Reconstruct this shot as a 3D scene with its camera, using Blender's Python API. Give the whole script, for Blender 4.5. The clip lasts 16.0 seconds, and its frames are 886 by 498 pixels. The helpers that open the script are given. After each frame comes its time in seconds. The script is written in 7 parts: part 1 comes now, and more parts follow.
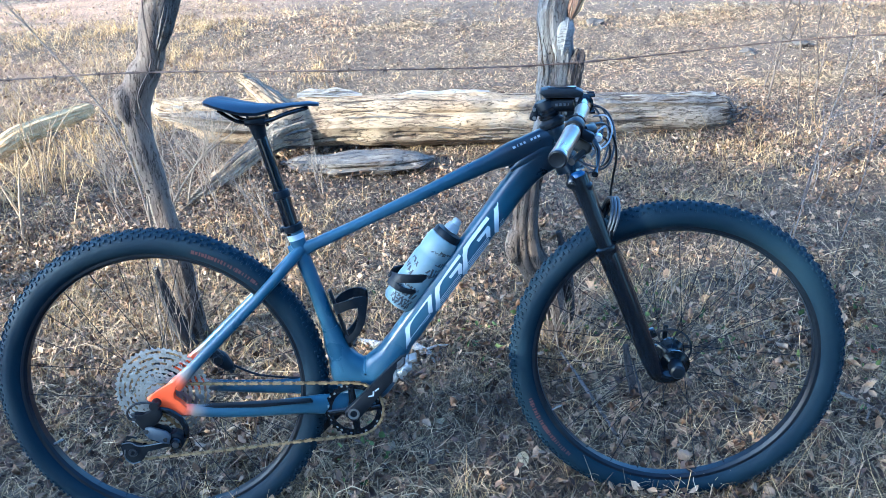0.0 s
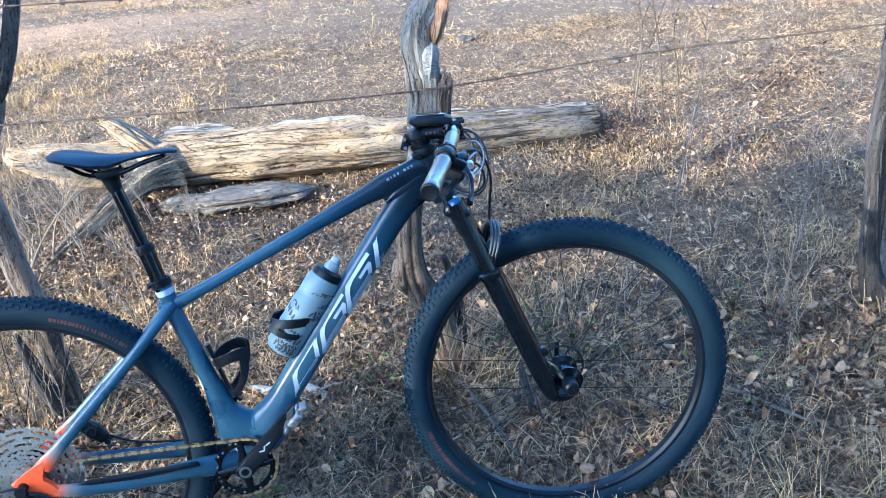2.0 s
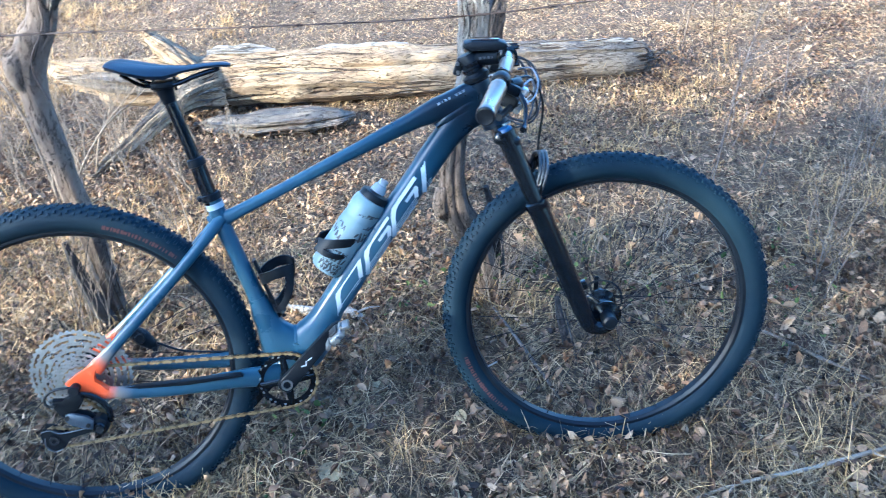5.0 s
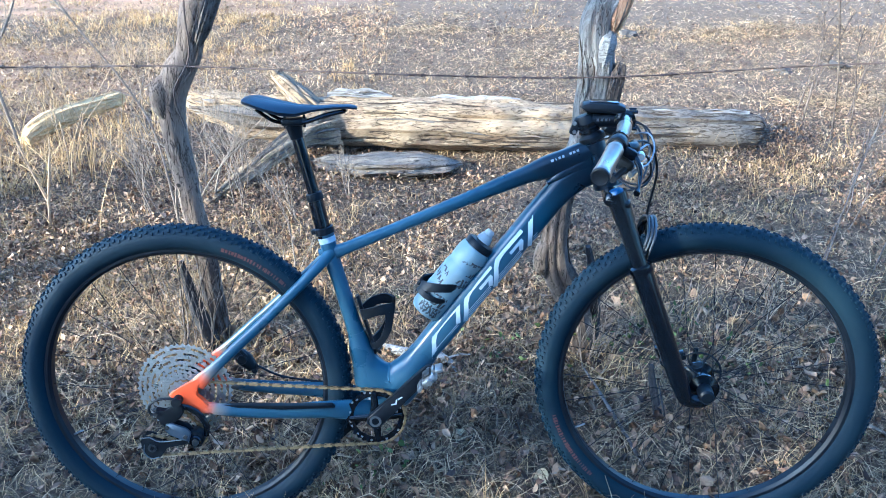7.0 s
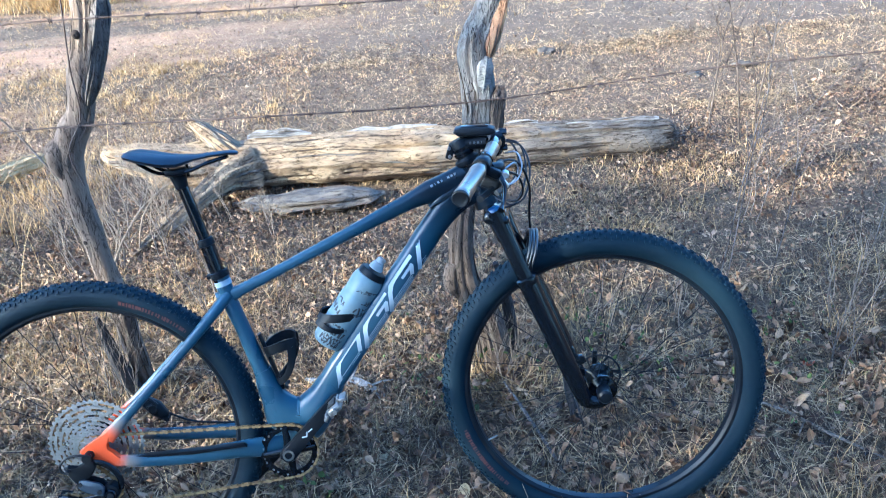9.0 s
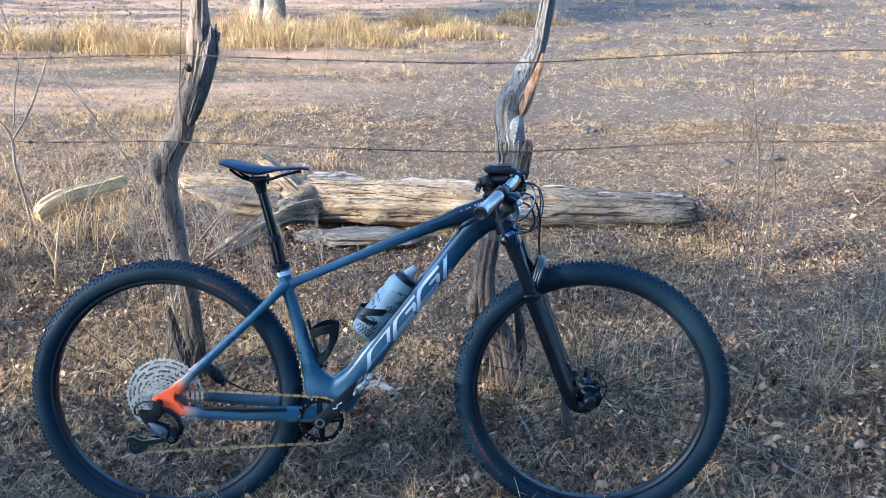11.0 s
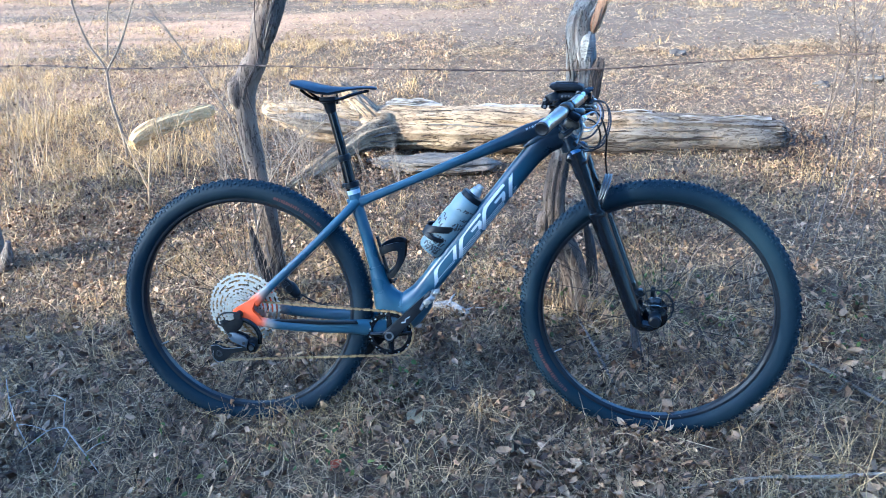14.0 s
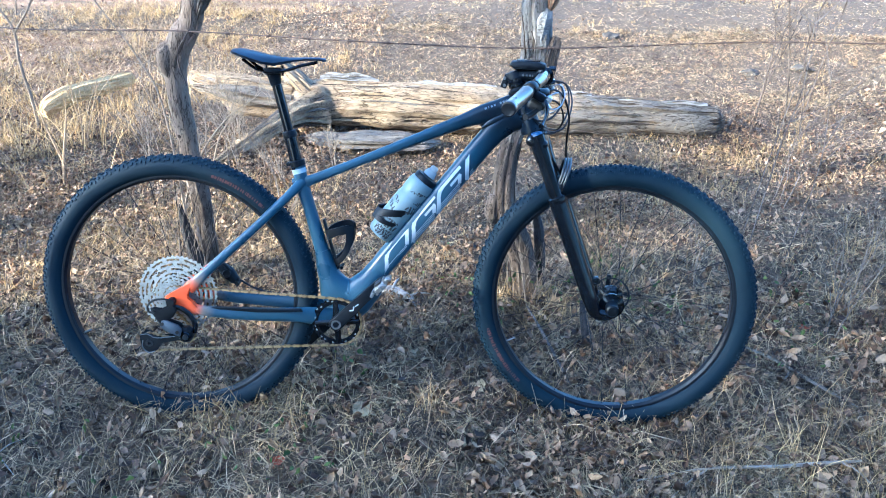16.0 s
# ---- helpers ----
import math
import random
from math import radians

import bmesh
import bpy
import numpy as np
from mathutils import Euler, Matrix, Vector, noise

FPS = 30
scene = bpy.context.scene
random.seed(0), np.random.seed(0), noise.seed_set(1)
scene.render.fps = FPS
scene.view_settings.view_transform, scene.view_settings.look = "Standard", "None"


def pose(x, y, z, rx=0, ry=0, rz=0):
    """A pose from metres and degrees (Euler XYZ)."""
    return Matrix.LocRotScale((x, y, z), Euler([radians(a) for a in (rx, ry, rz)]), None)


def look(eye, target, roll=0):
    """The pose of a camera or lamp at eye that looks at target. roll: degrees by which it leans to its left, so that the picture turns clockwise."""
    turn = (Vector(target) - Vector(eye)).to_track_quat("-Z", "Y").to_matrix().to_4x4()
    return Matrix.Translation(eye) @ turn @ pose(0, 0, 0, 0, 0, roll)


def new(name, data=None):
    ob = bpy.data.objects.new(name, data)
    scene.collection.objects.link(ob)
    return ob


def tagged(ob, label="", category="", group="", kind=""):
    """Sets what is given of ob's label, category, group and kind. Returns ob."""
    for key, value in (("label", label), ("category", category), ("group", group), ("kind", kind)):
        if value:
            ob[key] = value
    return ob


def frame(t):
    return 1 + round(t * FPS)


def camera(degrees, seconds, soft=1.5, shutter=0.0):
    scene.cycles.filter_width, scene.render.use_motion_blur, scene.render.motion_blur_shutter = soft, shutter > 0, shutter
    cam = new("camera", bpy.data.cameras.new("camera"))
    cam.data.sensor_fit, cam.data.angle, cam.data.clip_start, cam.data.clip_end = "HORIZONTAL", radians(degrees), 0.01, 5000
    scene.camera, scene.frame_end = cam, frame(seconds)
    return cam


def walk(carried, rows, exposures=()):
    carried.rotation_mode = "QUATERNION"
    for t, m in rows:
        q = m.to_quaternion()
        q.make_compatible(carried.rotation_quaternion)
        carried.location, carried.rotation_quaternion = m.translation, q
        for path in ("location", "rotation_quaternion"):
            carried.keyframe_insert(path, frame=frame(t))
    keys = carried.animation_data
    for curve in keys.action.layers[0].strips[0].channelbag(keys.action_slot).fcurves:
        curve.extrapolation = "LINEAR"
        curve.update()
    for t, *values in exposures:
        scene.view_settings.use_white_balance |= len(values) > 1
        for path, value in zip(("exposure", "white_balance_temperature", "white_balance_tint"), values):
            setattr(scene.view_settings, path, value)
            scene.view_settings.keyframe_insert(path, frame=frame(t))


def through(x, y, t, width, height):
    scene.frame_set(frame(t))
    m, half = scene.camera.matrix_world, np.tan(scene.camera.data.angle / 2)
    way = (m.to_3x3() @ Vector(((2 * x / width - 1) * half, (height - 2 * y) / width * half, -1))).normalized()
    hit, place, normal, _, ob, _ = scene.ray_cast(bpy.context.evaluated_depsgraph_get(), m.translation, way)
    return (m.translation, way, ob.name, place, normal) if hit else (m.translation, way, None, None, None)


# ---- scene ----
cam = camera(58.8, 16.0, soft=0.85, shutter=0.45)
PATH = [
    (0, (0.593, -1.45, 1.456), (0.649, 0.305, 0.499), -2.3),
    (0.5, (0.594, -1.448, 1.466), (0.67, 0.311, 0.517), -3.9),
    (1, (0.611, -1.431, 1.482), (0.756, 0.335, 0.553), -4.6),
    (1.5, (0.624, -1.401, 1.469), (0.898, 0.353, 0.547), -3.3),
    (2, (0.63, -1.397, 1.465), (0.953, 0.344, 0.535), -3.5),
    (2.5, (0.632, -1.4, 1.469), (0.974, 0.329, 0.524), -4.3),
    (3, (0.631, -1.407, 1.47), (0.979, 0.311, 0.507), -4.6),
    (3.2, (0.631, -1.405, 1.472), (0.979, 0.306, 0.498), -4.7),
    (5.3, (0.564, -1.404, 1.451), (0.747, 0.277, 0.383), -0.2),
    (5.5, (0.547, -1.409, 1.451), (0.682, 0.297, 0.414), 1.6),
    (6, (0.54, -1.419, 1.445), (0.592, 0.326, 0.468), 2.0),
    (6.5, (0.552, -1.424, 1.453), (0.574, 0.326, 0.486), 0.9),
    (7, (0.561, -1.423, 1.461), (0.576, 0.336, 0.51), 0.0),
    (7.5, (0.57, -1.417, 1.467), (0.606, 0.348, 0.526), -0.4),
    (8, (0.593, -1.416, 1.466), (0.718, 0.35, 0.535), -1.0),
    (8.5, (0.644, -1.448, 1.468), (0.792, 0.317, 0.539), -3.1),
    (9, (0.713, -1.481, 1.485), (0.828, 0.303, 0.588), -4.2),
    (9.2, (0.709, -1.498, 1.492), (0.81, 0.302, 0.626), -4.0),
    (11.3, (0.738, -1.928, 1.508), (0.753, -0.064, 0.784), 0.8),
    (11.5, (0.798, -1.944, 1.505), (0.792, -0.085, 0.768), 0.5),
    (12, (0.833, -1.928, 1.498), (0.795, -0.101, 0.684), 0.1),
    (12.5, (0.838, -1.946, 1.505), (0.73, -0.128, 0.678), -1.3),
    (13, (0.831, -1.951, 1.501), (0.671, -0.147, 0.652), -2.1),
    (13.5, (0.826, -1.939, 1.49), (0.637, -0.145, 0.628), -2.6),
    (14, (0.786, -1.92, 1.482), (0.59, -0.134, 0.604), -2.2),
    (14.5, (0.729, -1.883, 1.451), (0.532, -0.081, 0.607), -1.7),
    (15, (0.715, -1.849, 1.42), (0.552, -0.057, 0.547), -1.2),
    (15.5, (0.721, -1.833, 1.415), (0.657, -0.059, 0.494), 0.3),
    (16, (0.695, -1.82, 1.45), (0.701, -0.048, 0.521), 1.4),
]
walk(cam, [(t, look(eye, target, roll)) for t, eye, target, roll in PATH], [(0, 3.02, 3930, -1), (1.5, 2.88, 4020, 0), (3, 2.98, 4120, 1), (5.5, 3.17, 4060, 0), (6, 3.00, 3980, 0), (7, 2.98, 3920, -1), (9, 2.88, 4020, 0), (11.5, 2.55, 4170, 3), (12.5, 2.92, 4020, 1), (14, 2.96, 4020, 1), (14.6, 2.82, 3970, 0), (15, 2.85, 4020, 0), (15.5, 3.02, 4020, 0), (16, 3.07, 4050, 0)])

# ---- light ----
SUN_TO = Vector((-0.86, -0.40, 0.34)).normalized()      # the way to the low evening sun
world = bpy.data.worlds.new("sky")
scene.world = world
world.use_nodes = True
wn, wl = world.node_tree.nodes, world.node_tree.links
sky = wn.new("ShaderNodeTexSky")
sky.sky_type = "NISHITA"
sky.sun_disc = False
sky.air_density, sky.dust_density, sky.ozone_density = 0.8, 2.5, 0.5
sky.sun_elevation = math.asin(SUN_TO.z)
sky.sun_rotation = math.atan2(SUN_TO.x, SUN_TO.y)
wl.new(sky.outputs[0], wn["Background"].inputs[0])
wn["Background"].inputs[1].default_value = 0.128
sun = new("sun", bpy.data.lights.new("sun", "SUN"))
sun.data.energy, sun.data.angle, sun.data.color = 3.6, radians(0.53), (1.0, 0.69, 0.38)
sun.matrix_world = look(SUN_TO * 60, (0, 0, 0))


# ---- materials ----
def node_mat(name, rough=0.6, metal=0.0, spec=0.5, coat=0.0):
    m = bpy.data.materials.new(name)
    m.use_nodes = True
    n = m.node_tree.nodes
    p = n["Principled BSDF"]
    p.inputs["Roughness"].default_value = rough
    p.inputs["Metallic"].default_value = metal
    p.inputs["Specular IOR Level"].default_value = spec
    p.inputs["Coat Weight"].default_value = coat
    if metal == 0 and rough < 0.55:
        p.inputs["Specular IOR Level"].default_value = min(spec, 0.38)
    return m, n, m.node_tree.links, p


def ramp(n, stops, interpolation="LINEAR"):
    r = n.new("ShaderNodeValToRGB")
    e = r.color_ramp.elements
    r.color_ramp.interpolation = interpolation
    while len(e) < len(stops):
        e.new(0.5)
    for el, (pos, col) in zip(e, stops):
        el.position, el.color = pos, (*col, 1) if len(col) == 3 else col
    return r


def coords(n, l, scale=(1, 1, 1), kind="Object"):
    tc, mp = n.new("ShaderNodeTexCoord"), n.new("ShaderNodeMapping")
    l.new(tc.outputs[kind], mp.inputs[0])
    mp.inputs["Scale"].default_value = scale
    return mp.outputs[0]


def tex_noise(n, l, vec, scale, detail=6, rough=0.6, warp=0.0):
    t = n.new("ShaderNodeTexNoise")
    t.inputs["Scale"].default_value, t.inputs["Detail"].default_value = scale, detail
    t.inputs["Roughness"].default_value, t.inputs["Distortion"].default_value = rough, warp
    l.new(vec, t.inputs["Vector"])
    return t.outputs[0]


def mix(n, l, fac, a, b, mode="MIX"):
    x = n.new("ShaderNodeMix")
    x.data_type, x.blend_type = "RGBA", mode
    for sock, v in ((x.inputs[0], fac), (x.inputs[6], a), (x.inputs[7], b)):
        if isinstance(v, (int, float)):
            sock.default_value = v
        elif isinstance(v, tuple):
            sock.default_value = (*v, 1)
        else:
            l.new(v, sock)
    return x.outputs[2]


def maths(n, l, op, a, b=0.0):
    x = n.new("ShaderNodeMath")
    x.operation = op
    for sock, v in zip(x.inputs, (a, b)):
        if isinstance(v, (int, float)):
            sock.default_value = v
        else:
            l.new(v, sock)
    return x.outputs[0]


def bump(n, l, p, height, strength, dist=0.01):
    b = n.new("ShaderNodeBump")
    b.inputs["Strength"].default_value, b.inputs["Distance"].default_value = strength, dist
    l.new(height, b.inputs["Height"])
    l.new(b.outputs[0], p.inputs["Normal"])


def plain(name, colour, rough=0.5, metal=0.0, dust=0.15, dust_col=(0.30, 0.25, 0.19), scale=60, coat=0.0, relief=0.05, spec=0.5):
    """A surface of one colour with fine dust, smears and grain on it."""
    m, n, l, p = node_mat(name, rough, metal, spec, coat)
    v = coords(n, l)
    fine, broad = tex_noise(n, l, v, scale, 8, 0.7), tex_noise(n, l, v, scale / 9, 4)
    d = ramp(n, [(0.48, (0, 0, 0)), (0.78, (1, 1, 1))])
    l.new(maths(n, l, "ADD", maths(n, l, "MULTIPLY", fine, 0.55), maths(n, l, "MULTIPLY", broad, 0.5)), d.inputs[0])
    amount = maths(n, l, "MULTIPLY", d.outputs[0], dust)
    l.new(mix(n, l, amount, colour, dust_col), p.inputs["Base Color"])
    l.new(maths(n, l, "ADD", maths(n, l, "MULTIPLY", broad, 0.25), rough - 0.1), p.inputs["Roughness"])
    bump(n, l, p, fine, relief, 0.002)
    return m


def paint_material():
    """Frame paint: slate blue that fades to black at the front and to orange at the rear dropouts."""
    m, n, l, p = node_mat("frame_paint", 0.34, 0.0, 0.32, 0.0)
    tc, sep = n.new("ShaderNodeTexCoord"), n.new("ShaderNodeSeparateXYZ")
    l.new(tc.outputs["Object"], sep.inputs[0])
    front = ramp(n, [(0.60, (0.028, 0.061, 0.096)), (0.77, (0.010, 0.030, 0.055)), (0.89, (0.0022, 0.0065, 0.014))])
    along = maths(n, l, "ADD", maths(n, l, "MULTIPLY", sep.outputs[0], 0.5), sep.outputs[2])
    l.new(along, front.inputs[0])
    far = n.new("ShaderNodeVectorMath")
    far.operation = "LENGTH"
    flat = n.new("ShaderNodeCombineXYZ")
    l.new(sep.outputs[0], flat.inputs[0])
    l.new(sep.outputs[2], flat.inputs[2])
    l.new(flat.outputs[0], far.inputs[0])
    rear = ramp(n, [(0.045, (0.80, 0.10, 0.018)), (0.062, (0.62, 0.10, 0.03)), (0.084, (0.16, 0.14, 0.12)), (0.115, (0.028, 0.061, 0.096))])
    l.new(far.outputs["Value"], rear.inputs[0])
    sel = ramp(n, [(0.12, (0, 0, 0)), (0.14, (1, 1, 1))])
    l.new(far.outputs["Value"], sel.inputs[0])
    v = coords(n, l)
    dust = ramp(n, [(0.50, (0, 0, 0)), (0.85, (0.06, 0.06, 0.06))])
    fine = tex_noise(n, l, v, 70, 8, 0.75)
    l.new(fine, dust.inputs[0])
    both = mix(n, l, sel.outputs[0], rear.outputs[0], front.outputs[0])
    l.new(mix(n, l, dust.outputs[0], both, (0.16, 0.14, 0.12)), p.inputs["Base Color"])
    l.new(maths(n, l, "ADD", maths(n, l, "MULTIPLY", tex_noise(n, l, v, 14), 0.12), 0.23), p.inputs["Roughness"])
    return m


def wood_material(name, grain, pale, mid, dark, crack=0.5, scale=1.0, soft=0.0, stain=None, greyed=None):
    """Weathered bare wood, its grain along the axis whose scale is small."""
    m, n, l, p = node_mat(name, 0.85, 0, 0.2)
    v = coords(n, l, tuple(g * scale for g in grain))
    vb = coords(n, l)
    fibre, broad = tex_noise(n, l, v, 4.0, 7, 0.75, 0.3), tex_noise(n, l, vb, 5.0, 5, 0.6, 0.6)
    split = tex_noise(n, l, v, 1.3, 4, 0.55, 0.2)
    apart = ramp(n, [(0.38, (0, 0, 0)), (0.50, (1, 1, 1))])
    l.new(tex_noise(n, l, vb, 9.0, 3), apart.inputs[0])
    body = ramp(n, [(0.34 - soft, dark), (0.48, mid), (0.63 + soft, pale)])
    flake = tex_noise(n, l, coords(n, l, tuple(max(g, 16.0) * 0.8 for g in grain)), 2.2, 7, 0.7, 0.4)
    l.new(maths(n, l, "ADD", maths(n, l, "MULTIPLY", fibre, 0.30), maths(n, l, "ADD", maths(n, l, "MULTIPLY", broad, 0.36), maths(n, l, "MULTIPLY", flake, 0.37))), body.inputs[0])
    near = maths(n, l, "ABSOLUTE", maths(n, l, "SUBTRACT", split, 0.5))
    line = ramp(n, [(0.004, (1, 1, 1)), (0.020, (0, 0, 0))])
    l.new(near, line.inputs[0])
    amount = maths(n, l, "MULTIPLY", maths(n, l, "MULTIPLY", line.outputs[0], apart.outputs[0]), crack)
    tone = body.outputs[0]
    if stain:
        patch = ramp(n, [(0.50, (0, 0, 0)), (0.60, (1, 1, 1))])
        l.new(tex_noise(n, l, coords(n, l, tuple(g ** 0.5 for g in grain)), 2.2, 8, 0.75, 0.8), patch.inputs[0])
        tone = mix(n, l, maths(n, l, "MULTIPLY", patch.outputs[0], 0.75), tone, mix(n, l, fibre, tuple(c * 0.45 for c in stain), tuple(c * 1.5 for c in stain)))
    if greyed:
        apart_x = n.new("ShaderNodeSeparateXYZ")
        l.new(vb, apart_x.inputs[0])
        weather = ramp(n, [(0.53, (0, 0, 0)), (0.72, (1, 1, 1))])
        l.new(maths(n, l, "ADD", maths(n, l, "MULTIPLY", apart_x.outputs[0], 0.28), broad), weather.inputs[0])
        tone = mix(n, l, maths(n, l, "MULTIPLY", weather.outputs[0], 0.85), tone, mix(n, l, flake, tuple(c * 0.3 for c in greyed), tuple(c * 1.6 for c in greyed)))
    l.new(mix(n, l, amount, tone, tuple(c * 0.14 for c in dark)), p.inputs["Base Color"])
    height = maths(n, l, "SUBTRACT", maths(n, l, "ADD", maths(n, l, "MULTIPLY", fibre, 0.6), maths(n, l, "MULTIPLY", flake, 0.4)), maths(n, l, "MULTIPLY", amount, 0.8))
    bump(n, l, p, height, 1.0, 0.009)
    return m


def litter_material(name, stops, rough=0.75, through=0.0):
    """Dry stalks and leaves: each one takes its own tone."""
    m, n, l, p = node_mat(name, rough, 0, 0.25)
    g = n.new("ShaderNodeNewGeometry")
    r = ramp(n, stops)
    l.new(g.outputs["Random Per Island"], r.inputs[0])
    v = coords(n, l)
    spots = ramp(n, [(0.35, (0.62, 0.60, 0.58)), (0.6, (1, 1, 1))])
    l.new(tex_noise(n, l, v, 90, 5, 0.7), spots.inputs[0])
    patch = ramp(n, [(0.3, (0.74, 0.75, 0.78)), (0.7, (1.15, 1.08, 0.98))])
    l.new(tex_noise(n, l, v, 1.3, 4, 0.6), patch.inputs[0])
    clump = ramp(n, [(0.36, (0.50, 0.47, 0.46)), (0.50, (0.95, 0.94, 0.93)), (0.64, (1.25, 1.20, 1.10))])
    l.new(tex_noise(n, l, v, 5.5, 4, 0.6, 0.3), clump.inputs[0])
    col = mix(n, l, 1.0, mix(n, l, 0.8, r.outputs[0], spots.outputs[0], "MULTIPLY"), patch.outputs[0], "MULTIPLY")
    col = mix(n, l, 0.85, col, clump.outputs[0], "MULTIPLY")
    l.new(col, p.inputs["Base Color"])
    if through:
        tr, ad = n.new("ShaderNodeBsdfTranslucent"), n.new("ShaderNodeMixShader")
        l.new(col, tr.inputs[0])
        ad.inputs[0].default_value = through
        l.new(p.outputs[0], ad.inputs[1])
        l.new(tr.outputs[0], ad.inputs[2])
        l.new(ad.outputs[0], n["Material Output"].inputs[0])
    return m


def soil_material():
    m, n, l, p = node_mat("dry_soil", 0.95, 0, 0.15)
    v = coords(n, l)
    big, mid_, fine = tex_noise(n, l, v, 0.45, 5, 0.6, 0.3), tex_noise(n, l, v, 5, 7, 0.7), tex_noise(n, l, v, 55, 8, 0.75)
    straw = tex_noise(n, l, coords(n, l, (30, 120, 30)), 1.0, 4, 0.6, 1.5)
    base = ramp(n, [(0.32, (0.042, 0.032, 0.025)), (0.50, (0.098, 0.073, 0.051)), (0.70, (0.155, 0.113, 0.072))])
    l.new(maths(n, l, "ADD", maths(n, l, "MULTIPLY", mid_, 0.55), maths(n, l, "MULTIPLY", fine, 0.45)), base.inputs[0])
    dry = ramp(n, [(0.42, (0, 0, 0)), (0.62, (1, 1, 1))])
    l.new(maths(n, l, "ADD", maths(n, l, "MULTIPLY", big, 0.6), maths(n, l, "MULTIPLY", straw, 0.45)), dry.inputs[0])
    tone = mix(n, l, maths(n, l, "MULTIPLY", dry.outputs[0], 0.6), base.outputs[0], (0.150, 0.108, 0.063))
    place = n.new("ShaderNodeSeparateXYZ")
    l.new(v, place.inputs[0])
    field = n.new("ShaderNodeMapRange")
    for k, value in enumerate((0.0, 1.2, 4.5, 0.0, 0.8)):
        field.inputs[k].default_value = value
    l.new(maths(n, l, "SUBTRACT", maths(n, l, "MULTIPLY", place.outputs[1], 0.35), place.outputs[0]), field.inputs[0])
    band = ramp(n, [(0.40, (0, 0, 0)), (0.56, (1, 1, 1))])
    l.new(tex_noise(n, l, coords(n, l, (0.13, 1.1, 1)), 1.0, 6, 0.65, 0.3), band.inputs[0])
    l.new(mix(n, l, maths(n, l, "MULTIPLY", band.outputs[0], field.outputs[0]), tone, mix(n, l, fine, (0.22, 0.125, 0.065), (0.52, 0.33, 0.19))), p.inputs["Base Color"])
    bump(n, l, p, maths(n, l, "ADD", maths(n, l, "MULTIPLY", mid_, 1.0), maths(n, l, "MULTIPLY", fine, 0.5)), 0.8, 0.03)
    return m


def glassy(name, colour, rough):
    m, n, l, p = node_mat(name, rough)
    p.inputs["Base Color"].default_value = (*colour, 1)
    p.inputs["Transmission Weight"].default_value = 0.65
    p.inputs["IOR"].default_value = 1.4
    v = coords(n, l)
    bump(n, l, p, tex_noise(n, l, v, 120, 4), 0.05, 0.001)
    return m


PAINT = paint_material()
RUBBER = plain("tyre_rubber", (0.0060, 0.0135, 0.0225), 0.62, 0, 0.06, (0.045, 0.050, 0.055), 45, relief=0.25, spec=0.12)
RIM = plain("rim_carbon", (0.004, 0.006, 0.010), 0.32, 0, 0.012, spec=0.2)
BLACK = plain("black_satin", (0.0030, 0.0046, 0.0075), 0.38, 0, 0.008, spec=0.14)
CRANK = plain("matt_black_crank", (0.0032, 0.0048, 0.0078), 0.30, 0, 0.02, spec=0.07)
GLOSS = plain("black_gloss", (0.0026, 0.0040, 0.0068), 0.10, 0, 0.006, coat=0.0, spec=0.34)
PLASTIC = plain("black_plastic", (0.0045, 0.0060, 0.0085), 0.40, 0, 0.015, spec=0.16)
ALLOY = plain("brushed_alloy", (0.55, 0.56, 0.57), 0.34, 0.85, 0.2)
STEEL = plain("dusty_cog_steel", (0.43, 0.43, 0.415), 0.28, 0.9, 0.65, (0.06, 0.055, 0.045), 210)
SCUFFED = plain("scuffed_pedal_alloy", (0.24, 0.25, 0.26), 0.32, 0.8, 0.7, (0.03, 0.03, 0.032), 180)
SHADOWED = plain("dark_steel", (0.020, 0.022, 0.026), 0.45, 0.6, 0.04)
SPINDLE = plain("worn_spindle_alloy", (0.13, 0.135, 0.14), 0.4, 0.7, 0.2)
ARCH = plain("satin_arch_metal", (0.045, 0.048, 0.052), 0.40, 0.5, 0.35, (0.03, 0.03, 0.03))
LINK = plain("blue_grey_link", (0.060, 0.080, 0.115), 0.28, 0.6, 0.2)
GOLD = plain("gold_chain_plate", (0.30, 0.215, 0.10), 0.40, 0.6, 0.6, (0.10, 0.075, 0.045), 260)
GRIP = plain("silver_grip", (0.27, 0.235, 0.185), 0.27, 0.9, 0.35, (0.05, 0.045, 0.038), 80)
WHITE = plain("white_decal", (0.32, 0.365, 0.40), 0.45, 0, 0.12)
FAINT = plain("faint_grey_print", (0.030, 0.036, 0.045), 0.5, 0, 0.2)
SILVER_MARK = plain("silver_mark", (0.24, 0.26, 0.29), 0.4, 0.3, 0.1)
RED = plain("faded_red_print", (0.042, 0.011, 0.013), 0.8, 0, 1.0, (0.012, 0.015, 0.020), 120)
BLUE = plain("blue_decal", (0.006, 0.035, 0.11), 0.4, 0, 0.1)
SADDLE = plain("saddle_cover", (0.011, 0.018, 0.030), 0.40, 0, 0.03, scale=110, relief=0.15)
BOTTLE = plain("milky_bottle", (0.150, 0.198, 0.218), 0.40, 0, 0.55, (0.11, 0.13, 0.135), 40)
INK = plain("bottle_print", (0.018, 0.022, 0.028), 0.55, 0, 0.1)
CLEAR = glassy("clear_cap", (0.50, 0.56, 0.60), 0.30)
HOSE = plain("black_hose", (0.004, 0.005, 0.007), 0.42, 0, 0.01, spec=0.3)
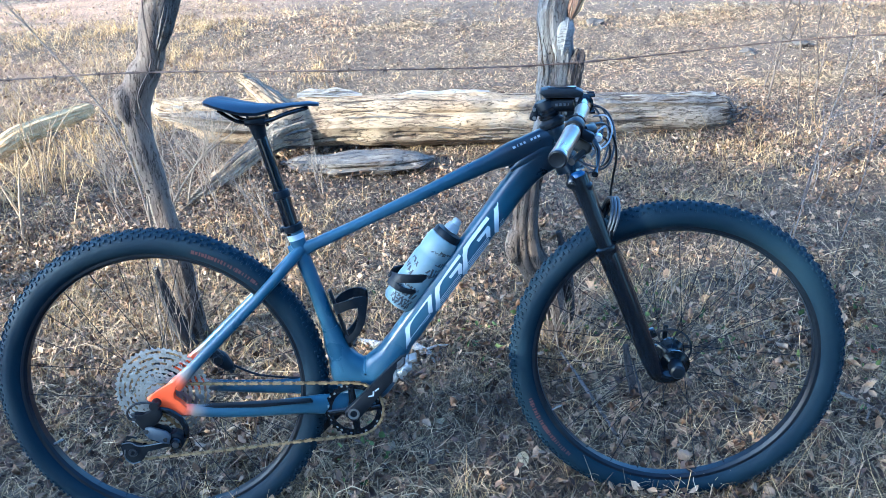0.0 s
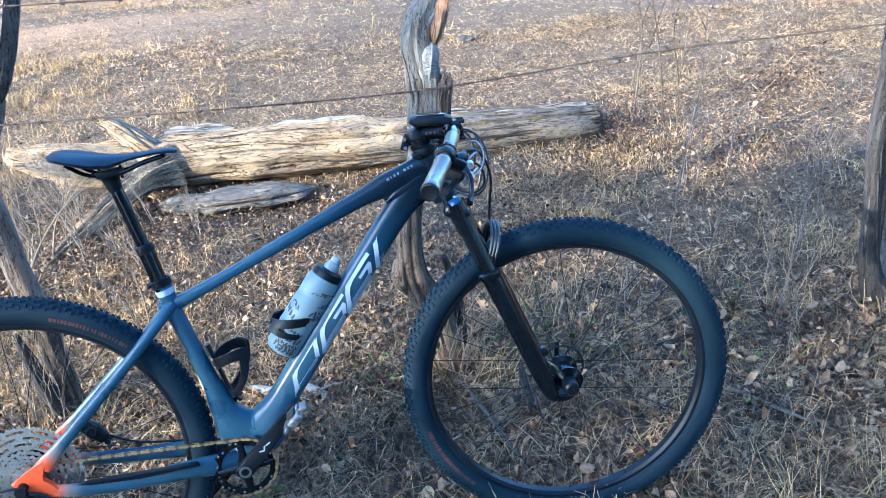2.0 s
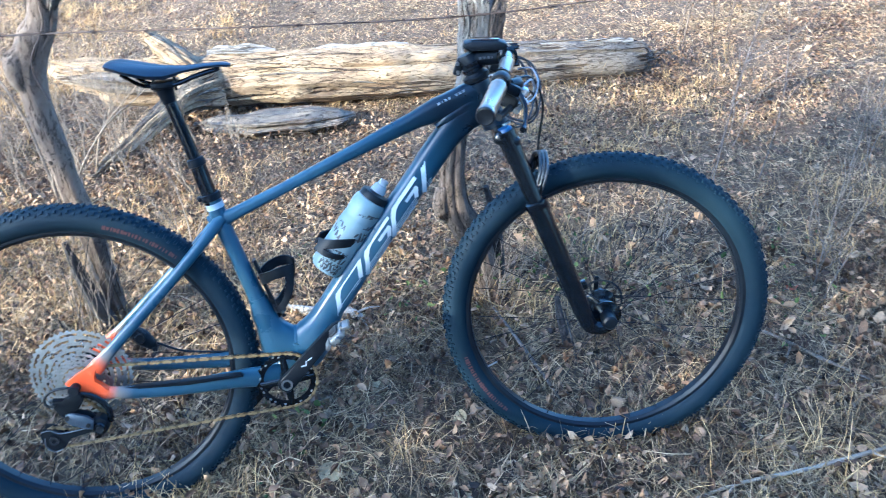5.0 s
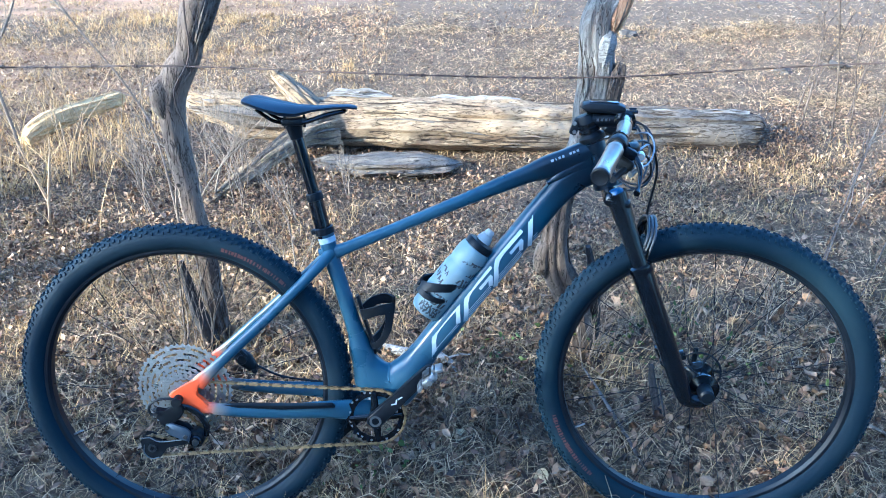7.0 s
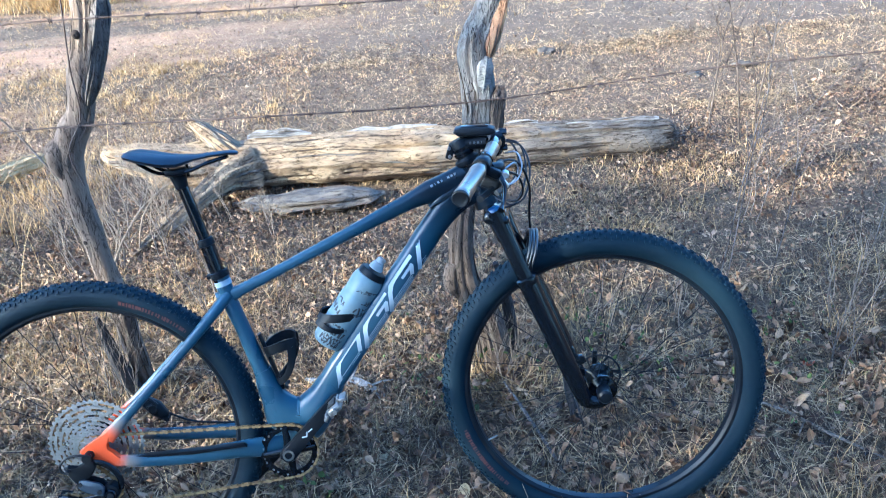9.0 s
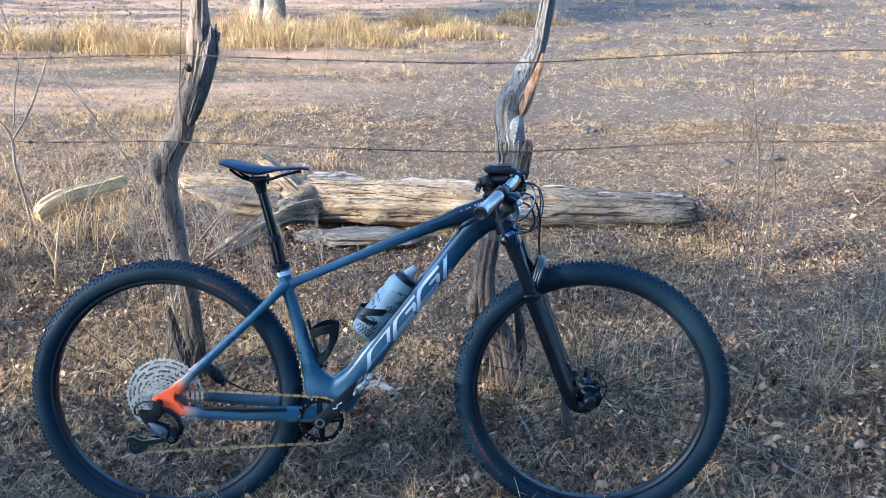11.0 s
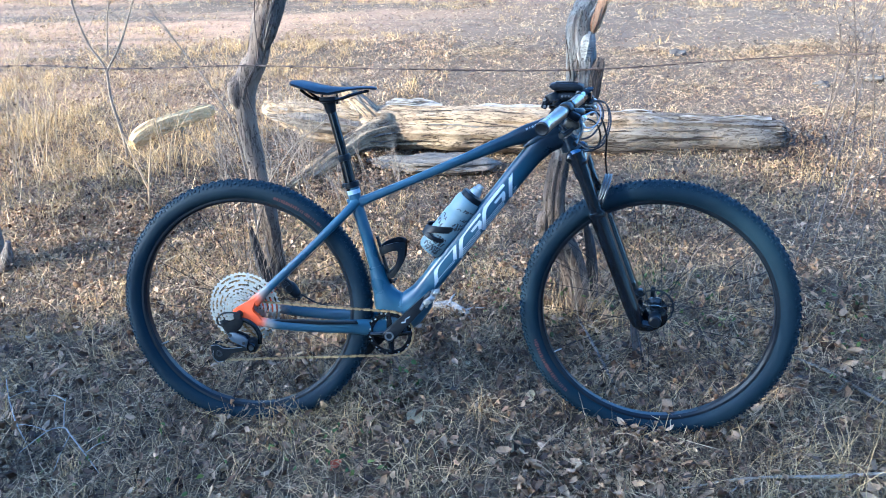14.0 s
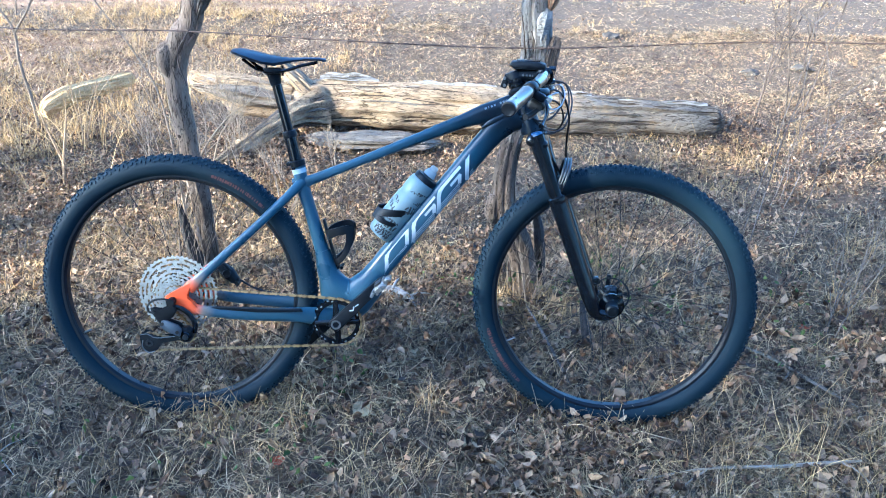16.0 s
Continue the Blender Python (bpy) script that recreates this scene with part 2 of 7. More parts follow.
WIRE = plain("rusty_wire", (0.085, 0.062, 0.048), 0.7, 0.5, 0.5, (0.16, 0.085, 0.045), 200)
STONE = plain("field_stone", (0.070, 0.060, 0.050), 0.95, 0, 0.9, (0.20, 0.165, 0.125), 24, relief=1.0, spec=0.05)
POST = wood_material("weathered_post", (60, 60, 9), (0.250, 0.232, 0.208), (0.165, 0.150, 0.131), (0.070, 0.061, 0.052), 0.8, 1.0, 0.05, (0.12, 0.090, 0.064))
POST_TAUPE = wood_material("taupe_post", (40, 40, 11), (0.275, 0.210, 0.152), (0.190, 0.139, 0.097), (0.090, 0.062, 0.042), 0.7, 1.0, 0.05, (0.16, 0.112, 0.074))
BARK_DEEP = wood_material("dark_bark", (50, 50, 10), (0.060, 0.054, 0.052), (0.034, 0.030, 0.029), (0.014, 0.012, 0.012), 0.7)
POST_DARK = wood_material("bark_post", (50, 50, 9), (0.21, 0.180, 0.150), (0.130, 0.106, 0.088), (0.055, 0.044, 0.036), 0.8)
BARK_BROWN = wood_material("brown_bark", (38, 38, 14), (0.150, 0.118, 0.090), (0.082, 0.061, 0.045), (0.024, 0.018, 0.014), 0.8)
HEART = wood_material("orange_heartwood", (60, 60, 6), (0.42, 0.27, 0.15), (0.30, 0.165, 0.085), (0.15, 0.080, 0.042), 0.6)
LOG = wood_material("bleached_log", (9, 48, 48), (0.36, 0.275, 0.165), (0.28, 0.200, 0.115), (0.15, 0.102, 0.060), 0.8, 1.0, 0.0, (0.15, 0.10, 0.06), (0.135, 0.118, 0.098))
LOG_GREY = wood_material("grey_log", (4.5, 42, 42), (0.195, 0.168, 0.135), (0.135, 0.113, 0.088), (0.07, 0.056, 0.043), 0.7, 1.0, 0.0, (0.10, 0.070, 0.047))
TWIG = wood_material("dry_twig", (12, 12, 12), (0.28, 0.225, 0.165), (0.18, 0.140, 0.100), (0.085, 0.064, 0.046), 0.2)
SPLIT = plain("dark_split", (0.045, 0.034, 0.025), 0.95, 0, 0.4, (0.11, 0.082, 0.058), 90, spec=0.1)
SLIVER_PALE = wood_material("bleached_sliver", (20, 20, 20), (0.35, 0.305, 0.245), (0.26, 0.22, 0.175), (0.18, 0.15, 0.12), 0.2)
SLIVER_WHITE = wood_material("bleached_face", (14, 14, 40), (0.34, 0.318, 0.285), (0.25, 0.232, 0.204), (0.14, 0.126, 0.108), 0.5)
SLIVER_GREY = wood_material("grey_sliver", (6, 55, 55), (0.33, 0.31, 0.28), (0.24, 0.22, 0.195), (0.13, 0.115, 0.10), 0.5)
SLIVER_TAN = wood_material("tan_sliver", (20, 20, 20), (0.42, 0.31, 0.18), (0.30, 0.21, 0.118), (0.16, 0.106, 0.062), 0.2)
GOLD_WOOD = wood_material("golden_bare_wood", (22, 10, 22), (0.64, 0.445, 0.205), (0.50, 0.335, 0.145), (0.30, 0.185, 0.078), 0.4)
TRUNK = wood_material("tree_bark", (14, 14, 5), (0.24, 0.20, 0.165), (0.145, 0.115, 0.092), (0.06, 0.048, 0.038), 0.8)
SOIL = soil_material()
STRAW = litter_material("dry_straw", [(0.0, (0.030, 0.021, 0.014)), (0.20, (0.12, 0.085, 0.053)), (0.36, (0.20, 0.158, 0.080)), (0.56, (0.30, 0.224, 0.125)), (0.80, (0.41, 0.310, 0.178)), (1.0, (0.56, 0.44, 0.27))], 0.65, 0.15)
CHAIN_DARK = plain("dark_chain_roller", (0.17, 0.12, 0.055), 0.4, 0.7, 0.4, (0.07, 0.055, 0.035))
GOLDEN = litter_material("golden_grass", [(0.0, (0.29, 0.190, 0.075)), (0.5, (0.48, 0.335, 0.140)), (1.0, (0.62, 0.47, 0.225))], 0.65, 0.25)
LEAF = litter_material("dead_leaf", [(0.0, (0.030, 0.019, 0.012)), (0.30, (0.095, 0.056, 0.032)), (0.60, (0.205, 0.130, 0.074)), (0.85, (0.30, 0.206, 0.125)), (1.0, (0.42, 0.315, 0.210))], 0.6, 0.1)
TAN_LEAF = litter_material("tan_leaf", [(0.0, (0.17, 0.102, 0.055)), (0.5, (0.32, 0.214, 0.120)), (1.0, (0.46, 0.335, 0.205))], 0.7, 0.1)
RUST_LEAF = litter_material("rusty_leaf", [(0.0, (0.055, 0.034, 0.020)), (0.55, (0.15, 0.092, 0.048)), (1.0, (0.33, 0.22, 0.11))], 0.65, 0.2)
PALE_LEAF = litter_material("pale_leaf", [(0.0, (0.40, 0.33, 0.19)), (1.0, (0.52, 0.44, 0.27))], 0.6, 0.2)
RED_LEAF = litter_material("red_leaf", [(0.0, (0.36, 0.085, 0.035)), (1.0, (0.42, 0.12, 0.05))], 0.6, 0.2)
GREEN = litter_material("green_weed", [(0.0, (0.055, 0.085, 0.022)), (1.0, (0.16, 0.19, 0.055))], 0.6, 0.3)
FOLIAGE = litter_material("tree_leaf", [(0.0, (0.035, 0.055, 0.016)), (1.0, (0.085, 0.105, 0.035))], 0.6, 0.25)


# ---- mesh helpers ----
def part(name, bm, material, parent=None, label="", smooth=True):
    me = bpy.data.meshes.new(name)
    bmesh.ops.recalc_face_normals(bm, faces=bm.faces)
    bm.to_mesh(me)
    bm.free()
    me.materials.append(material)
    if smooth:
        me.polygons.foreach_set("use_smooth", [True] * len(me.polygons))
        me.set_sharp_from_angle(angle=radians(38))
    ob = new(name, me)
    ob.parent = parent
    if label:
        ob["label"] = label
    return ob


def share(ob, m, parent):
    """Another object on the same mesh."""
    c = new(ob.name.split(".")[0], ob.data)
    c.parent = parent
    c.matrix_basis = m
    return c


def thing(name, label, category, group="", m=None, kind=""):
    ob = new(name)
    ob.empty_display_size = 0.1
    if m is not None:
        ob.matrix_world = m
    return tagged(ob, label, category, group, kind)


def spline(pts, n=6):
    """Points of a smooth curve through the given ones."""
    p = [Vector(q) for q in pts]
    p = [2 * p[0] - p[1], *p, 2 * p[-1] - p[-2]]
    out = []
    for a, b, c, d in zip(p, p[1:], p[2:], p[3:]):
        for k in range(n):
            t = k / n
            out.append(0.5 * (2 * b + (c - a) * t + (2 * a - 5 * b + 4 * c - d) * t * t + (3 * b - a - 3 * c + d) * t ** 3))
    return out + [p[-2]]


def widths(vals, n=6):
    """Radii to go with spline(): straight between the given ones."""
    out = []
    for a, b in zip(vals, vals[1:]):
        for k in range(n):
            t = k / n
            t = t * t * (3 - 2 * t)
            out.append(tuple(x + (y - x) * t for x, y in zip(a, b)) if isinstance(a, tuple) else a + (b - a) * t)
    return out + [vals[-1]]


def tube(bm, pts, rad, seg=10, hint=None, cap=True, rough=None, closed=False):
    """A swept tube. rad: one radius, or one a point, or pairs (across, along the hint). rough(k, angle, place) scales the radius."""
    pts = [Vector(p) for p in pts]
    if isinstance(rad, (int, float)):
        rad = [rad] * len(pts)
    rings, side = [], None
    for k, p in enumerate(pts):
        a = pts[k - 1] if k else (pts[-1] if closed else p)
        b = pts[(k + 1) % len(pts)] if (k < len(pts) - 1 or closed) else p
        t = (b - a).normalized()
        ref = Vector(hint) if hint else (side or (Vector((0, 0, 1)) if abs(t.z) < 0.9 else Vector((1, 0, 0))))
        v = (ref - t * ref.dot(t)).normalized()
        side = v
        u = t.cross(v)
        ru, rv = rad[k] if isinstance(rad[k], tuple) else (rad[k], rad[k])
        ring = []
        for j in range(seg):
            w = 2 * math.pi * j / seg
            q = u * (ru * math.cos(w)) + v * (rv * math.sin(w))
            if rough:
                q = q * rough(k, w, p)
            ring.append(bm.verts.new(p + q))
        rings.append(ring)
    pairs = list(zip(rings, rings[1:])) + ([(rings[-1], rings[0])] if closed else [])
    for r0, r1 in pairs:
        for j in range(seg):
            bm.faces.new((r0[j], r0[(j + 1) % seg], r1[(j + 1) % seg], r1[j]))
    if cap and not closed:
        for ring, p, s in ((rings[0], pts[0], -1), (rings[-1], pts[-1], 1)):
            c = bm.verts.new(p)
            for j in range(seg):
                bm.faces.new((ring[j], ring[(j + 1) % seg], c))
    return bm


def lathe(bm, profile, m, seg=24, closed=False):
    """Turns a profile of (radius, height) round m's z axis."""
    rings = []
    for r, h in profile:
        rings.append([bm.verts.new(m @ Vector((max(r, 1e-5) * math.cos(2 * math.pi * j / seg), max(r, 1e-5) * math.sin(2 * math.pi * j / seg), h))) for j in range(seg)])
    pairs = list(zip(rings, rings[1:])) + ([(rings[-1], rings[0])] if closed else [])
    for r0, r1 in pairs:
        for j in range(seg):
            bm.faces.new((r0[j], r0[(j + 1) % seg], r1[(j + 1) % seg], r1[j]))
    return bm


def box(bm, m, sx, sy, sz, bevel=0.002, seg=2):
    got = bmesh.ops.create_cube(bm, size=1.0)["verts"]
    for v in got:
        v.co = m @ Vector((v.co.x * sx, v.co.y * sy, v.co.z * sz))
    if bevel:
        edges = {e for v in got for e in v.link_edges}
        bmesh.ops.bevel(bm, geom=list(edges), offset=bevel, segments=seg, affect="EDGES", profile=0.5)
    return bm


def slab(bm, outline, y0, y1, bevel=0.003, m=None):
    """A plate from an outline in x and z, between two y."""
    m = m or Matrix()
    a = [bm.verts.new(m @ Vector((x, y0, z))) for x, z in outline]
    b = [bm.verts.new(m @ Vector((x, y1, z))) for x, z in outline]
    n = len(a)
    faces = [bm.faces.new(a), bm.faces.new(b[::-1])]
    faces += [bm.faces.new((a[k], b[k], b[(k + 1) % n], a[(k + 1) % n])) for k in range(n)]
    if bevel:
        edges = {e for f in faces[:2] for e in f.edges}
        bmesh.ops.bevel(bm, geom=list(edges), offset=bevel, segments=2, affect="EDGES", profile=0.5)
    return bm


def along(p, q):
    """A pose at p whose z axis points to q."""
    return Matrix.Translation(p) @ (Vector(q) - Vector(p)).to_track_quat("Z", "Y").to_matrix().to_4x4()


def raw_mesh(name, verts, quads, material):
    """A mesh straight from arrays, for what is too many for bmesh."""
    me = bpy.data.meshes.new(name)
    k = quads.shape[1]
    me.vertices.add(len(verts))
    me.vertices.foreach_set("co", np.ascontiguousarray(verts, np.float32).ravel())
    me.loops.add(quads.size)
    me.loops.foreach_set("vertex_index", np.ascontiguousarray(quads, np.int32).ravel())
    me.polygons.add(len(quads))
    me.polygons.foreach_set("loop_start", np.arange(0, quads.size, k, dtype=np.int32))
    me.polygons.foreach_set("loop_total", np.full(len(quads), k, np.int32))
    me.update(calc_edges=True)
    me.materials.append(material)
    return new(name, me)


# ---- ground ----
def ground_z(x, y):
    """Height of the ground, for numbers or arrays."""
    near = 0.010 * np.sin(1.9 * x + 0.6) * np.sin(1.5 * y + 1.1) + 0.007 * np.sin(4.3 * x - 2.7 * y) + 0.005 * np.sin(7.1 * y + 3.3 * x + 0.8)
    far = np.clip((np.hypot(x - 0.7, y) - 4) / 20, 0, 1)
    return near * (1 + 2.0 * far) + 0.10 * far * np.sin(0.33 * x + 0.5) * np.sin(0.41 * y) + 0.03 * far * np.sin(1.3 * y + 0.4 * x)


def build_ground():
    k = 160
    w = np.sinh(6.0 * np.linspace(-1, 1, 2 * k + 1)) * 1.487
    gx, gy = np.meshgrid(0.7 + w, 1.5 + w)
    gz = ground_z(gx, gy) * np.clip(60 / (1 + np.hypot(gx, gy)), 0, 1)
    n = 2 * k + 1
    idx = np.arange(n * n).reshape(n, n)
    quads = np.stack([idx[:-1, :-1], idx[:-1, 1:], idx[1:, 1:], idx[1:, :-1]], -1).reshape(-1, 4)
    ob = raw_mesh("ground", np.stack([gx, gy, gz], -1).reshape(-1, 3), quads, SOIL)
    ob.data.polygons.foreach_set("use_smooth", [True] * len(quads))
    return tagged(ob, "dry grey-brown pasture soil littered with straw", "ground", kind="structure")


build_ground()
RNG = np.random.default_rng(11)


def strands(x, y, length, width, el0, el1, curl, lift=0.003, steps=3):
    """Ribbons that start on the ground at x, y: el0 and el1 are the first and last elevation, curl the turn sideways."""
    n = len(x)
    az = RNG.uniform(0, 2 * np.pi, n)
    p = np.stack([x, y, ground_z(x, y) + lift + RNG.uniform(0, 0.014, n)], -1)
    roll = RNG.uniform(-0.9, 0.9, n)
    rows, step = [], (length / steps)
    for k in range(steps + 1):
        f = k / steps
        el = el0 + (el1 - el0) * f
        a = az + curl * f
        d = np.stack([np.cos(a) * np.cos(el), np.sin(a) * np.cos(el), np.sin(el)], -1)
        s = np.stack([-np.sin(a) * np.cos(roll), np.cos(a) * np.cos(roll), np.sin(roll)], -1) * (width * (1 - 0.65 * f) / 2)[:, None]
        rows += [p - s, p + s]
        p = p + d * step[:, None]
        p[:, 2] = np.maximum(p[:, 2], ground_z(p[:, 0], p[:, 1]) + 0.006)
    v = np.stack(rows, 1)
    m = 2 * (steps + 1)
    q = np.concatenate([[[2 * k, 2 * k + 1, 2 * k + 3, 2 * k + 2]] for k in range(steps)])
    return v.reshape(-1, 3), (np.arange(n)[:, None, None] * m + q).reshape(-1, 4)


def stacked(pieces):
    vs, qs, at = [], [], 0
    for v, q in pieces:
        vs.append(v)
        qs.append(q + at)
        at += len(v)
    return np.concatenate(vs), np.concatenate(qs)


def spots(n, x0, x1, y0, y1):
    return RNG.uniform(x0, x1, n), RNG.uniform(y0, y1, n)


def patchy(n, x0, x1, y0, y1, freq, keep):
    """Random places that gather in patches."""
    x, y = spots(int(n * 2.2), x0, x1, y0, y1)
    f = np.sin(freq * x + 1.3) * np.sin(freq * 1.27 * y + 0.4) + 0.6 * np.sin(freq * 2.3 * x - freq * 1.9 * y) + np.where(y > 4.6, 1.2 * np.sin(2.6 * y + 0.25 * x + 0.7 * np.sin(0.5 * x)), 0) + RNG.normal(0, 0.5, len(x))
    pick = np.argsort(-f)[:int(n * keep)]
    rest = RNG.choice(len(x), n - len(pick), replace=False)
    pick = np.concatenate([pick, rest])
    return x[pick], y[pick]


def fringed(x, y, area):
    """Ravels out the edges of a near patch."""
    if area[3] > 1.5 or area[2] < -1:
        return x, y
    loose = np.abs(RNG.normal(0, 0.35, (2, len(x))))
    edge_x = np.minimum(x - area[0], area[1] - x) < 0.35
    edge_y = (y - area[2]) < 0.35
    return x + np.where(edge_x, np.sign(x - (area[0] + area[1]) / 2) * loose[0], 0), y - np.where(edge_y, loose[1], 0)


def build_straw():
    u = RNG.uniform
    lots = []
    for n, area, (l0, l1), (w0, w1), (e0, e1) in (
            (36000, (-1.7, 3.2, -0.95, 1.3), (0.022, 0.100), (0.0018, 0.0044), (0.0, 0.6)),
            (9000, (-1.7, 3.2, -0.95, 1.0), (0.07, 0.18), (0.0020, 0.0042), (0.05, 0.7)),
            (12000, (0.6, 3.2, -0.95, 0.5), (0.04, 0.12), (0.0018, 0.0036), (0.2, 1.2)),
            (3000, (-1.7, 0.7, -0.95, 0.5), (0.05, 0.13), (0.0018, 0.0036), (0.2, 1.2)),
            (1500, (-1.7, 0.7, -0.95, -0.1), (0.06, 0.15), (0.0020, 0.0034), (0.4, 1.4)),
            (24000, (-1.7, 3.2, -0.95, 1.3), (0.022, 0.080), (0.0016, 0.0036), (0.5, 1.4)),
            (60000, (-3.4, 5.0, 1.2, 3.2), (0.018, 0.060), (0.0018, 0.0040), (0.0, 0.7)),
            (70000, (-4.0, 5.8, 3.0, 5.0), (0.018, 0.055), (0.0022, 0.0046), (0.0, 0.8)),
            (80000, (-7.0, 9.5, 4.8, 11.0), (0.022, 0.065), (0.0034, 0.0065), (0.0, 0.6)),
            (20000, (-14.0, 18.0, 10.5, 24.0), (0.08, 0.22), (0.008, 0.015), (0.0, 0.4)),
            (19000, (-7.5, -1.6, -6.0, 3.6), (0.03, 0.12), (0.003, 0.0065), (0.0, 0.8)),
            (19000, (3.1, 9.0, -6.0, 3.6), (0.03, 0.12), (0.003, 0.0065), (0.0, 0.8)),
            (19000, (-1.9, 3.4, -6.0, -0.85), (0.03, 0.12), (0.0026, 0.006), (0.0, 0.8)),
            (16000, (-14.0, 16.0, -14.0, -5.5), (0.08, 0.22), (0.007, 0.014), (0.0, 0.8)),
            (16000, (-2.2, 3.2, 0.9, 2.3), (0.018, 0.06), (0.0018, 0.0038), (0.0, 0.5)),
            (8000, (-1.9, 0.7, 0.2, 1.5), (0.03, 0.09), (0.0018, 0.0040), (0.0, 0.7)),
            (9000, (-1.7, 3.2, -0.95, 0.9), (0.03, 0.10), (0.0016, 0.0034), (0.5, 1.2))):
        x, y = patchy(n, *area, 2.1, 0.22)
        x, y = fringed(x, y, area)
        lots.append(strands(x, y, u(l0, l1, n), u(w0, w1, n), u(e0, e1, n), u(-0.9, 0.5, n), RNG.normal(0, 1.3, n), steps=3 if area[3] < 1.4 and area[2] > -1 else 2))
    v, q = stacked(lots)
    return tagged(raw_mesh("dry_straw", v, q, STRAW), "matted dry straw lying over the whole ground", "straw", kind="stuff")


def build_tufts():
    u = RNG.uniform
    lots = []
    for n, area, blades, (l0, l1), w in (
            (90, (-1.7, 3.2, 0.75, 2.0), 12, (0.04, 0.12), 0.0028),
            (60, (-3.0, 5.0, 2.5, 5.0), 10, (0.02, 0.06), 0.0034),
            (22, (-0.3, 2.6, 1.85, 2.2), 12, (0.03, 0.09), 0.0030),
            (170, (-3.4, -0.75, 1.9, 4.2), 11, (0.04, 0.13), 0.0036),
            (110, (-3.6, -2.15, 1.9, 3.6), 9, (0.08, 0.20), 0.0046),
            (240, (-3.2, -0.75, 1.5, 3.2), 12, (0.03, 0.10), 0.0042),
            (16, (-0.20, 0.24, -0.14, -0.04), 9, (0.03, 0.085), 0.0030),
            (16, (0.86, 1.16, 0.42, 0.54), 10, (0.05, 0.15), 0.0028),
            (10, (-0.26, 0.02, 0.52, 0.62), 9, (0.05, 0.15), 0.0028),
            (16, (0.92, 1.36, -0.14, -0.04), 9, (0.03, 0.085), 0.0030),
            (190, (-1.6, 3.0, -0.95, 0.0), 11, (0.025, 0.085), 0.0022),
            (120, (-1.6, 3.0, 0.1, 1.1), 11, (0.03, 0.09), 0.0024),
            (6, (2.2, 2.8, 2.1, 2.6), 12, (0.05, 0.14), 0.0030),
            (220, (-1.7, 2.4, 0.30, 1.9), 12, (0.02, 0.060), 0.0034),
            (330, (-1.9, 0.5, 0.25, 1.6), 13, (0.02, 0.070), 0.0034),
            (680, (-4.5, -0.6, 2.5, 5.5), 12, (0.03, 0.10), 0.0044),
            (260, (-2.2, 3.4, 0.35, 2.3), 16, (0.015, 0.05), 0.0042),
            (300, (1.2, 3.4, -0.7, 1.0), 8, (0.07, 0.19), 0.0024),
            (120, (-1.5, 1.2, -0.7, 0.1), 7, (0.05, 0.12), 0.0024),
            (60, (-8.0, 10.0, 5.0, 12.0), 12, (0.06, 0.14), 0.0060),
            (1500, (-9.0, 0.2, 3.0, 12.0), 9, (0.02, 0.07), 0.0054),
            (700, (0.0, 9.0, 3.4, 10.0), 9, (0.012, 0.040), 0.0046),
            (260, (-2.6, -0.7, 1.2, 2.9), 1, (0.15, 0.45), 0.0042),
            (60, (1.5, 3.4, 0.3, 2.6), 1, (0.12, 0.36), 0.0026),
            (420, (-14.0, 18.0, 11.0, 24.0), 12, (0.06, 0.18), 0.012),
            (520, (0.6, 10.0, 6.0, 13.0), 9, (0.02, 0.07), 0.0060),
            (420, (-7.0, 7.0, 8.0, 13.0), 9, (0.04, 0.12), 0.0070)):
        cx, cy = patchy(n, *area, 1.6, 0.6)
        x = np.repeat(cx, blades) + RNG.normal(0, 0.022 + 2 * w, n * blades)
        y = np.repeat(cy, blades) + RNG.normal(0, 0.022 + 2 * w, n * blades)
        k = n * blades
        lots.append(strands(x, y, u(l0, l1, k), u(0.6, 1.2, k) * w, u(0.6, 1.5, k), u(-0.3, 1.1, k), RNG.normal(0, 0.5, k)))
    v, q = stacked(lots)
    return tagged(raw_mesh("golden_grass", v, q, GOLDEN), "golden dry grass standing in small tufts", "grass", kind="stuff")


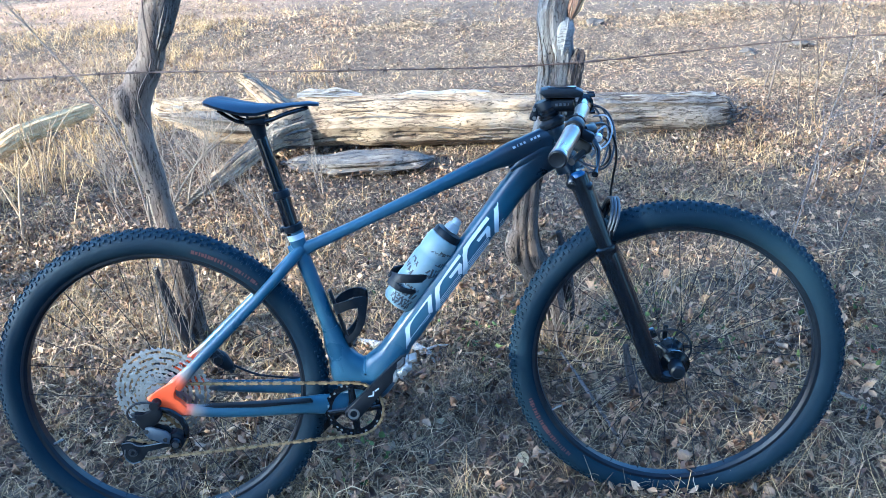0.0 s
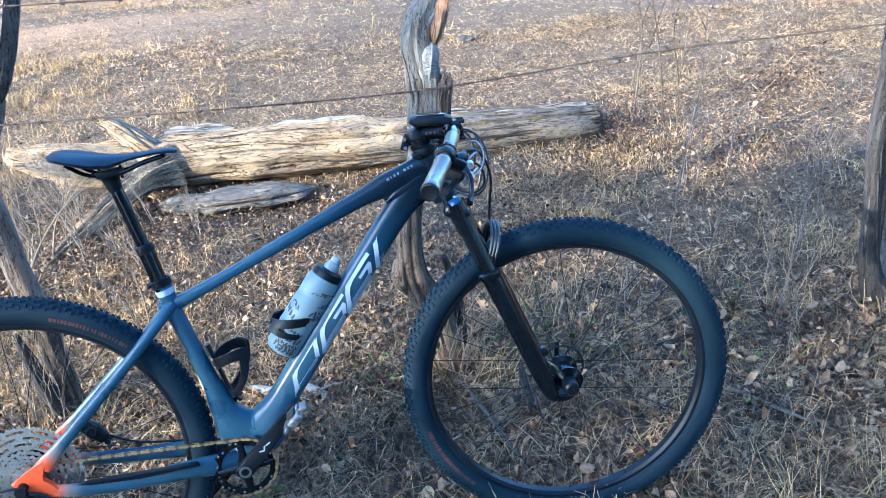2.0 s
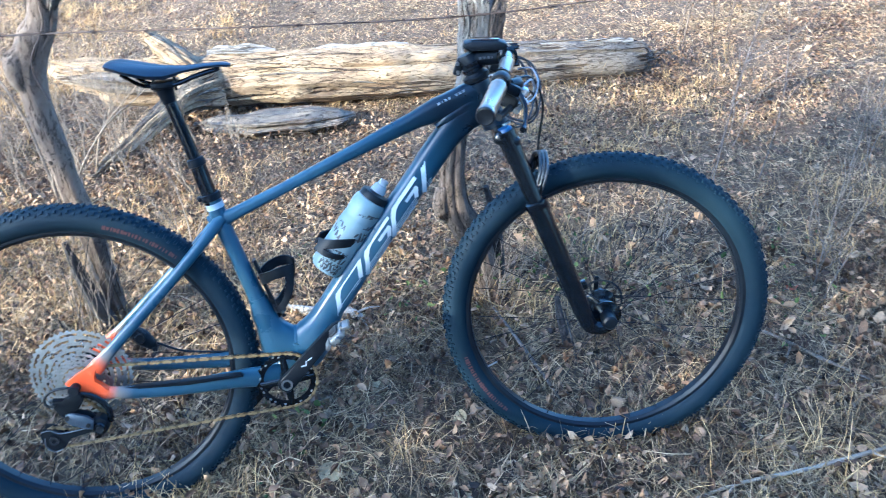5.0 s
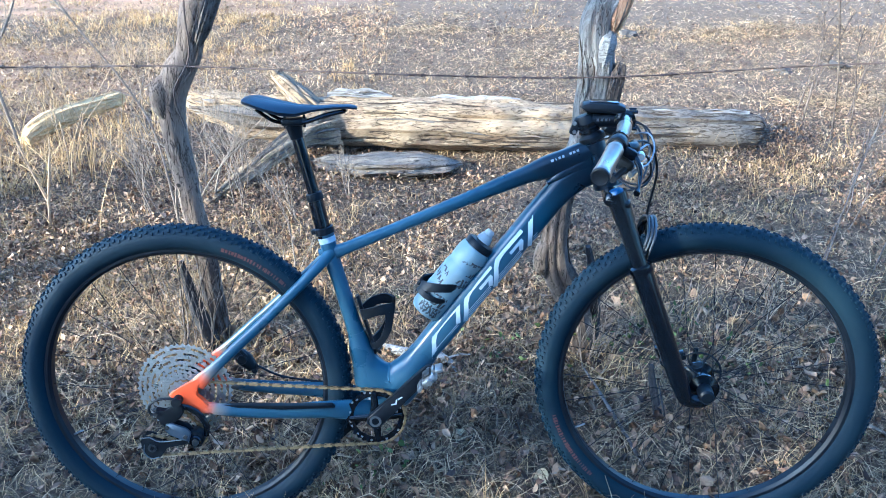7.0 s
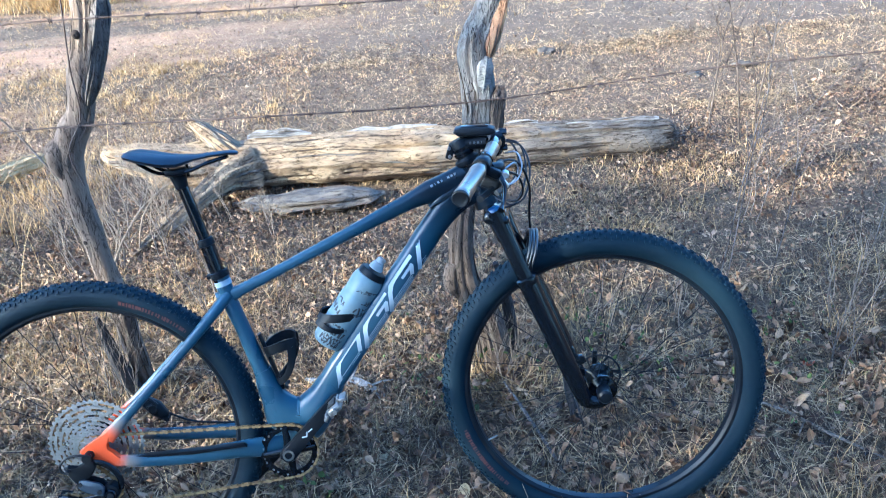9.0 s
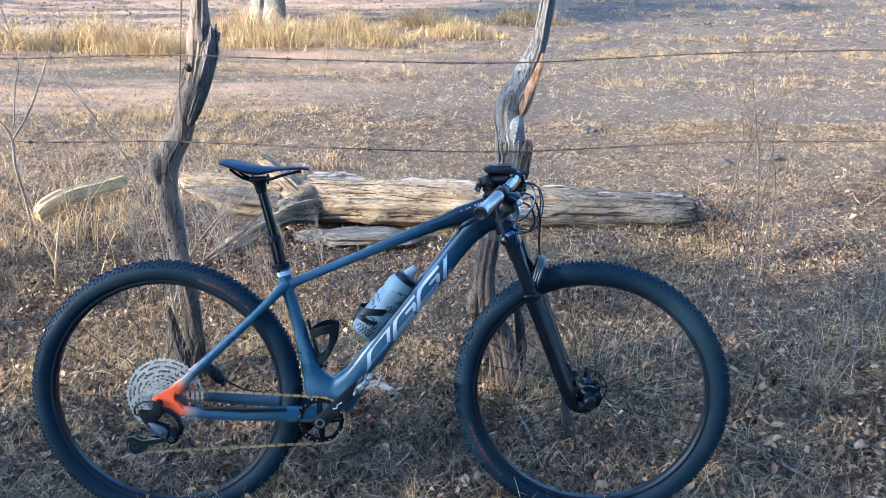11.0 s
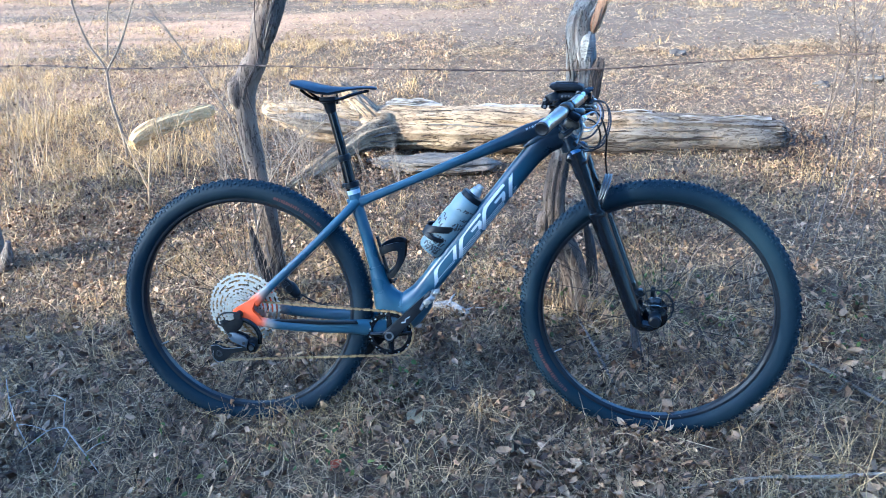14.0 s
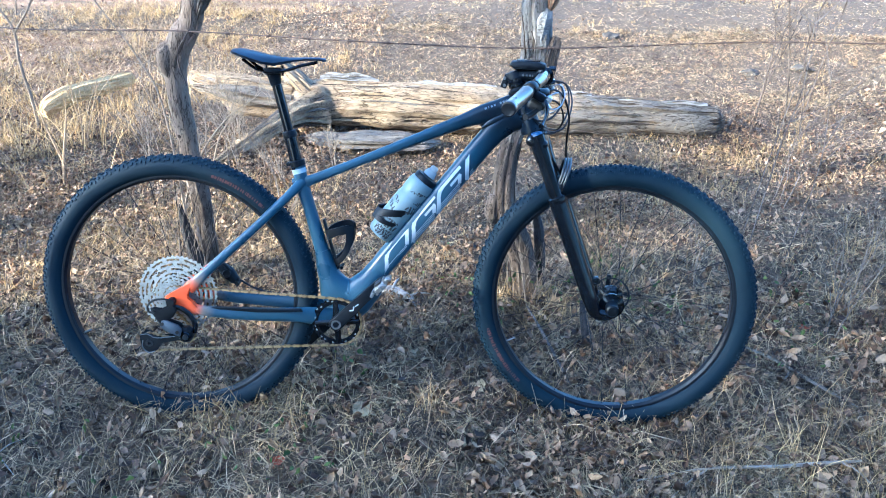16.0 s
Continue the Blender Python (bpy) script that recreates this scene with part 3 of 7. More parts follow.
def leaves(x, y, size, z=0.004, lean=0.5, small=False):
    """Small curled leaves that lie on the ground, of eight triangles each, or of two folded ones."""
    n = len(x)
    shape = np.array([(-0.5, 0, 0.3), (-0.24, 0.27, 1), (-0.2, 0, 0.0), (-0.30, -0.25, 1), (0.20, 0.30, 1.1), (0.18, 0, 0.05), (0.14, -0.27, 1.1), (0.5, 0.02, 0.9)])
    tri = np.array([(0, 2, 1), (0, 3, 2), (1, 2, 5), (1, 5, 4), (2, 3, 6), (2, 6, 5), (4, 5, 7), (5, 6, 7)])
    if small:
        shape, tri = np.array([(-0.5, 0, 0), (0.02, 0.33, 1), (-0.04, -0.33, 1), (0.5, 0, 0.5)]), np.array([(0, 3, 1), (0, 2, 3)])
    v = np.repeat(shape[None], n, 0)
    v[:, :, 1] *= RNG.uniform(0.45, 1.15, (n, 1))
    v[:, :, 2] *= RNG.uniform(-0.30, 0.55, (n, 1))
    v[:, -1, 2] += RNG.uniform(-0.05, 0.3, n)
    v += RNG.normal(0, 0.055, v.shape)
    v[:, :, 1] += 0.35 * RNG.normal(0, 1, (n, 1)) * v[:, :, 0] ** 2
    v *= size[:, None, None]
    a, b, c = RNG.uniform(0, 2 * np.pi, n), RNG.normal(0, lean, n), RNG.normal(0, lean, n)
    x1, y1, z1 = v[:, :, 0], v[:, :, 1], v[:, :, 2]
    y2, z2 = y1 * np.cos(b)[:, None] - z1 * np.sin(b)[:, None], y1 * np.sin(b)[:, None] + z1 * np.cos(b)[:, None]
    x3, z3 = x1 * np.cos(c)[:, None] + z2 * np.sin(c)[:, None], -x1 * np.sin(c)[:, None] + z2 * np.cos(c)[:, None]
    z3 = z3 - z3.min(1, keepdims=True) * 0.85
    px = x3 * np.cos(a)[:, None] - y2 * np.sin(a)[:, None] + x[:, None]
    py = x3 * np.sin(a)[:, None] + y2 * np.cos(a)[:, None] + y[:, None]
    pz = z3 + (ground_z(x, y) + RNG.uniform(0.8, 5.0, n) * z)[:, None]
    return np.stack([px, py, pz], -1).reshape(-1, 3), (np.arange(n)[:, None, None] * len(shape) + tri).reshape(-1, 3)


def build_leaf_litter():
    u = RNG.uniform
    lots = []
    for n, area, (s0, s1) in ((9000, (-1.7, 3.2, -0.95, 1.4), (0.008, 0.026)), (7200, (-1.7, 3.2, -0.95, 0.7), (0.018, 0.042)), (14000, (-7.5, -1.6, -6.0, 3.6), (0.015, 0.04)), (14000, (3.1, 9.0, -6.0, 3.6), (0.015, 0.04)), (14000, (-1.9, 3.4, -6.0, -0.85), (0.012, 0.036)), (1900, (-1.7, 0.5, -0.95, 0.4), (0.0161, 0.034)), (4200, (0.4, 3.2, -0.95, 0.5), (0.014, 0.032)), (3800, (-1.7, 3.2, 0.4, 2.2), (0.013, 0.027)), (26000, (-3.4, 5.0, 1.3, 3.0), (0.008, 0.026)), (18000, (-3.8, 5.6, 2.8, 5.0), (0.008, 0.020)), (18000, (-8, 10, 4.8, 12), (0.010, 0.026)), (12000, (-14, 18, 11, 24), (0.03, 0.06))):
        x, y = patchy(n, *area, 2.7, 0.35)
        x, y = fringed(x, y, area)
        high = 0.012 if s0 in (0.0161, 0.014, 0.013) else 0.005
        lots.append(leaves(x, y, u(s0, s1, n), high, 0.8 if s0 == 0.013 else 0.5, area[3] > 2.5 or area[2] < -1))
    v, q = stacked(lots)
    ob = tagged(raw_mesh("leaf_litter", v, q, LEAF), "brown dead leaves scattered over the straw", "leaf litter", kind="stuff")
    return ob


def build_tan_leaves():
    """Sun-bleached leaves: thick beyond the rear post, along the log and round the front wheel."""
    lots = []
    for n, area, (s0, s1), high in ((13000, (-4.5, 0.2, 1.0, 5.5), (0.010, 0.028), 0.008), (3600, (-1.7, 0.7, 0.35, 1.5), (0.010, 0.026), 0.008),
                                    (11000, (0.0, 6.0, 2.3, 5.0), (0.007, 0.019), 0.005), (9000, (-6.0, 9.0, 5.0, 9.5), (0.010, 0.024), 0.005)):
        x, y = patchy(n, *area, 2.3, 0.4)
        lots.append(leaves(x, y, RNG.uniform(s0, s1, n), high, 0.7, True))
    for n, area, (s0, s1) in ((1100, (0.7, 3.2, -0.95, 0.9), (0.022, 0.046)), (420, (-1.7, 0.7, -0.95, 0.3), (0.018, 0.034)), (2600, (0.5, 3.2, -0.95, 1.3), (0.012, 0.026)), (5200, (-1.7, 0.9, 0.35, 1.9), (0.009, 0.022)), (3200, (-0.6, 3.0, 0.9, 2.2), (0.009, 0.022))):
        x, y = patchy(n, *area, 3.1, 0.5)
        lots.append(leaves(x, y, RNG.uniform(s0, s1, n), 0.010, 0.55))
    v, q = stacked(lots)
    return tagged(raw_mesh("tan_leaf_litter", v, q, TAN_LEAF), "sun-bleached tan leaves drifted over the straw", "leaf litter", kind="stuff")


def build_weeds():
    u = RNG.uniform
    lots = []
    for cx, cy, n, r in ((1.27, 0.62, 40, 0.10), (1.42, 0.42, 26, 0.07), (0.80, 0.45, 34, 0.08), (0.36, -0.30, 22, 0.10), (1.9, 0.5, 22, 0.10), (0.42, 0.05, 20, 0.05), (-0.3, -0.35, 20, 0.12), (0.15, -0.45, 18, 0.12), (1.75, 0.25, 24, 0.12), (1.15, 0.55, 30, 0.08), (0.55, 0.75, 16, 0.10)):
        x, y = RNG.normal(cx, r, n), RNG.normal(cy, r, n)
        lots.append(leaves(x, y, u(0.010, 0.024, n), 0.03, 0.7))
    v, q = stacked(lots)
    return tagged(raw_mesh("green_weeds", v, q, GREEN), "few small green weeds among the straw", "weeds", kind="stuff")


def build_dry_plant():
    """Curled brown leaves on a low dead plant at the end of the log."""
    n = 320
    x, y = RNG.normal(2.30, 0.06, n), RNG.normal(2.22, 0.08, n)
    v, q = leaves(x, y, RNG.uniform(0.006, 0.020, n), 0.040, 1.2)
    return tagged(raw_mesh("dead_plant", v, q, RUST_LEAF), "low dead plant of curled brown leaves by the log end", "plant", kind="stuff")


build_dry_plant()
build_straw()
build_tufts()
build_leaf_litter()
build_weeds()
build_tan_leaves()


# ---- wood ----
def grainy(seed, deep=0.16, lobes=3, knots=0.10):
    """Radius of weathered wood: ridges that run along it, lumps and splits."""
    def rough(k, w, p):
        ridge = noise.noise(Vector((math.cos(w) * 2.6 + seed, math.sin(w) * 2.6, (p.x + p.z) * 0.9)))
        fine = noise.noise(Vector((math.cos(w) * 7 + seed, math.sin(w) * 7, (p.x + p.z) * 2.3 + 5)))
        lump = noise.noise(Vector((math.cos(w) + seed * 2, math.sin(w), (p.x + p.z) * 7)))
        cut = -0.22 if abs(noise.noise(Vector((math.cos(w) * 3.7 - seed, math.sin(w) * 3.7, (p.x + p.z) * 0.6)))) < 0.035 else 0.0
        return 1 + deep * ridge + deep * 0.55 * fine + knots * lump + cut * 0.6
    return rough


def timber(bm, pts, rad, seed, seg=28, n=7, deep=0.16, knots=0.10):
    return tube(bm, spline(pts, n), widths(rad, n), seg, rough=grainy(seed, deep, knots=knots))


def splinters(root, material, place, way, count, length, spread, seed):
    """Torn fibres at a broken end."""
    r = random.Random(seed)
    way = Vector(way).normalized()
    for _ in range(count):
        off = Vector((r.uniform(-1, 1), r.uniform(-1, 1), r.uniform(-1, 1))) * spread
        off -= way * off.dot(way)
        p = Vector(place) + off - way * 0.03
        part("splinter", tube(bmesh.new(), [p, p + way * length * r.uniform(0.4, 1.0) + off * 0.15], [0.010 * r.uniform(0.6, 1.3), 0.002], 5), material, root)


def fibres(root, name, pts, rad, materials, count, seed, sector=(0, 6.28), span=(0.08, 0.3), wide=(0.004, 0.010), at=(0, 1)):
    """Long loose slivers that lie along a piece of weathered wood."""
    r = random.Random(seed)
    line, fat = spline(pts, 10), widths(rad, 10)
    total = sum((q - p).length for p, q in zip(line, line[1:]))
    for k in range(count):
        size = r.uniform(*span)
        n = max(4, int(size / total * len(line)))
        k0 = int(max(0, min(len(line) - n - 1, r.uniform(*at) * len(line) - n / 2)))
        ang, drift = r.uniform(*sector), r.uniform(-0.25, 0.25)
        w = r.uniform(*wide)
        path, half = [], []
        for j in range(n + 1):
            i = k0 + j
            t = (line[min(i + 1, len(line) - 1)] - line[max(i - 1, 0)]).normalized()
            ref = Vector((0, -1, 0))
            u = (ref - t * ref.dot(t)).normalized()
            v = t.cross(u)
            f = j / n
            a = ang + drift * f + 0.06 * math.sin(5 * f + k)
            out = fat[i] * (0.99 + 0.10 * max(0.0, abs(f - 0.5) - 0.35) * r.uniform(0, 3))
            path.append(line[i] + (u * math.cos(a) + v * math.sin(a)) * out)
            half.append(max(0.0006, w * (1 - abs(2 * f - 1) ** 2.5) * r.uniform(0.75, 1.1)))
        part(name, tube(bmesh.new(), path, half, 6), r.choice(materials), root)


def build_fence_post_bent():
    root = thing("fence_post", "crooked grey weathered fence post, split and bent", "fence post", "fence posts", pose(0.98, 0.56, 0))
    o = Vector((0.98, 0.56, 0))
    rows = ((1.02, 0.575, -0.12, 0.070), (0.99, 0.575, 0.04, 0.064), (0.955, 0.57, 0.22, 0.052), (0.905, 0.565, 0.34, 0.048), (0.899, 0.56, 0.47, 0.040),
            (0.915, 0.56, 0.60, 0.035), (0.945, 0.56, 0.71, 0.040), (0.973, 0.56, 0.84, 0.049), (0.976, 0.56, 0.93, 0.056), (0.966, 0.56, 1.01, 0.054),
            (0.975, 0.56, 1.065, 0.050), (1.013, 0.56, 1.13, 0.042), (1.052, 0.56, 1.235, 0.029), (1.068, 0.555, 1.34, 0.026), (1.090, 0.55, 1.50, 0.024), (1.10, 0.55, 1.62, 0.020))
    rows = [(x - 0.006 * (z > 0.8), y, z, 0.86 * r) for x, y, z, r in rows]
    bm = timber(bmesh.new(), [Vector(r[:3]) - o for r in rows[5:]], [r[3] for r in rows[5:]], 1.7, 32, 9, 0.10, 0.22)
    part("shaft", bm, POST, root)
    part("foot", timber(bmesh.new(), [Vector(r[:3]) - o for r in rows[:7]], [r[3] * 1.02 for r in rows[:6]] + [0.020], 1.9, 32, 9, 0.14, 0.20), BARK_BROWN, root, "brown fissured foot of the post")
    line, fat = [Vector(r[:3]) - o for r in rows], [r[3] for r in rows]
    part("burr", timber(bmesh.new(), [Vector(p) - o for p in ((0.880, 0.55, 0.30), (0.862, 0.545, 0.345), (0.866, 0.545, 0.395), (0.885, 0.55, 0.425))], [0.010, 0.024, 0.022, 0.008], 7.7, 18, 5, 0.3, 0.3), BARK_BROWN, root, "brown burr low on the shaft")
    fibres(root, "sliver", line, fat, (BARK_BROWN, POST_DARK), 12, 41, (-1.6, 1.6), (0.06, 0.24), (0.002, 0.006), (0.0, 0.35))
    fibres(root, "split", line, fat, (SPLIT,), 9, 51, (-1.6, 1.6), (0.06, 0.30), (0.0012, 0.0035))
    fibres(root, "sliver", line, fat, (POST, POST, SLIVER_GREY), 7, 42, (-1.5, 1.5), (0.08, 0.30), (0.003, 0.007), (0.5, 1))
    flap = [Vector(p) - o for p in ((1.003, 0.53, 0.78), (1.006, 0.524, 0.84), (1.013, 0.520, 0.895), (1.022, 0.520, 0.935))]
    part("bark_flap", timber(bmesh.new(), flap, [0.014, 0.022, 0.023, 0.012], 4.1, 18, 6, 0.30, 0.25), BARK_BROWN, root, "dark red-brown flap of bark with a jagged top")
    splinters(root, BARK_BROWN, flap[3], (0.12, 0, 1), 10, 0.035, 0.014, 21)
    fibres(root, "sliver", flap, [0.014, 0.022, 0.023, 0.012], (BARK_BROWN, BARK_DEEP, POST_DARK), 12, 63, (-1.5, 1.5), (0.03, 0.10), (0.0015, 0.004))
    face = [Vector(p) - o for p in ((0.964, 0.522, 0.900), (0.974, 0.517, 0.940), (0.980, 0.516, 0.985), (0.988, 0.524, 1.015))]
    part("torn_face", tube(bmesh.new(), spline(face, 6), widths([(0.010, 0.006), (0.024, 0.012), (0.027, 0.013), (0.016, 0.006)], 6), 22, (0, 1, 0), rough=grainy(6.9, 0.22, knots=0.3)), SLIVER_WHITE, root, "smooth white face where the bark tore off")
    heart = [Vector(p) - o for p in ((0.996, 0.528, 1.01), (1.006, 0.522, 1.045), (1.018, 0.524, 1.085), (1.034, 0.530, 1.13), (1.054, 0.540, 1.20))]
    part("bare_heartwood", timber(bmesh.new(), heart, [0.008, 0.015, 0.017, 0.014, 0.005], 6.3, 18, 6, 0.34, 0.25), HEART, root, "orange torn heartwood")
    fibres(root, "sliver", heart, [0.008, 0.015, 0.017, 0.014, 0.005], (HEART, BARK_BROWN, SLIVER_TAN), 14, 61, (-1.5, 1.5), (0.03, 0.12), (0.0015, 0.004))
    bm = timber(bmesh.new(), [Vector(p) - o for p in ((1.045, 0.62, -0.02), (1.045, 0.62, 0.12), (1.03, 0.605, 0.26), (1.00, 0.59, 0.38))], [0.024, 0.020, 0.016, 0.008], 2.2, 14, 5, 0.2)
    part("side_shoot", bm, BARK_DEEP, root, "dark dead side shoot")
    bm = bmesh.new()
    box(bm, pose(0.972 - 0.98, -0.058, 0.905, 0, 12, 0), 0.022, 0.006, 0.004, 0.001)
    part("staple", bm, WIRE, root)
    return root


def build_fence_post_forked():
    root = thing("fence_post", "thin crooked grey-brown fence post with a knuckle", "fence post", "fence posts", pose(-0.14, 0.66, 0))
    o = Vector((-0.14, 0.66, 0))
    rows = ((-0.118, 0.67, -0.10, 0.036), (-0.124, 0.67, 0.008, 0.032), (-0.126, 0.665, 0.082, 0.027), (-0.131, 0.66, 0.179, 0.028), (-0.134, 0.66, 0.297, 0.031), (-0.143, 0.66, 0.380, 0.034),
            (-0.154, 0.66, 0.50, 0.035), (-0.158, 0.66, 0.586, 0.034), (-0.164, 0.66, 0.670, 0.033), (-0.168, 0.66, 0.735, 0.034), (-0.164, 0.66, 0.785, 0.038), (-0.152, 0.66, 0.832, 0.042),
            (-0.128, 0.66, 0.878, 0.039), (-0.098, 0.66, 0.925, 0.034), (-0.068, 0.66, 1.023, 0.034), (-0.040, 0.66, 1.096, 0.034), (-0.010, 0.66, 1.202, 0.033), (0.006, 0.66, 1.34, 0.026), (0.010, 0.66, 1.50, 0.019))
    bm = timber(bmesh.new(), [Vector(r[:3]) - o for r in rows[5:]], [r[3] for r in rows[5:]], 8.4, 28, 9, 0.10, 0.24)
    part("shaft", bm, POST_TAUPE, root)
    part("foot", timber(bmesh.new(), [Vector(r[:3]) - o for r in rows[:7]], [r[3] * 1.02 for r in rows[:6]] + [0.016], 8.8, 28, 9, 0.14, 0.24), BARK_BROWN, root, "brown fissured foot of the post")
    line, fat = [Vector(r[:3]) - o for r in rows], [r[3] for r in rows]
    part("knuckle", timber(bmesh.new(), [Vector(p) - o for p in ((-0.174, 0.645, 0.745), (-0.184, 0.642, 0.79), (-0.180, 0.64, 0.835), (-0.152, 0.645, 0.872))], [0.014, 0.027, 0.029, 0.012], 5.1, 22, 6, 0.20, 0.25), POST_TAUPE, root, "grey knuckle where a limb broke off")
    for k, (x, z, h) in enumerate(((-0.043, 1.135, 0.0105), (-0.030, 1.06, 0.008), (-0.170, 0.56, 0.007))):
        knot = lathe(bmesh.new(), [(0.0, 0.0), (h * 0.5, 0.001), (h, -0.003), (h * 1.2, -0.010)], Matrix.Translation(Vector((x, 0.626, z)) - o) @ pose(0, 0, 0, 90, 0, 0), 12)
        part("knot", knot, SPLIT, root, "dark knot")
    fibres(root, "sliver", line, fat, (POST_TAUPE, POST_TAUPE, SLIVER_PALE), 12, 43, (-1.6, 1.6), (0.06, 0.28), (0.002, 0.006))
    fibres(root, "split", line, fat, (SPLIT,), 7, 52, (-1.6, 1.6), (0.06, 0.30), (0.0012, 0.003))
    bm = timber(bmesh.new(), [Vector(p) - o for p in ((-0.078, 0.650, 0.93), (-0.048, 0.646, 1.00), (-0.012, 0.646, 1.09), (0.022, 0.648, 1.18), (0.038, 0.652, 1.255))], [0.008, 0.022, 0.024, 0.026, 0.014], 9.9, 24, 7, 0.38, 0.32)
    splinters(root, POST_DARK, Vector((0.033, 0.65, 1.25)) - o, (0.2, 0, 1), 9, 0.06, 0.02, 3)
    part("broken_fork", bm, POST_DARK, root, "dark broken fork of the trunk")
    fibres(root, "sliver", [Vector(p) - o for p in ((-0.078, 0.650, 0.93), (-0.048, 0.646, 1.00), (-0.012, 0.646, 1.09), (0.022, 0.648, 1.18), (0.038, 0.652, 1.255))], [0.008, 0.022, 0.024, 0.026, 0.014], (POST_DARK, BARK_DEEP, LOG_GREY), 18, 62, (-1.6, 1.6), (0.06, 0.22), (0.002, 0.006))
    bm = tube(bmesh.new(), spline([Vector(p) - o for p in ((-0.03, 0.615, 1.40), (-0.055, 0.615, 1.20), (-0.075, 0.615, 1.05), (-0.08, 0.61, 0.93), (-0.13, 0.60, 0.84), (-0.115, 0.60, 0.74))], 5), 0.0022, 5)
    part("hanging_wire", bm, WIRE, root)
    bm = timber(bmesh.new(), [Vector(p) - o for p in ((-0.140, 0.63, -0.02), (-0.164, 0.625, 0.09), (-0.188, 0.63, 0.20), (-0.206, 0.635, 0.31))], [0.024, 0.023, 0.018, 0.007], 3.2, 16, 5, 0.32, 0.25)
    part("side_shoot", bm, BARK_DEEP, root, "dark dead side shoot")
    return root


def build_fence_post_split():
    root = thing("fence_post", "thick split fence post, dark bark and pale core", "fence post", "fence posts", pose(2.47, 0.55, 0))
    o = Vector((2.47, 0.55, 0))
    bark = ((2.465, 0.51, -0.1, 0.046), (2.425, 0.50, 0.037, 0.044), (2.385, 0.50, 0.13, 0.034), (2.360, 0.50, 0.220, 0.030), (2.329, 0.50, 0.423, 0.028), (2.304, 0.50, 0.610, 0.028), (2.312, 0.50, 0.778, 0.036), (2.292, 0.50, 0.94, 0.034), (2.28, 0.50, 1.15, 0.034), (2.27, 0.50, 1.35, 0.030))
    core = ((2.60, 0.58, -0.1, 0.098), (2.57, 0.58, 0.144, 0.092), (2.53, 0.58, 0.360, 0.090), (2.497, 0.58, 0.557, 0.084), (2.47, 0.58, 0.738, 0.080), (2.44, 0.58, 0.95, 0.080), (2.41, 0.58, 1.15, 0.078), (2.40, 0.58, 1.35, 0.070))
    heart = ((2.46, 0.545, 0.02, 0.010), (2.432, 0.55, 0.20, 0.012), (2.404, 0.55, 0.42, 0.015), (2.378, 0.55, 0.61, 0.016), (2.368, 0.55, 0.74, 0.011), (2.36, 0.55, 0.84, 0.005))
    line, fat = [Vector(r[:3]) - o for r in bark], [(r[3], r[3] * 0.7) for r in bark]
    part("bark_slab", tube(bmesh.new(), spline(line, 8), widths(fat, 8), 26, (0, 1, 0), rough=grainy(5.5, 0.20, knots=0.14)), BARK_DEEP, root, "dark bark slab split off the core")
    part("core", timber(bmesh.new(), [Vector(r[:3]) - o for r in core], [r[3] for r in core], 6.1, 34, 8, 0.09), POST, root, "pale barkless core")
    part("heartwood", timber(bmesh.new(), [Vector(r[:3]) - o for r in heart], [r[3] for r in heart], 2.6, 18, 6, 0.25, 0.2), BARK_BROWN, root, "brown heartwood in the split")
    fibres(root, "sliver", [Vector(r[:3]) - o for r in core], [r[3] for r in core], (POST, SLIVER_PALE, SLIVER_GREY), 12, 81, (-1.5, 0.9), (0.08, 0.3), (0.002, 0.006))
    fibres(root, "split", [Vector(r[:3]) - o for r in core], [r[3] for r in core], (SPLIT,), 12, 82, (-1.5, 0.9), (0.10, 0.4), (0.0012, 0.003))
    fibres(root, "sliver", line, [r[3] * 0.8 for r in bark], (BARK_DEEP, POST_DARK), 16, 83, (-1.3, 1.3), (0.06, 0.25), (0.002, 0.006))
    return root


def build_stub():
    root = thing("fence_post", "pale leaning broken fence post stub", "fence post", "fence posts", pose(-1.45, 0.88, 0))
    rows = ((0.02, 0, -0.1, 0.062), (0.0, 0, 0.1, 0.056), (0.02, 0, 0.28, 0.048), (0.03, 0, 0.42, 0.034), (0.02, 0, 0.52, 0.018))
    bm = timber(bmesh.new(), [Vector(r[:3]) for r in rows], [r[3] for r in rows], 7.2, 22, 6, 0.2)
    splinters(root, LOG_GREY, (0.02, 0, 0.50), (0, 0, 1), 8, 0.08, 0.02, 5)
    part("shaft", bm, LOG_GREY, root)
    bm = timber(bmesh.new(), [Vector(p) for p in ((0.05, -0.03, 0.0), (0.09, -0.04, 0.06), (0.12, -0.04, 0.14))], [0.03, 0.026, 0.010], 1.2, 12, 4, 0.3)
    part("root_stub", bm, POST_DARK, root, "dark root stub")
    return root


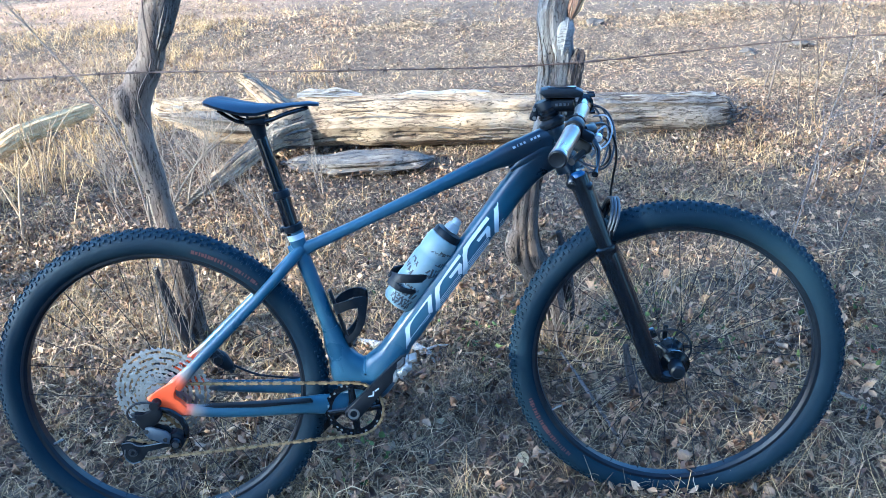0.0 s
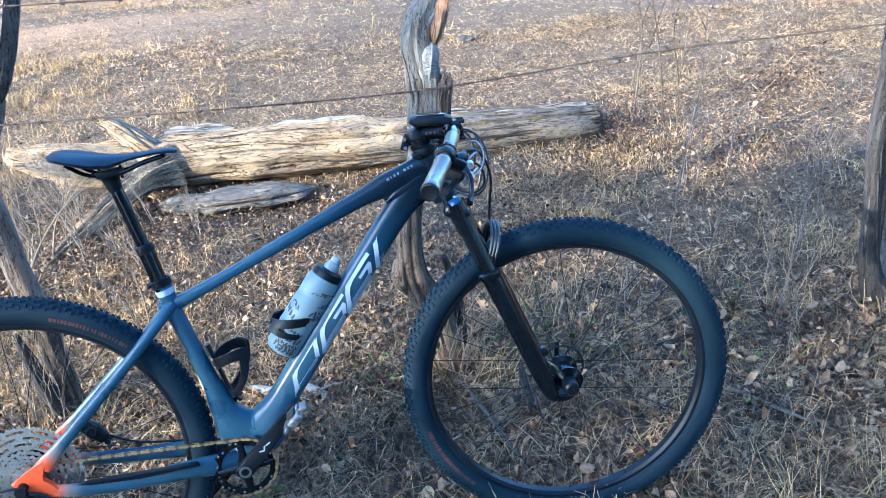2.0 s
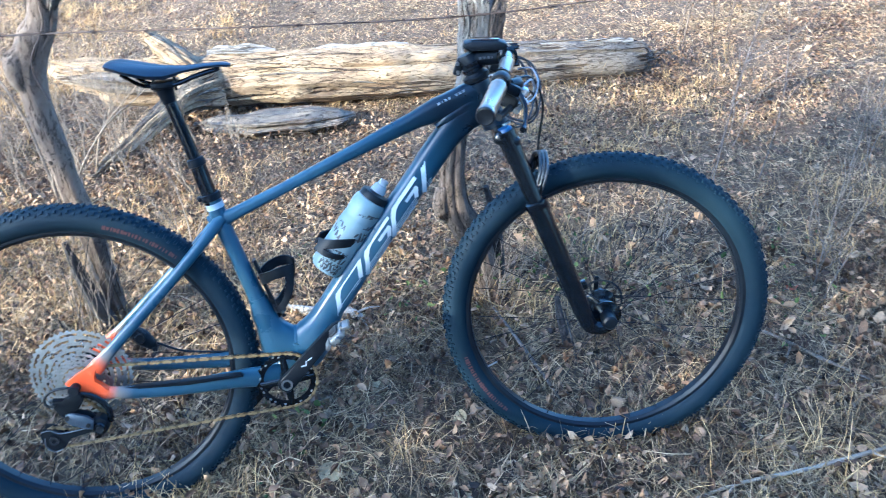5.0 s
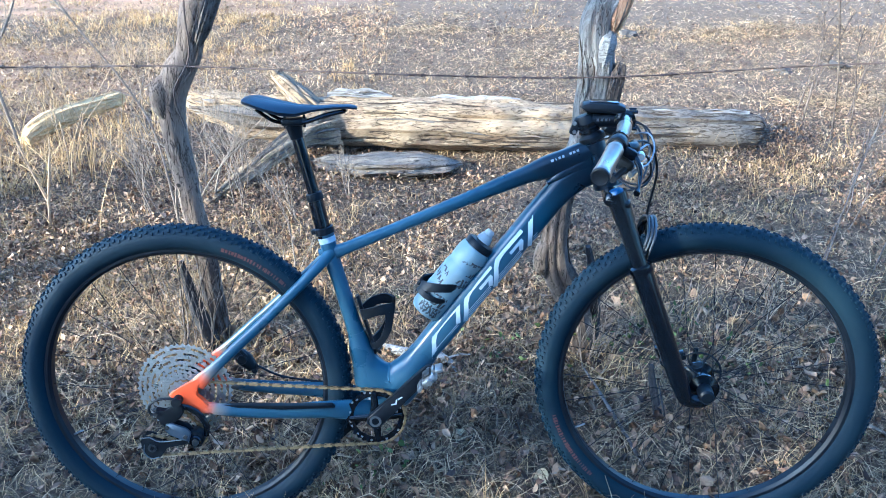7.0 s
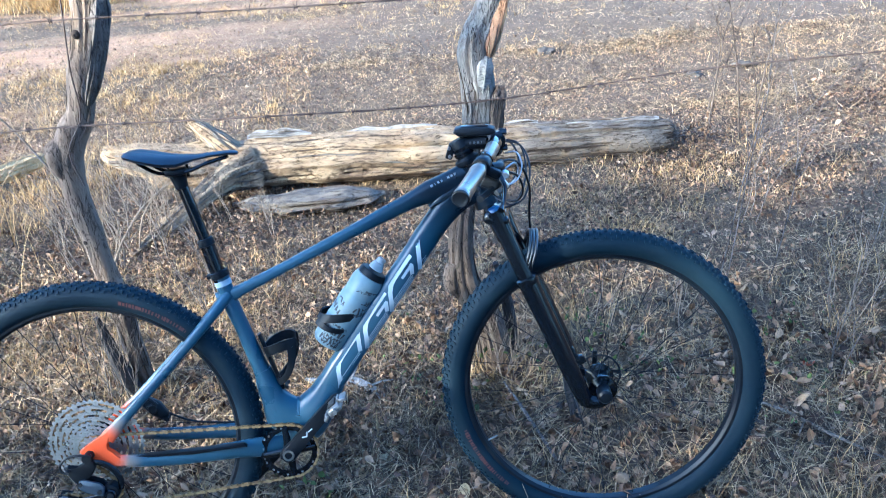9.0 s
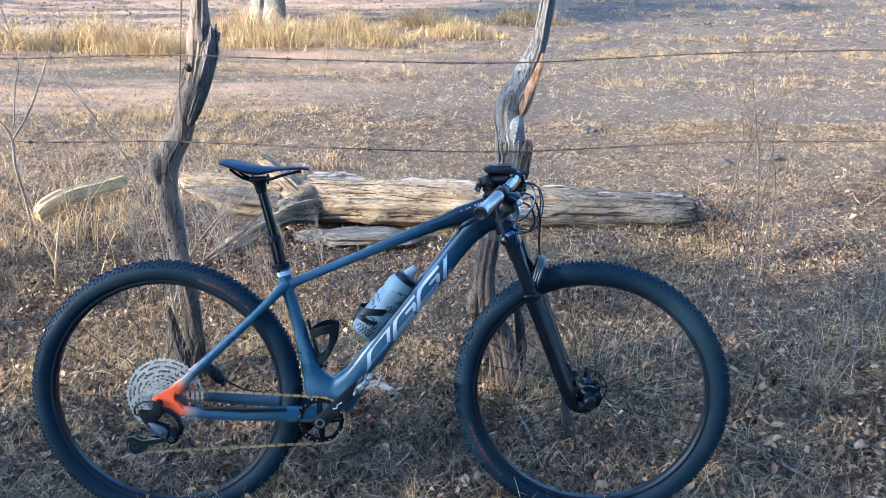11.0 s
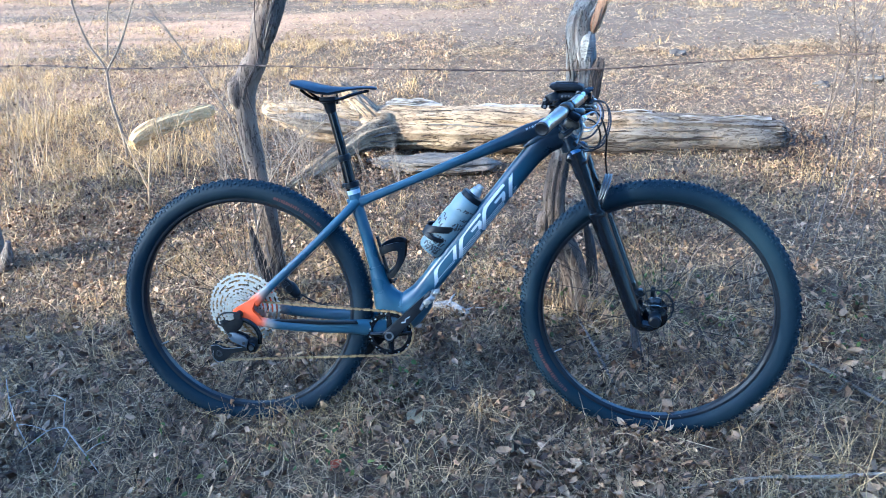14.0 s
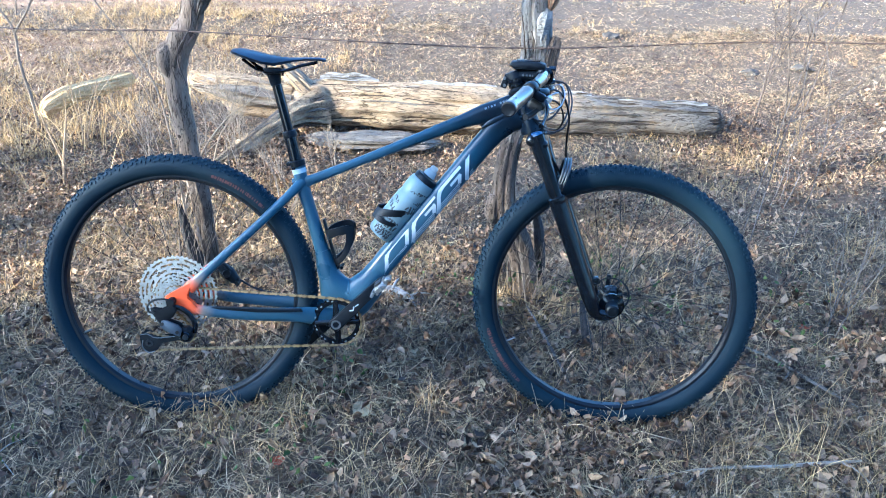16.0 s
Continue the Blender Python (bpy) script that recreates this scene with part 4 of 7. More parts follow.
def build_log():
    root = thing("fallen_log", "long bleached fallen trunk, bare and deeply cracked", "log", "", pose(0.8, 2.36, 0))
    o = Vector((0.8, 2.36, 0))
    rows = ((-0.68, 2.33, 0.280, 0.026), (-0.63, 2.33, 0.262, 0.050), (-0.52, 2.34, 0.225, 0.080), (-0.36, 2.35, 0.182, 0.104), (-0.18, 2.36, 0.160, 0.114), (0.0, 2.36, 0.148, 0.116), (0.4, 2.36, 0.138, 0.124),
            (0.8, 2.36, 0.122, 0.126), (1.2, 2.37, 0.108, 0.124), (1.6, 2.38, 0.092, 0.118), (2.0, 2.39, 0.078, 0.110), (2.17, 2.40, 0.070, 0.098), (2.23, 2.40, 0.065, 0.060))
    bm = timber(bmesh.new(), [Vector(r[:3]) - o for r in rows], [r[3] for r in rows], 3.3, 72, 14, 0.085, 0.13)
    splinters(root, LOG, Vector((-0.60, 2.33, 0.255)) - o, (-1, 0, 0.25), 12, 0.09, 0.05, 8)
    splinters(root, SLIVER_PALE, Vector((-0.56, 2.31, 0.24)) - o, (-1, -0.1, 0.2), 10, 0.10, 0.06, 18)
    splinters(root, LOG, Vector((2.20, 2.40, 0.09)) - o, (1, 0, 0.35), 12, 0.12, 0.06, 9)
    part("trunk", bm, LOG, root)
    for k, (z, y, size, x1) in enumerate(((0.255, 2.29, 0.040, -0.66), (0.205, 2.25, 0.050, -0.64), (0.135, 2.27, 0.044, -0.50))):
        pts = [Vector(p) - o for p in ((-0.12, y + 0.01, z - 0.03), (-0.28, y, z - 0.01), (-0.42, y - 0.01, z + 0.015 + 0.010 * math.sin(3 * k)), (x1, y + 0.03, z + 0.05 + 0.012 * math.cos(2 * k)))]
        part("torn_plate", timber(bmesh.new(), pts, [size * 0.7, size, size * 0.85, 0.008], 12.0 + 3 * k, 24, 7, 0.42, 0.34), (LOG, LOG_GREY)[k % 2], root)
    bm = timber(bmesh.new(), [Vector(p) - o for p in ((-0.02, 2.33, 0.19), (-0.10, 2.34, 0.270), (-0.17, 2.35, 0.335), (-0.235, 2.36, 0.395))], [0.060, 0.054, 0.044, 0.026], 2.4, 26, 6, 0.2, 0.2)
    splinters(root, LOG, Vector((-0.230, 2.36, 0.390)) - o, (-0.6, 0, 0.7), 14, 0.07, 0.028, 4)
    part("upper_limb", bm, LOG, root, "broken upper limb stub")
    line, fat = [Vector(r[:3]) - o for r in rows], [r[3] for r in rows]
    fibres(root, "sliver", line, fat, (SLIVER_TAN, SLIVER_TAN, LOG, SLIVER_PALE, LOG_GREY), 30, 44, (-1.9, 0.3), (0.03, 0.13), (0.0015, 0.005))
    fibres(root, "split", line, fat, (SPLIT,), 34, 46, (-1.9, 0.6), (0.06, 0.30), (0.0010, 0.0028))
    fibres(root, "split", line, fat, (SPLIT,), 16, 47, (0.2, 1.0), (0.05, 0.20), (0.0015, 0.0055))
    fibres(root, "split", line, fat, (SPLIT,), 46, 53, (-1.7, 1.1), (0.10, 0.50), (0.0014, 0.0042), (0.40, 1))
    fibres(root, "sliver", line, fat, (LOG_GREY, LOG_GREY, POST_DARK), 26, 45, (-1.9, 1.1), (0.10, 0.30), (0.003, 0.007), (0.5, 1))
    bm = timber(bmesh.new(), [Vector(p) - o for p in ((0.04, 2.30, 0.14), (-0.08, 2.20, 0.14), (-0.19, 2.06, 0.105), (-0.31, 1.90, 0.05), (-0.45, 1.72, -0.01))], [0.090, 0.066, 0.048, 0.036, 0.024], 5.4, 30, 8, 0.36, 0.34)
    limb = [Vector(p) - o for p in ((0.04, 2.30, 0.14), (-0.08, 2.20, 0.14), (-0.19, 2.06, 0.105), (-0.31, 1.90, 0.05), (-0.45, 1.72, -0.01))]
    fibres(root, "sliver", limb, [0.090, 0.066, 0.048, 0.036, 0.024], (LOG_GREY, LOG, SLIVER_TAN, BARK_BROWN), 44, 48, (-1.6, 1.6), (0.05, 0.25), (0.003, 0.009))
    fibres(root, "split", limb, [0.090, 0.066, 0.048, 0.036, 0.024], (SPLIT,), 9, 49, (-1.6, 1.6), (0.06, 0.25), (0.0015, 0.004))
    stub = [Vector(p) - o for p in ((-0.02, 2.33, 0.19), (-0.10, 2.34, 0.270), (-0.17, 2.35, 0.335), (-0.235, 2.36, 0.395))]
    fibres(root, "sliver", stub, [0.056, 0.050, 0.040, 0.024], (LOG_GREY, SLIVER_TAN, SLIVER_PALE), 30, 50, (-1.8, 1.8), (0.05, 0.2), (0.003, 0.009))
    part("lower_limb", bm, LOG, root, "grey limb that reaches down to the ground")
    for x0, x1, z, tall, s in ((0.02, 0.34, 0.268, 0.034, 1.0), (0.52, 0.98, 0.242, 0.030, 2.0), (1.20, 1.50, 0.208, 0.020, 4.0), (1.58, 2.14, 0.172, 0.026, 3.0)):
        pts = [Vector((x, 2.385, z + 0.006 * math.sin(11 * x + s))) - o for x in np.linspace(x0, x1, 6)]
        bm = tube(bmesh.new(), spline(pts, 6), [(0.012, t) for t in widths([tall * 0.4, tall, tall * 0.8, tall * 1.1, tall * 0.9, tall * 0.35], 6)], 16, (0, 0, 1), rough=grainy(s * 3, 0.35, knots=0.2))
        part("raised_sliver", bm, SLIVER_GREY, root, "grey plate of wood lifted along the top")
        fibres(root, "sliver", pts, [tall] * 6, (SLIVER_GREY, LOG_GREY, SPLIT), 9, 70 + int(s), (-1.2, 0.6), (0.06, 0.25), (0.0015, 0.004))
    return root


def build_slab():
    root = thing("wood_slab", "flat grey piece of split wood under the log", "wood", "", pose(0.35, 2.03, 0))
    rows = ((-0.40, 0.06, 0.012), (-0.28, 0.03, 0.042), (-0.1, 0.0, 0.062), (0.08, 0.0, 0.068), (0.22, 0.01, 0.050), (0.33, 0.03, 0.012))
    bm = tube(bmesh.new(), spline([(x, y, 0.045) for x, y, _ in rows], 8), [(r * 1.35, r * 0.80) for r in widths([r for *_, r in rows], 8)], 30, rough=grainy(6.6, 0.34, knots=0.30))
    part("plank", bm, LOG_GREY, root)
    return root


def build_branch():
    root = thing("fallen_branch", "short bleached golden branch lying in the grass", "branch", "", pose(-1.42, 2.40, 0))
    rows = ((-0.085, -0.07, 0.060, 0.030), (-0.06, 0.0, 0.085, 0.050), (0.0, 0.11, 0.105, 0.054), (0.09, 0.25, 0.115, 0.050), (0.20, 0.43, 0.115, 0.042), (0.225, 0.47, 0.11, 0.024))
    bm = timber(bmesh.new(), [Vector(r[:3]) for r in rows], [r[3] for r in rows], 4.8, 26, 9, 0.30, 0.35)
    part("stem", bm, GOLD_WOOD, root)
    part("prop", timber(bmesh.new(), [Vector(p) for p in ((0.06, 0.20, 0.10), (0.09, 0.24, 0.05), (0.11, 0.26, -0.02))], [0.030, 0.024, 0.018], 3.9, 14, 5, 0.3), LOG_GREY, root, "short dark stub under the branch")
    fibres(root, "sliver", [Vector(r[:3]) for r in rows], [r[3] for r in rows], (GOLD_WOOD,), 18, 91, (-1.8, 0.8), (0.08, 0.3), (0.002, 0.006))
    return root


def build_wires():
    for z0, label in ((0.912, "rusty barbed wire strand stapled to the posts"), (1.182, "upper rusty barbed wire strand between the posts")):
        root = thing("barbed_wire", label, "wire", "barbed wire strands", pose(0, 0.512, z0))
        knots = [(-9, 0.35, -0.20), (-5, 0.25, -0.12), (-1.45, 0.30, -0.044), (-0.6, 0.16, -0.024), (-0.12, 0.085, -0.002), (0.45, 0.02, -0.006), (0.972, -0.02, -0.004), (1.6, -0.02, 0.028), (2.3, -0.08, 0.052), (4.5, -0.05, 0.10), (9, 0.1, 0.18)]
        line = spline(knots, 14)
        for k in range(2):
            pts = [p + Vector((0, math.cos(a + k * math.pi), math.sin(a + k * math.pi))) * 0.0016 for p, a in ((p, p.x * 40) for p in line)]
            part("strand", tube(bmesh.new(), pts, 0.0014, 5), WIRE, root)
        bm = bmesh.new()
        tube(bm, [(0.004 * (t - 6) / 6, 0.0045 * math.cos(t), 0.0045 * math.sin(t)) for t in np.linspace(0, 12, 20)], 0.0012, 4)
        tube(bm, [(-0.005, 0.004, -0.012), (-0.003, 0.0, 0.004), (-0.006, -0.006, 0.015)], [0.0004, 0.0012, 0.0004], 4)
        tube(bm, [(0.005, -0.004, -0.014), (0.003, 0.0, -0.002), (0.007, 0.008, 0.011)], [0.0004, 0.0012, 0.0004], 4)
        first = part("barb", bm, WIRE, root)
        for k, x in enumerate(np.arange(-2.6, 4.2, 0.125)):
            i = min(range(len(line)), key=lambda j: abs(line[j].x - x))
            m = Matrix.Translation(line[i]) @ pose(0, 0, 0, 37 * k)
            if k == 0:
                first.matrix_basis = m
            else:
                share(first, m, root)


def bare_shrub(name, label, base, height, seed, stems=3, thick=0.008, lean=(0, 0), material=TWIG):
    """A leafless shrub of forking stems."""
    r = random.Random(seed)
    root = thing(name, label, "shrub", "bare shrubs", pose(*base))

    def grow(bm, p, way, length, rad, depth):
        mid = p + way * length * 0.5 + Vector((r.uniform(-1, 1), r.uniform(-1, 1), 0)) * length * 0.05
        end = p + way * length + Vector((r.uniform(-1, 1), r.uniform(-1, 1), 0)) * length * 0.08
        tube(bm, spline([p, mid, end], 3), widths([rad, rad * 0.85, rad * 0.62], 3), 6)
        if depth:
            for _ in range(r.choice((2, 2, 3))):
                turn = Vector((r.uniform(-1, 1), r.uniform(-0.7, 0.7), r.uniform(0.1, 0.8)))
                start = p.lerp(end, r.uniform(0.45, 1.0))
                grow(bm, start, (way + turn * 0.62).normalized(), length * r.uniform(0.45, 0.8), rad * 0.58, depth - 1)

    for _ in range(stems):
        bm = bmesh.new()
        way = Vector((lean[0] + r.uniform(-0.25, 0.25), lean[1] + r.uniform(-0.2, 0.2), 1)).normalized()
        grow(bm, Vector((r.uniform(-0.04, 0.04), r.uniform(-0.04, 0.04), -0.02)), way, height * r.uniform(0.4, 0.55), thick * r.uniform(0.7, 1.1), 3)
        part("stem", bm, material, root)
    return root


build_fence_post_bent()
build_fence_post_forked()
build_fence_post_split()
build_stub()
build_log()
build_slab()
build_branch()
build_wires()


def sapling(name, label, base, stems, material=TWIG, seed=1, fuzz=5):
    """A leafless shrub from drawn stems, each a line of (x, y, z, radius), with fine side twigs."""
    r = random.Random(seed)
    root = thing(name, label, "shrub", "bare shrubs", pose(*base))
    o = Vector(base)
    for stem in stems:
        pts = spline([Vector(s[:3]) - o for s in stem], 6)
        ob = part("stem", tube(bmesh.new(), pts, widths([s[3] for s in stem], 6), 8), material, root)
        bm = bmesh.new()
        for _ in range(fuzz):
            p = pts[r.randrange(len(pts) // 3, len(pts))]
            size = r.uniform(0.06, 0.22)
            way = Vector((r.uniform(-1, 1), r.uniform(-0.6, 0.6), r.uniform(0.1, 1.0))).normalized()
            tube(bm, spline([p, p + way * size * 0.5 + Vector((0, 0, 0.01)), p + way * size + Vector((0, 0, 0.03))], 3), widths([0.0018, 0.0014, 0.0006], 3), 5)
        if fuzz:
            tagged(part("twig_spray", bm, material, ob), kind="stuff")
    return root


sapling("bare_shrub", "slender leafless brown sapling, forked", (-1.45, 2.16, 0), (
    [(-1.45, 2.16, -0.03, 0.0088), (-1.455, 2.16, 0.18, 0.0082), (-1.476, 2.16, 0.38, 0.0075), (-1.47, 2.16, 0.55, 0.0068), (-1.53, 2.15, 0.69, 0.0054), (-1.555, 2.13, 0.89, 0.0048), (-1.57, 2.1, 1.25, 0.0027)],
    [(-1.47, 2.16, 0.53, 0.0061), (-1.37, 2.18, 0.67, 0.0054), (-1.28, 2.2, 0.85, 0.0041), (-1.13, 2.2, 1.15, 0.0020)],
    [(-1.44, 2.16, 0.62, 0.0041), (-1.39, 2.14, 0.81, 0.0034), (-1.34, 2.12, 0.95, 0.0027), (-1.36, 2.1, 1.2, 0.0020)]), TWIG, 3, 14)
sapling("bare_shrub", "two thin leafless pale stems in the grass", (-1.02, 1.46, 0), (
    [(-1.024, 1.46, -0.02, 0.006), (-0.995, 1.46, 0.14, 0.006), (-0.947, 1.46, 0.33, 0.004)],
    [(-1.0, 1.46, 0.12, 0.005), (-1.04, 1.47, 0.25, 0.004), (-1.08, 1.48, 0.40, 0.003)]), SLIVER_TAN, 5, 3)
sapling("bare_shrub", "low tangle of thin bare twigs before the log end", (-0.45, 1.75, 0), (
    [(-0.45, 1.75, -0.02, 0.005), (-0.52, 1.75, 0.16, 0.004), (-0.66, 1.75, 0.30, 0.002)],
    [(-0.43, 1.75, -0.02, 0.005), (-0.36, 1.74, 0.18, 0.004), (-0.22, 1.74, 0.33, 0.002)],
    [(-0.47, 1.76, -0.02, 0.004), (-0.44, 1.77, 0.22, 0.003), (-0.50, 1.78, 0.42, 0.002)]), TWIG, 12, 9)
sapling("bare_shrub", "long thin arching twigs behind a fence post", (-0.40, 1.15, 0), (
    [(-0.38, 1.18, -0.02, 0.005), (-0.42, 1.2, 0.47, 0.004), (-0.49, 1.2, 0.67, 0.0035), (-0.60, 1.2, 0.85, 0.003), (-0.72, 1.2, 1.04, 0.002)],
    [(-0.40, 1.15, -0.02, 0.005), (-0.30, 1.12, 0.25, 0.004), (-0.16, 1.10, 0.45, 0.003), (-0.02, 1.08, 0.56, 0.002)],
    [(-0.36, 1.12, -0.02, 0.004), (-0.34, 1.05, 0.3, 0.004), (-0.27, 1.0, 0.6, 0.003), (-0.24, 1.0, 0.9, 0.002)]), TWIG, 7, 8)
sapling("bare_shrub", "leafless brown shrub of thin twigs by the log end", (2.60, 2.42, 0), (
    [(2.61, 2.42, -0.02, 0.006), (2.567, 2.4, 0.285, 0.005), (2.514, 2.4, 0.56, 0.004), (2.459, 2.4, 0.80, 0.003), (2.42, 2.4, 1.0, 0.002)],
    [(2.41, 2.4, -0.02, 0.007), (2.431, 2.4, 0.20, 0.006), (2.443, 2.4, 0.456, 0.005), (2.431, 2.4, 0.60, 0.003), (2.36, 2.4, 0.80, 0.002)],
    [(2.70, 2.42, -0.02, 0.005), (2.665, 2.4, 0.262, 0.004), (2.62, 2.4, 0.5, 0.003), (2.66, 2.4, 0.8, 0.002)],
    [(2.45, 2.4, 0.3, 0.004), (2.52, 2.42, 0.5, 0.003), (2.60, 2.44, 0.74, 0.002)]), BARK_BROWN, 9, 14)
sapling("bare_shrub", "leafless brown shrub of thin twigs by the log end", (2.75, 2.9, 0), (
    [(2.62, 2.9, -0.02, 0.005), (2.70, 2.95, 0.3, 0.004), (2.743, 3.0, 0.476, 0.004), (2.86, 3.0, 0.68, 0.003), (2.88, 3.0, 0.95, 0.002)],
    [(2.90, 2.85, -0.02, 0.005), (2.95, 2.85, 0.4, 0.004), (3.02, 2.85, 0.8, 0.002)]), BARK_BROWN, 11, 12)
sapling("bare_shrub", "low tangle of bare grey twigs behind the bicycle", (1.95, 0.95, 0), (
    [(1.93, 1.0, -0.02, 0.0030), (1.97, 1.0, 0.45, 0.0024), (2.0, 1.0, 0.66, 0.0018), (2.0, 1.0, 0.95, 0.0012)],
    [(2.05, 0.92, -0.02, 0.0024), (2.08, 0.9, 0.30, 0.0024), (2.08, 0.9, 0.51, 0.0018), (2.04, 0.9, 0.76, 0.0012)],
    [(1.80, 0.82, -0.02, 0.0024), (1.86, 0.8, 0.55, 0.0018), (1.895, 0.8, 0.82, 0.0012), (1.90, 0.8, 1.05, 0.0009)]), POST_DARK, 13, 5)
PALE_TANGLE = "low tangle of bare grey twigs beside the fence"
bare_shrub("bare_shrub", PALE_TANGLE, (1.62, 0.72, 0), 0.42, 12, 3, 0.0030)
bare_shrub("bare_shrub", PALE_TANGLE, (2.15, 0.62, 0), 0.48, 15, 3, 0.0030)
bare_shrub("bare_shrub", PALE_TANGLE, (0.05, 0.95, 0), 0.45, 18, 3, 0.0030, (0.2, 0))
bare_shrub("bare_shrub", PALE_TANGLE, (-0.45, 1.55, 0), 0.5, 21, 3, 0.0032, (0.3, 0))
bare_shrub("bare_shrub", PALE_TANGLE, (-0.30, 1.85, 0), 0.55, 24, 4, 0.0026)
for x, y, h, s in ((-0.52, 1.72, 0.55, 31), (-0.12, 1.66, 0.45, 32), (-0.36, 1.95, 0.60, 33), (-0.75, 1.85, 0.5, 34), (0.15, 1.72, 0.35, 35), (-0.28, 1.62, 0.50, 36), (-0.05, 1.92, 0.45, 37), (-0.62, 1.55, 0.42, 38), (0.02, 1.50, 0.32, 39)):
    bare_shrub("bare_shrub", "small tangle of thin dry twigs before the log", (x, y, 0), h, s, 4, 0.0028, (-0.25, 0))
for x, y, h, s in ((-1.85, 2.0, 0.9, 51), (-1.15, 1.95, 0.75, 52), (-2.3, 2.4, 1.0, 53), (-0.95, 2.6, 0.8, 54), (-1.7, 1.55, 0.6, 55)):
    bare_shrub("bare_shrub", "thin leafless tan shrub in the tall dry grass", (x, y, 0), h, s, 3, 0.0036, (0.1, 0), SLIVER_TAN)
for x, y, h, s in ((2.9, 1.5, 0.7, 61), (2.2, 1.45, 0.55, 62), (2.55, 1.05, 0.6, 63), (2.0, 0.35, 0.4, 64), (2.35, 0.30, 0.35, 65)):
    bare_shrub("bare_shrub", "thin leafless brown shrub beside the split post", (x, y, 0), h, s, 3, 0.0026, (0.0, 0), POST_DARK)
bare_shrub("bare_shrub", PALE_TANGLE, (1.35, 0.70, 0), 0.35, 27, 2, 0.0026)
for x, y, h, s in ((-0.13, 0.58, 0.42, 71), (-0.20, 0.60, 0.36, 72), (0.98, 0.48, 0.34, 73), (1.04, 0.50, 0.28, 74)):
    bare_shrub("bare_shrub", "thin dry twigs tangled round the foot of a post", (x, y, 0), h, s, 4, 0.0024, (0.1, 0))


def build_stone(x, y, size, flat, seed):
    r = random.Random(seed)
    bm = bmesh.new()
    bmesh.ops.create_icosphere(bm, subdivisions=3, radius=1)
    for v in bm.verts:
        k = 1 + 0.55 * noise.noise(v.co * 1.4 + Vector((seed, 0, 0))) + 0.22 * noise.noise(v.co * 4 + Vector((0, seed, 0)))
        v.co = Vector((v.co.x * size * k, v.co.y * size * 0.7 * k, v.co.z * size * flat * k))
    ob = part("stone", bm, STONE)
    ob.matrix_world = pose(x, y, float(ground_z(x, y)) + size * flat * 0.35, 0, 0, r.uniform(0, 180))
    return tagged(ob, "grey field stone half sunk in dry grass", "stone", "field stones")


for x, y, size, flat, seed in ((2.86, 3.72, 0.065, 0.42, 1), (3.27, 3.83, 0.075, 0.45, 2), (2.05, 4.75, 0.09, 0.40, 4), (3.9, 3.9, 0.055, 0.4, 6)):
    build_stone(x, y, size, flat, seed)


# ---- loose pieces on the ground ----
def build_stick(name, label, pts, rad, seed, material, forks=()):
    base = Vector(pts[0])
    root = thing(name, label, "stick", "loose sticks", pose(*base))
    part("stem", timber(bmesh.new(), [Vector(p) - base for p in pts], rad, seed, 12, 5, 0.2, 0.15), material, root)
    for a, b, r in forks:
        part("side_twig", tube(bmesh.new(), spline([Vector(a) - base, (Vector(a) + Vector(b)) / 2 - base + Vector((0, 0, 0.008)), Vector(b) - base], 4), widths([r, r * 0.8, r * 0.4], 4), 7), material, root)
    return root


build_stick("dry_stick", "long thin pale stick lying in the straw", [(1.20, -0.34, 0.030), (1.38, -0.305, 0.042), (1.56, -0.295, 0.046), (1.70, -0.28, 0.048), (1.80, -0.26, 0.040)], [0.0022, 0.0034, 0.0042, 0.0050, 0.0030], 3.0, SLIVER_PALE,
            [((1.38, -0.31, 0.042), (1.27, -0.40, 0.035), 0.0028), ((1.74, -0.275, 0.046), (1.79, -0.34, 0.035), 0.0028)])
build_stick("driftwood", "grey gnarled bit of weathered wood on the straw", [(0.385, 0.592, 0.036), (0.43, 0.55, 0.046), (0.48, 0.525, 0.050), (0.53, 0.53, 0.050), (0.58, 0.495, 0.046), (0.63, 0.46, 0.034)], [0.006, 0.013, 0.015, 0.017, 0.016, 0.006], 8.0, SLIVER_GREY,
            [((0.53, 0.52, 0.055), (0.55, 0.57, 0.075), 0.006), ((0.58, 0.49, 0.05), (0.66, 0.51, 0.055), 0.0045), ((0.47, 0.53, 0.05), (0.44, 0.49, 0.045), 0.004), ((0.60, 0.48, 0.045), (0.62, 0.42, 0.04), 0.004)])
build_stick("dry_twig", "thin grey branching twig lying in the straw", [(-0.62, -0.30, 0.030), (-0.575, -0.22, 0.045), (-0.525, -0.215, 0.055), (-0.49, -0.245, 0.058), (-0.41, -0.315, 0.050), (-0.345, -0.37, 0.035)], [0.0014, 0.0020, 0.0024, 0.0024, 0.0020, 0.0010], 9.0, SLIVER_GREY,
            [((-0.525, -0.215, 0.055), (-0.590, -0.085, 0.06), 0.0016), ((-0.585, -0.095, 0.058), (-0.66, -0.06, 0.05), 0.0016), ((-0.49, -0.245, 0.056), (-0.455, -0.42, 0.04), 0.0016), ((-0.575, -0.22, 0.045), (-0.69, -0.19, 0.04), 0.0016), ((-0.41, -0.315, 0.05), (-0.36, -0.27, 0.06), 0.0016)])
build_stick("dry_twig", "thin grey branching twig lying in the straw", [(-0.86, 0.03, 0.040), (-0.78, -0.08, 0.050), (-0.69, -0.19, 0.045), (-0.62, -0.26, 0.035)], [0.0014, 0.0022, 0.0022, 0.0014], 10.0, SLIVER_GREY,
            [((-0.78, -0.08, 0.05), (-0.70, -0.05, 0.06), 0.0014)])
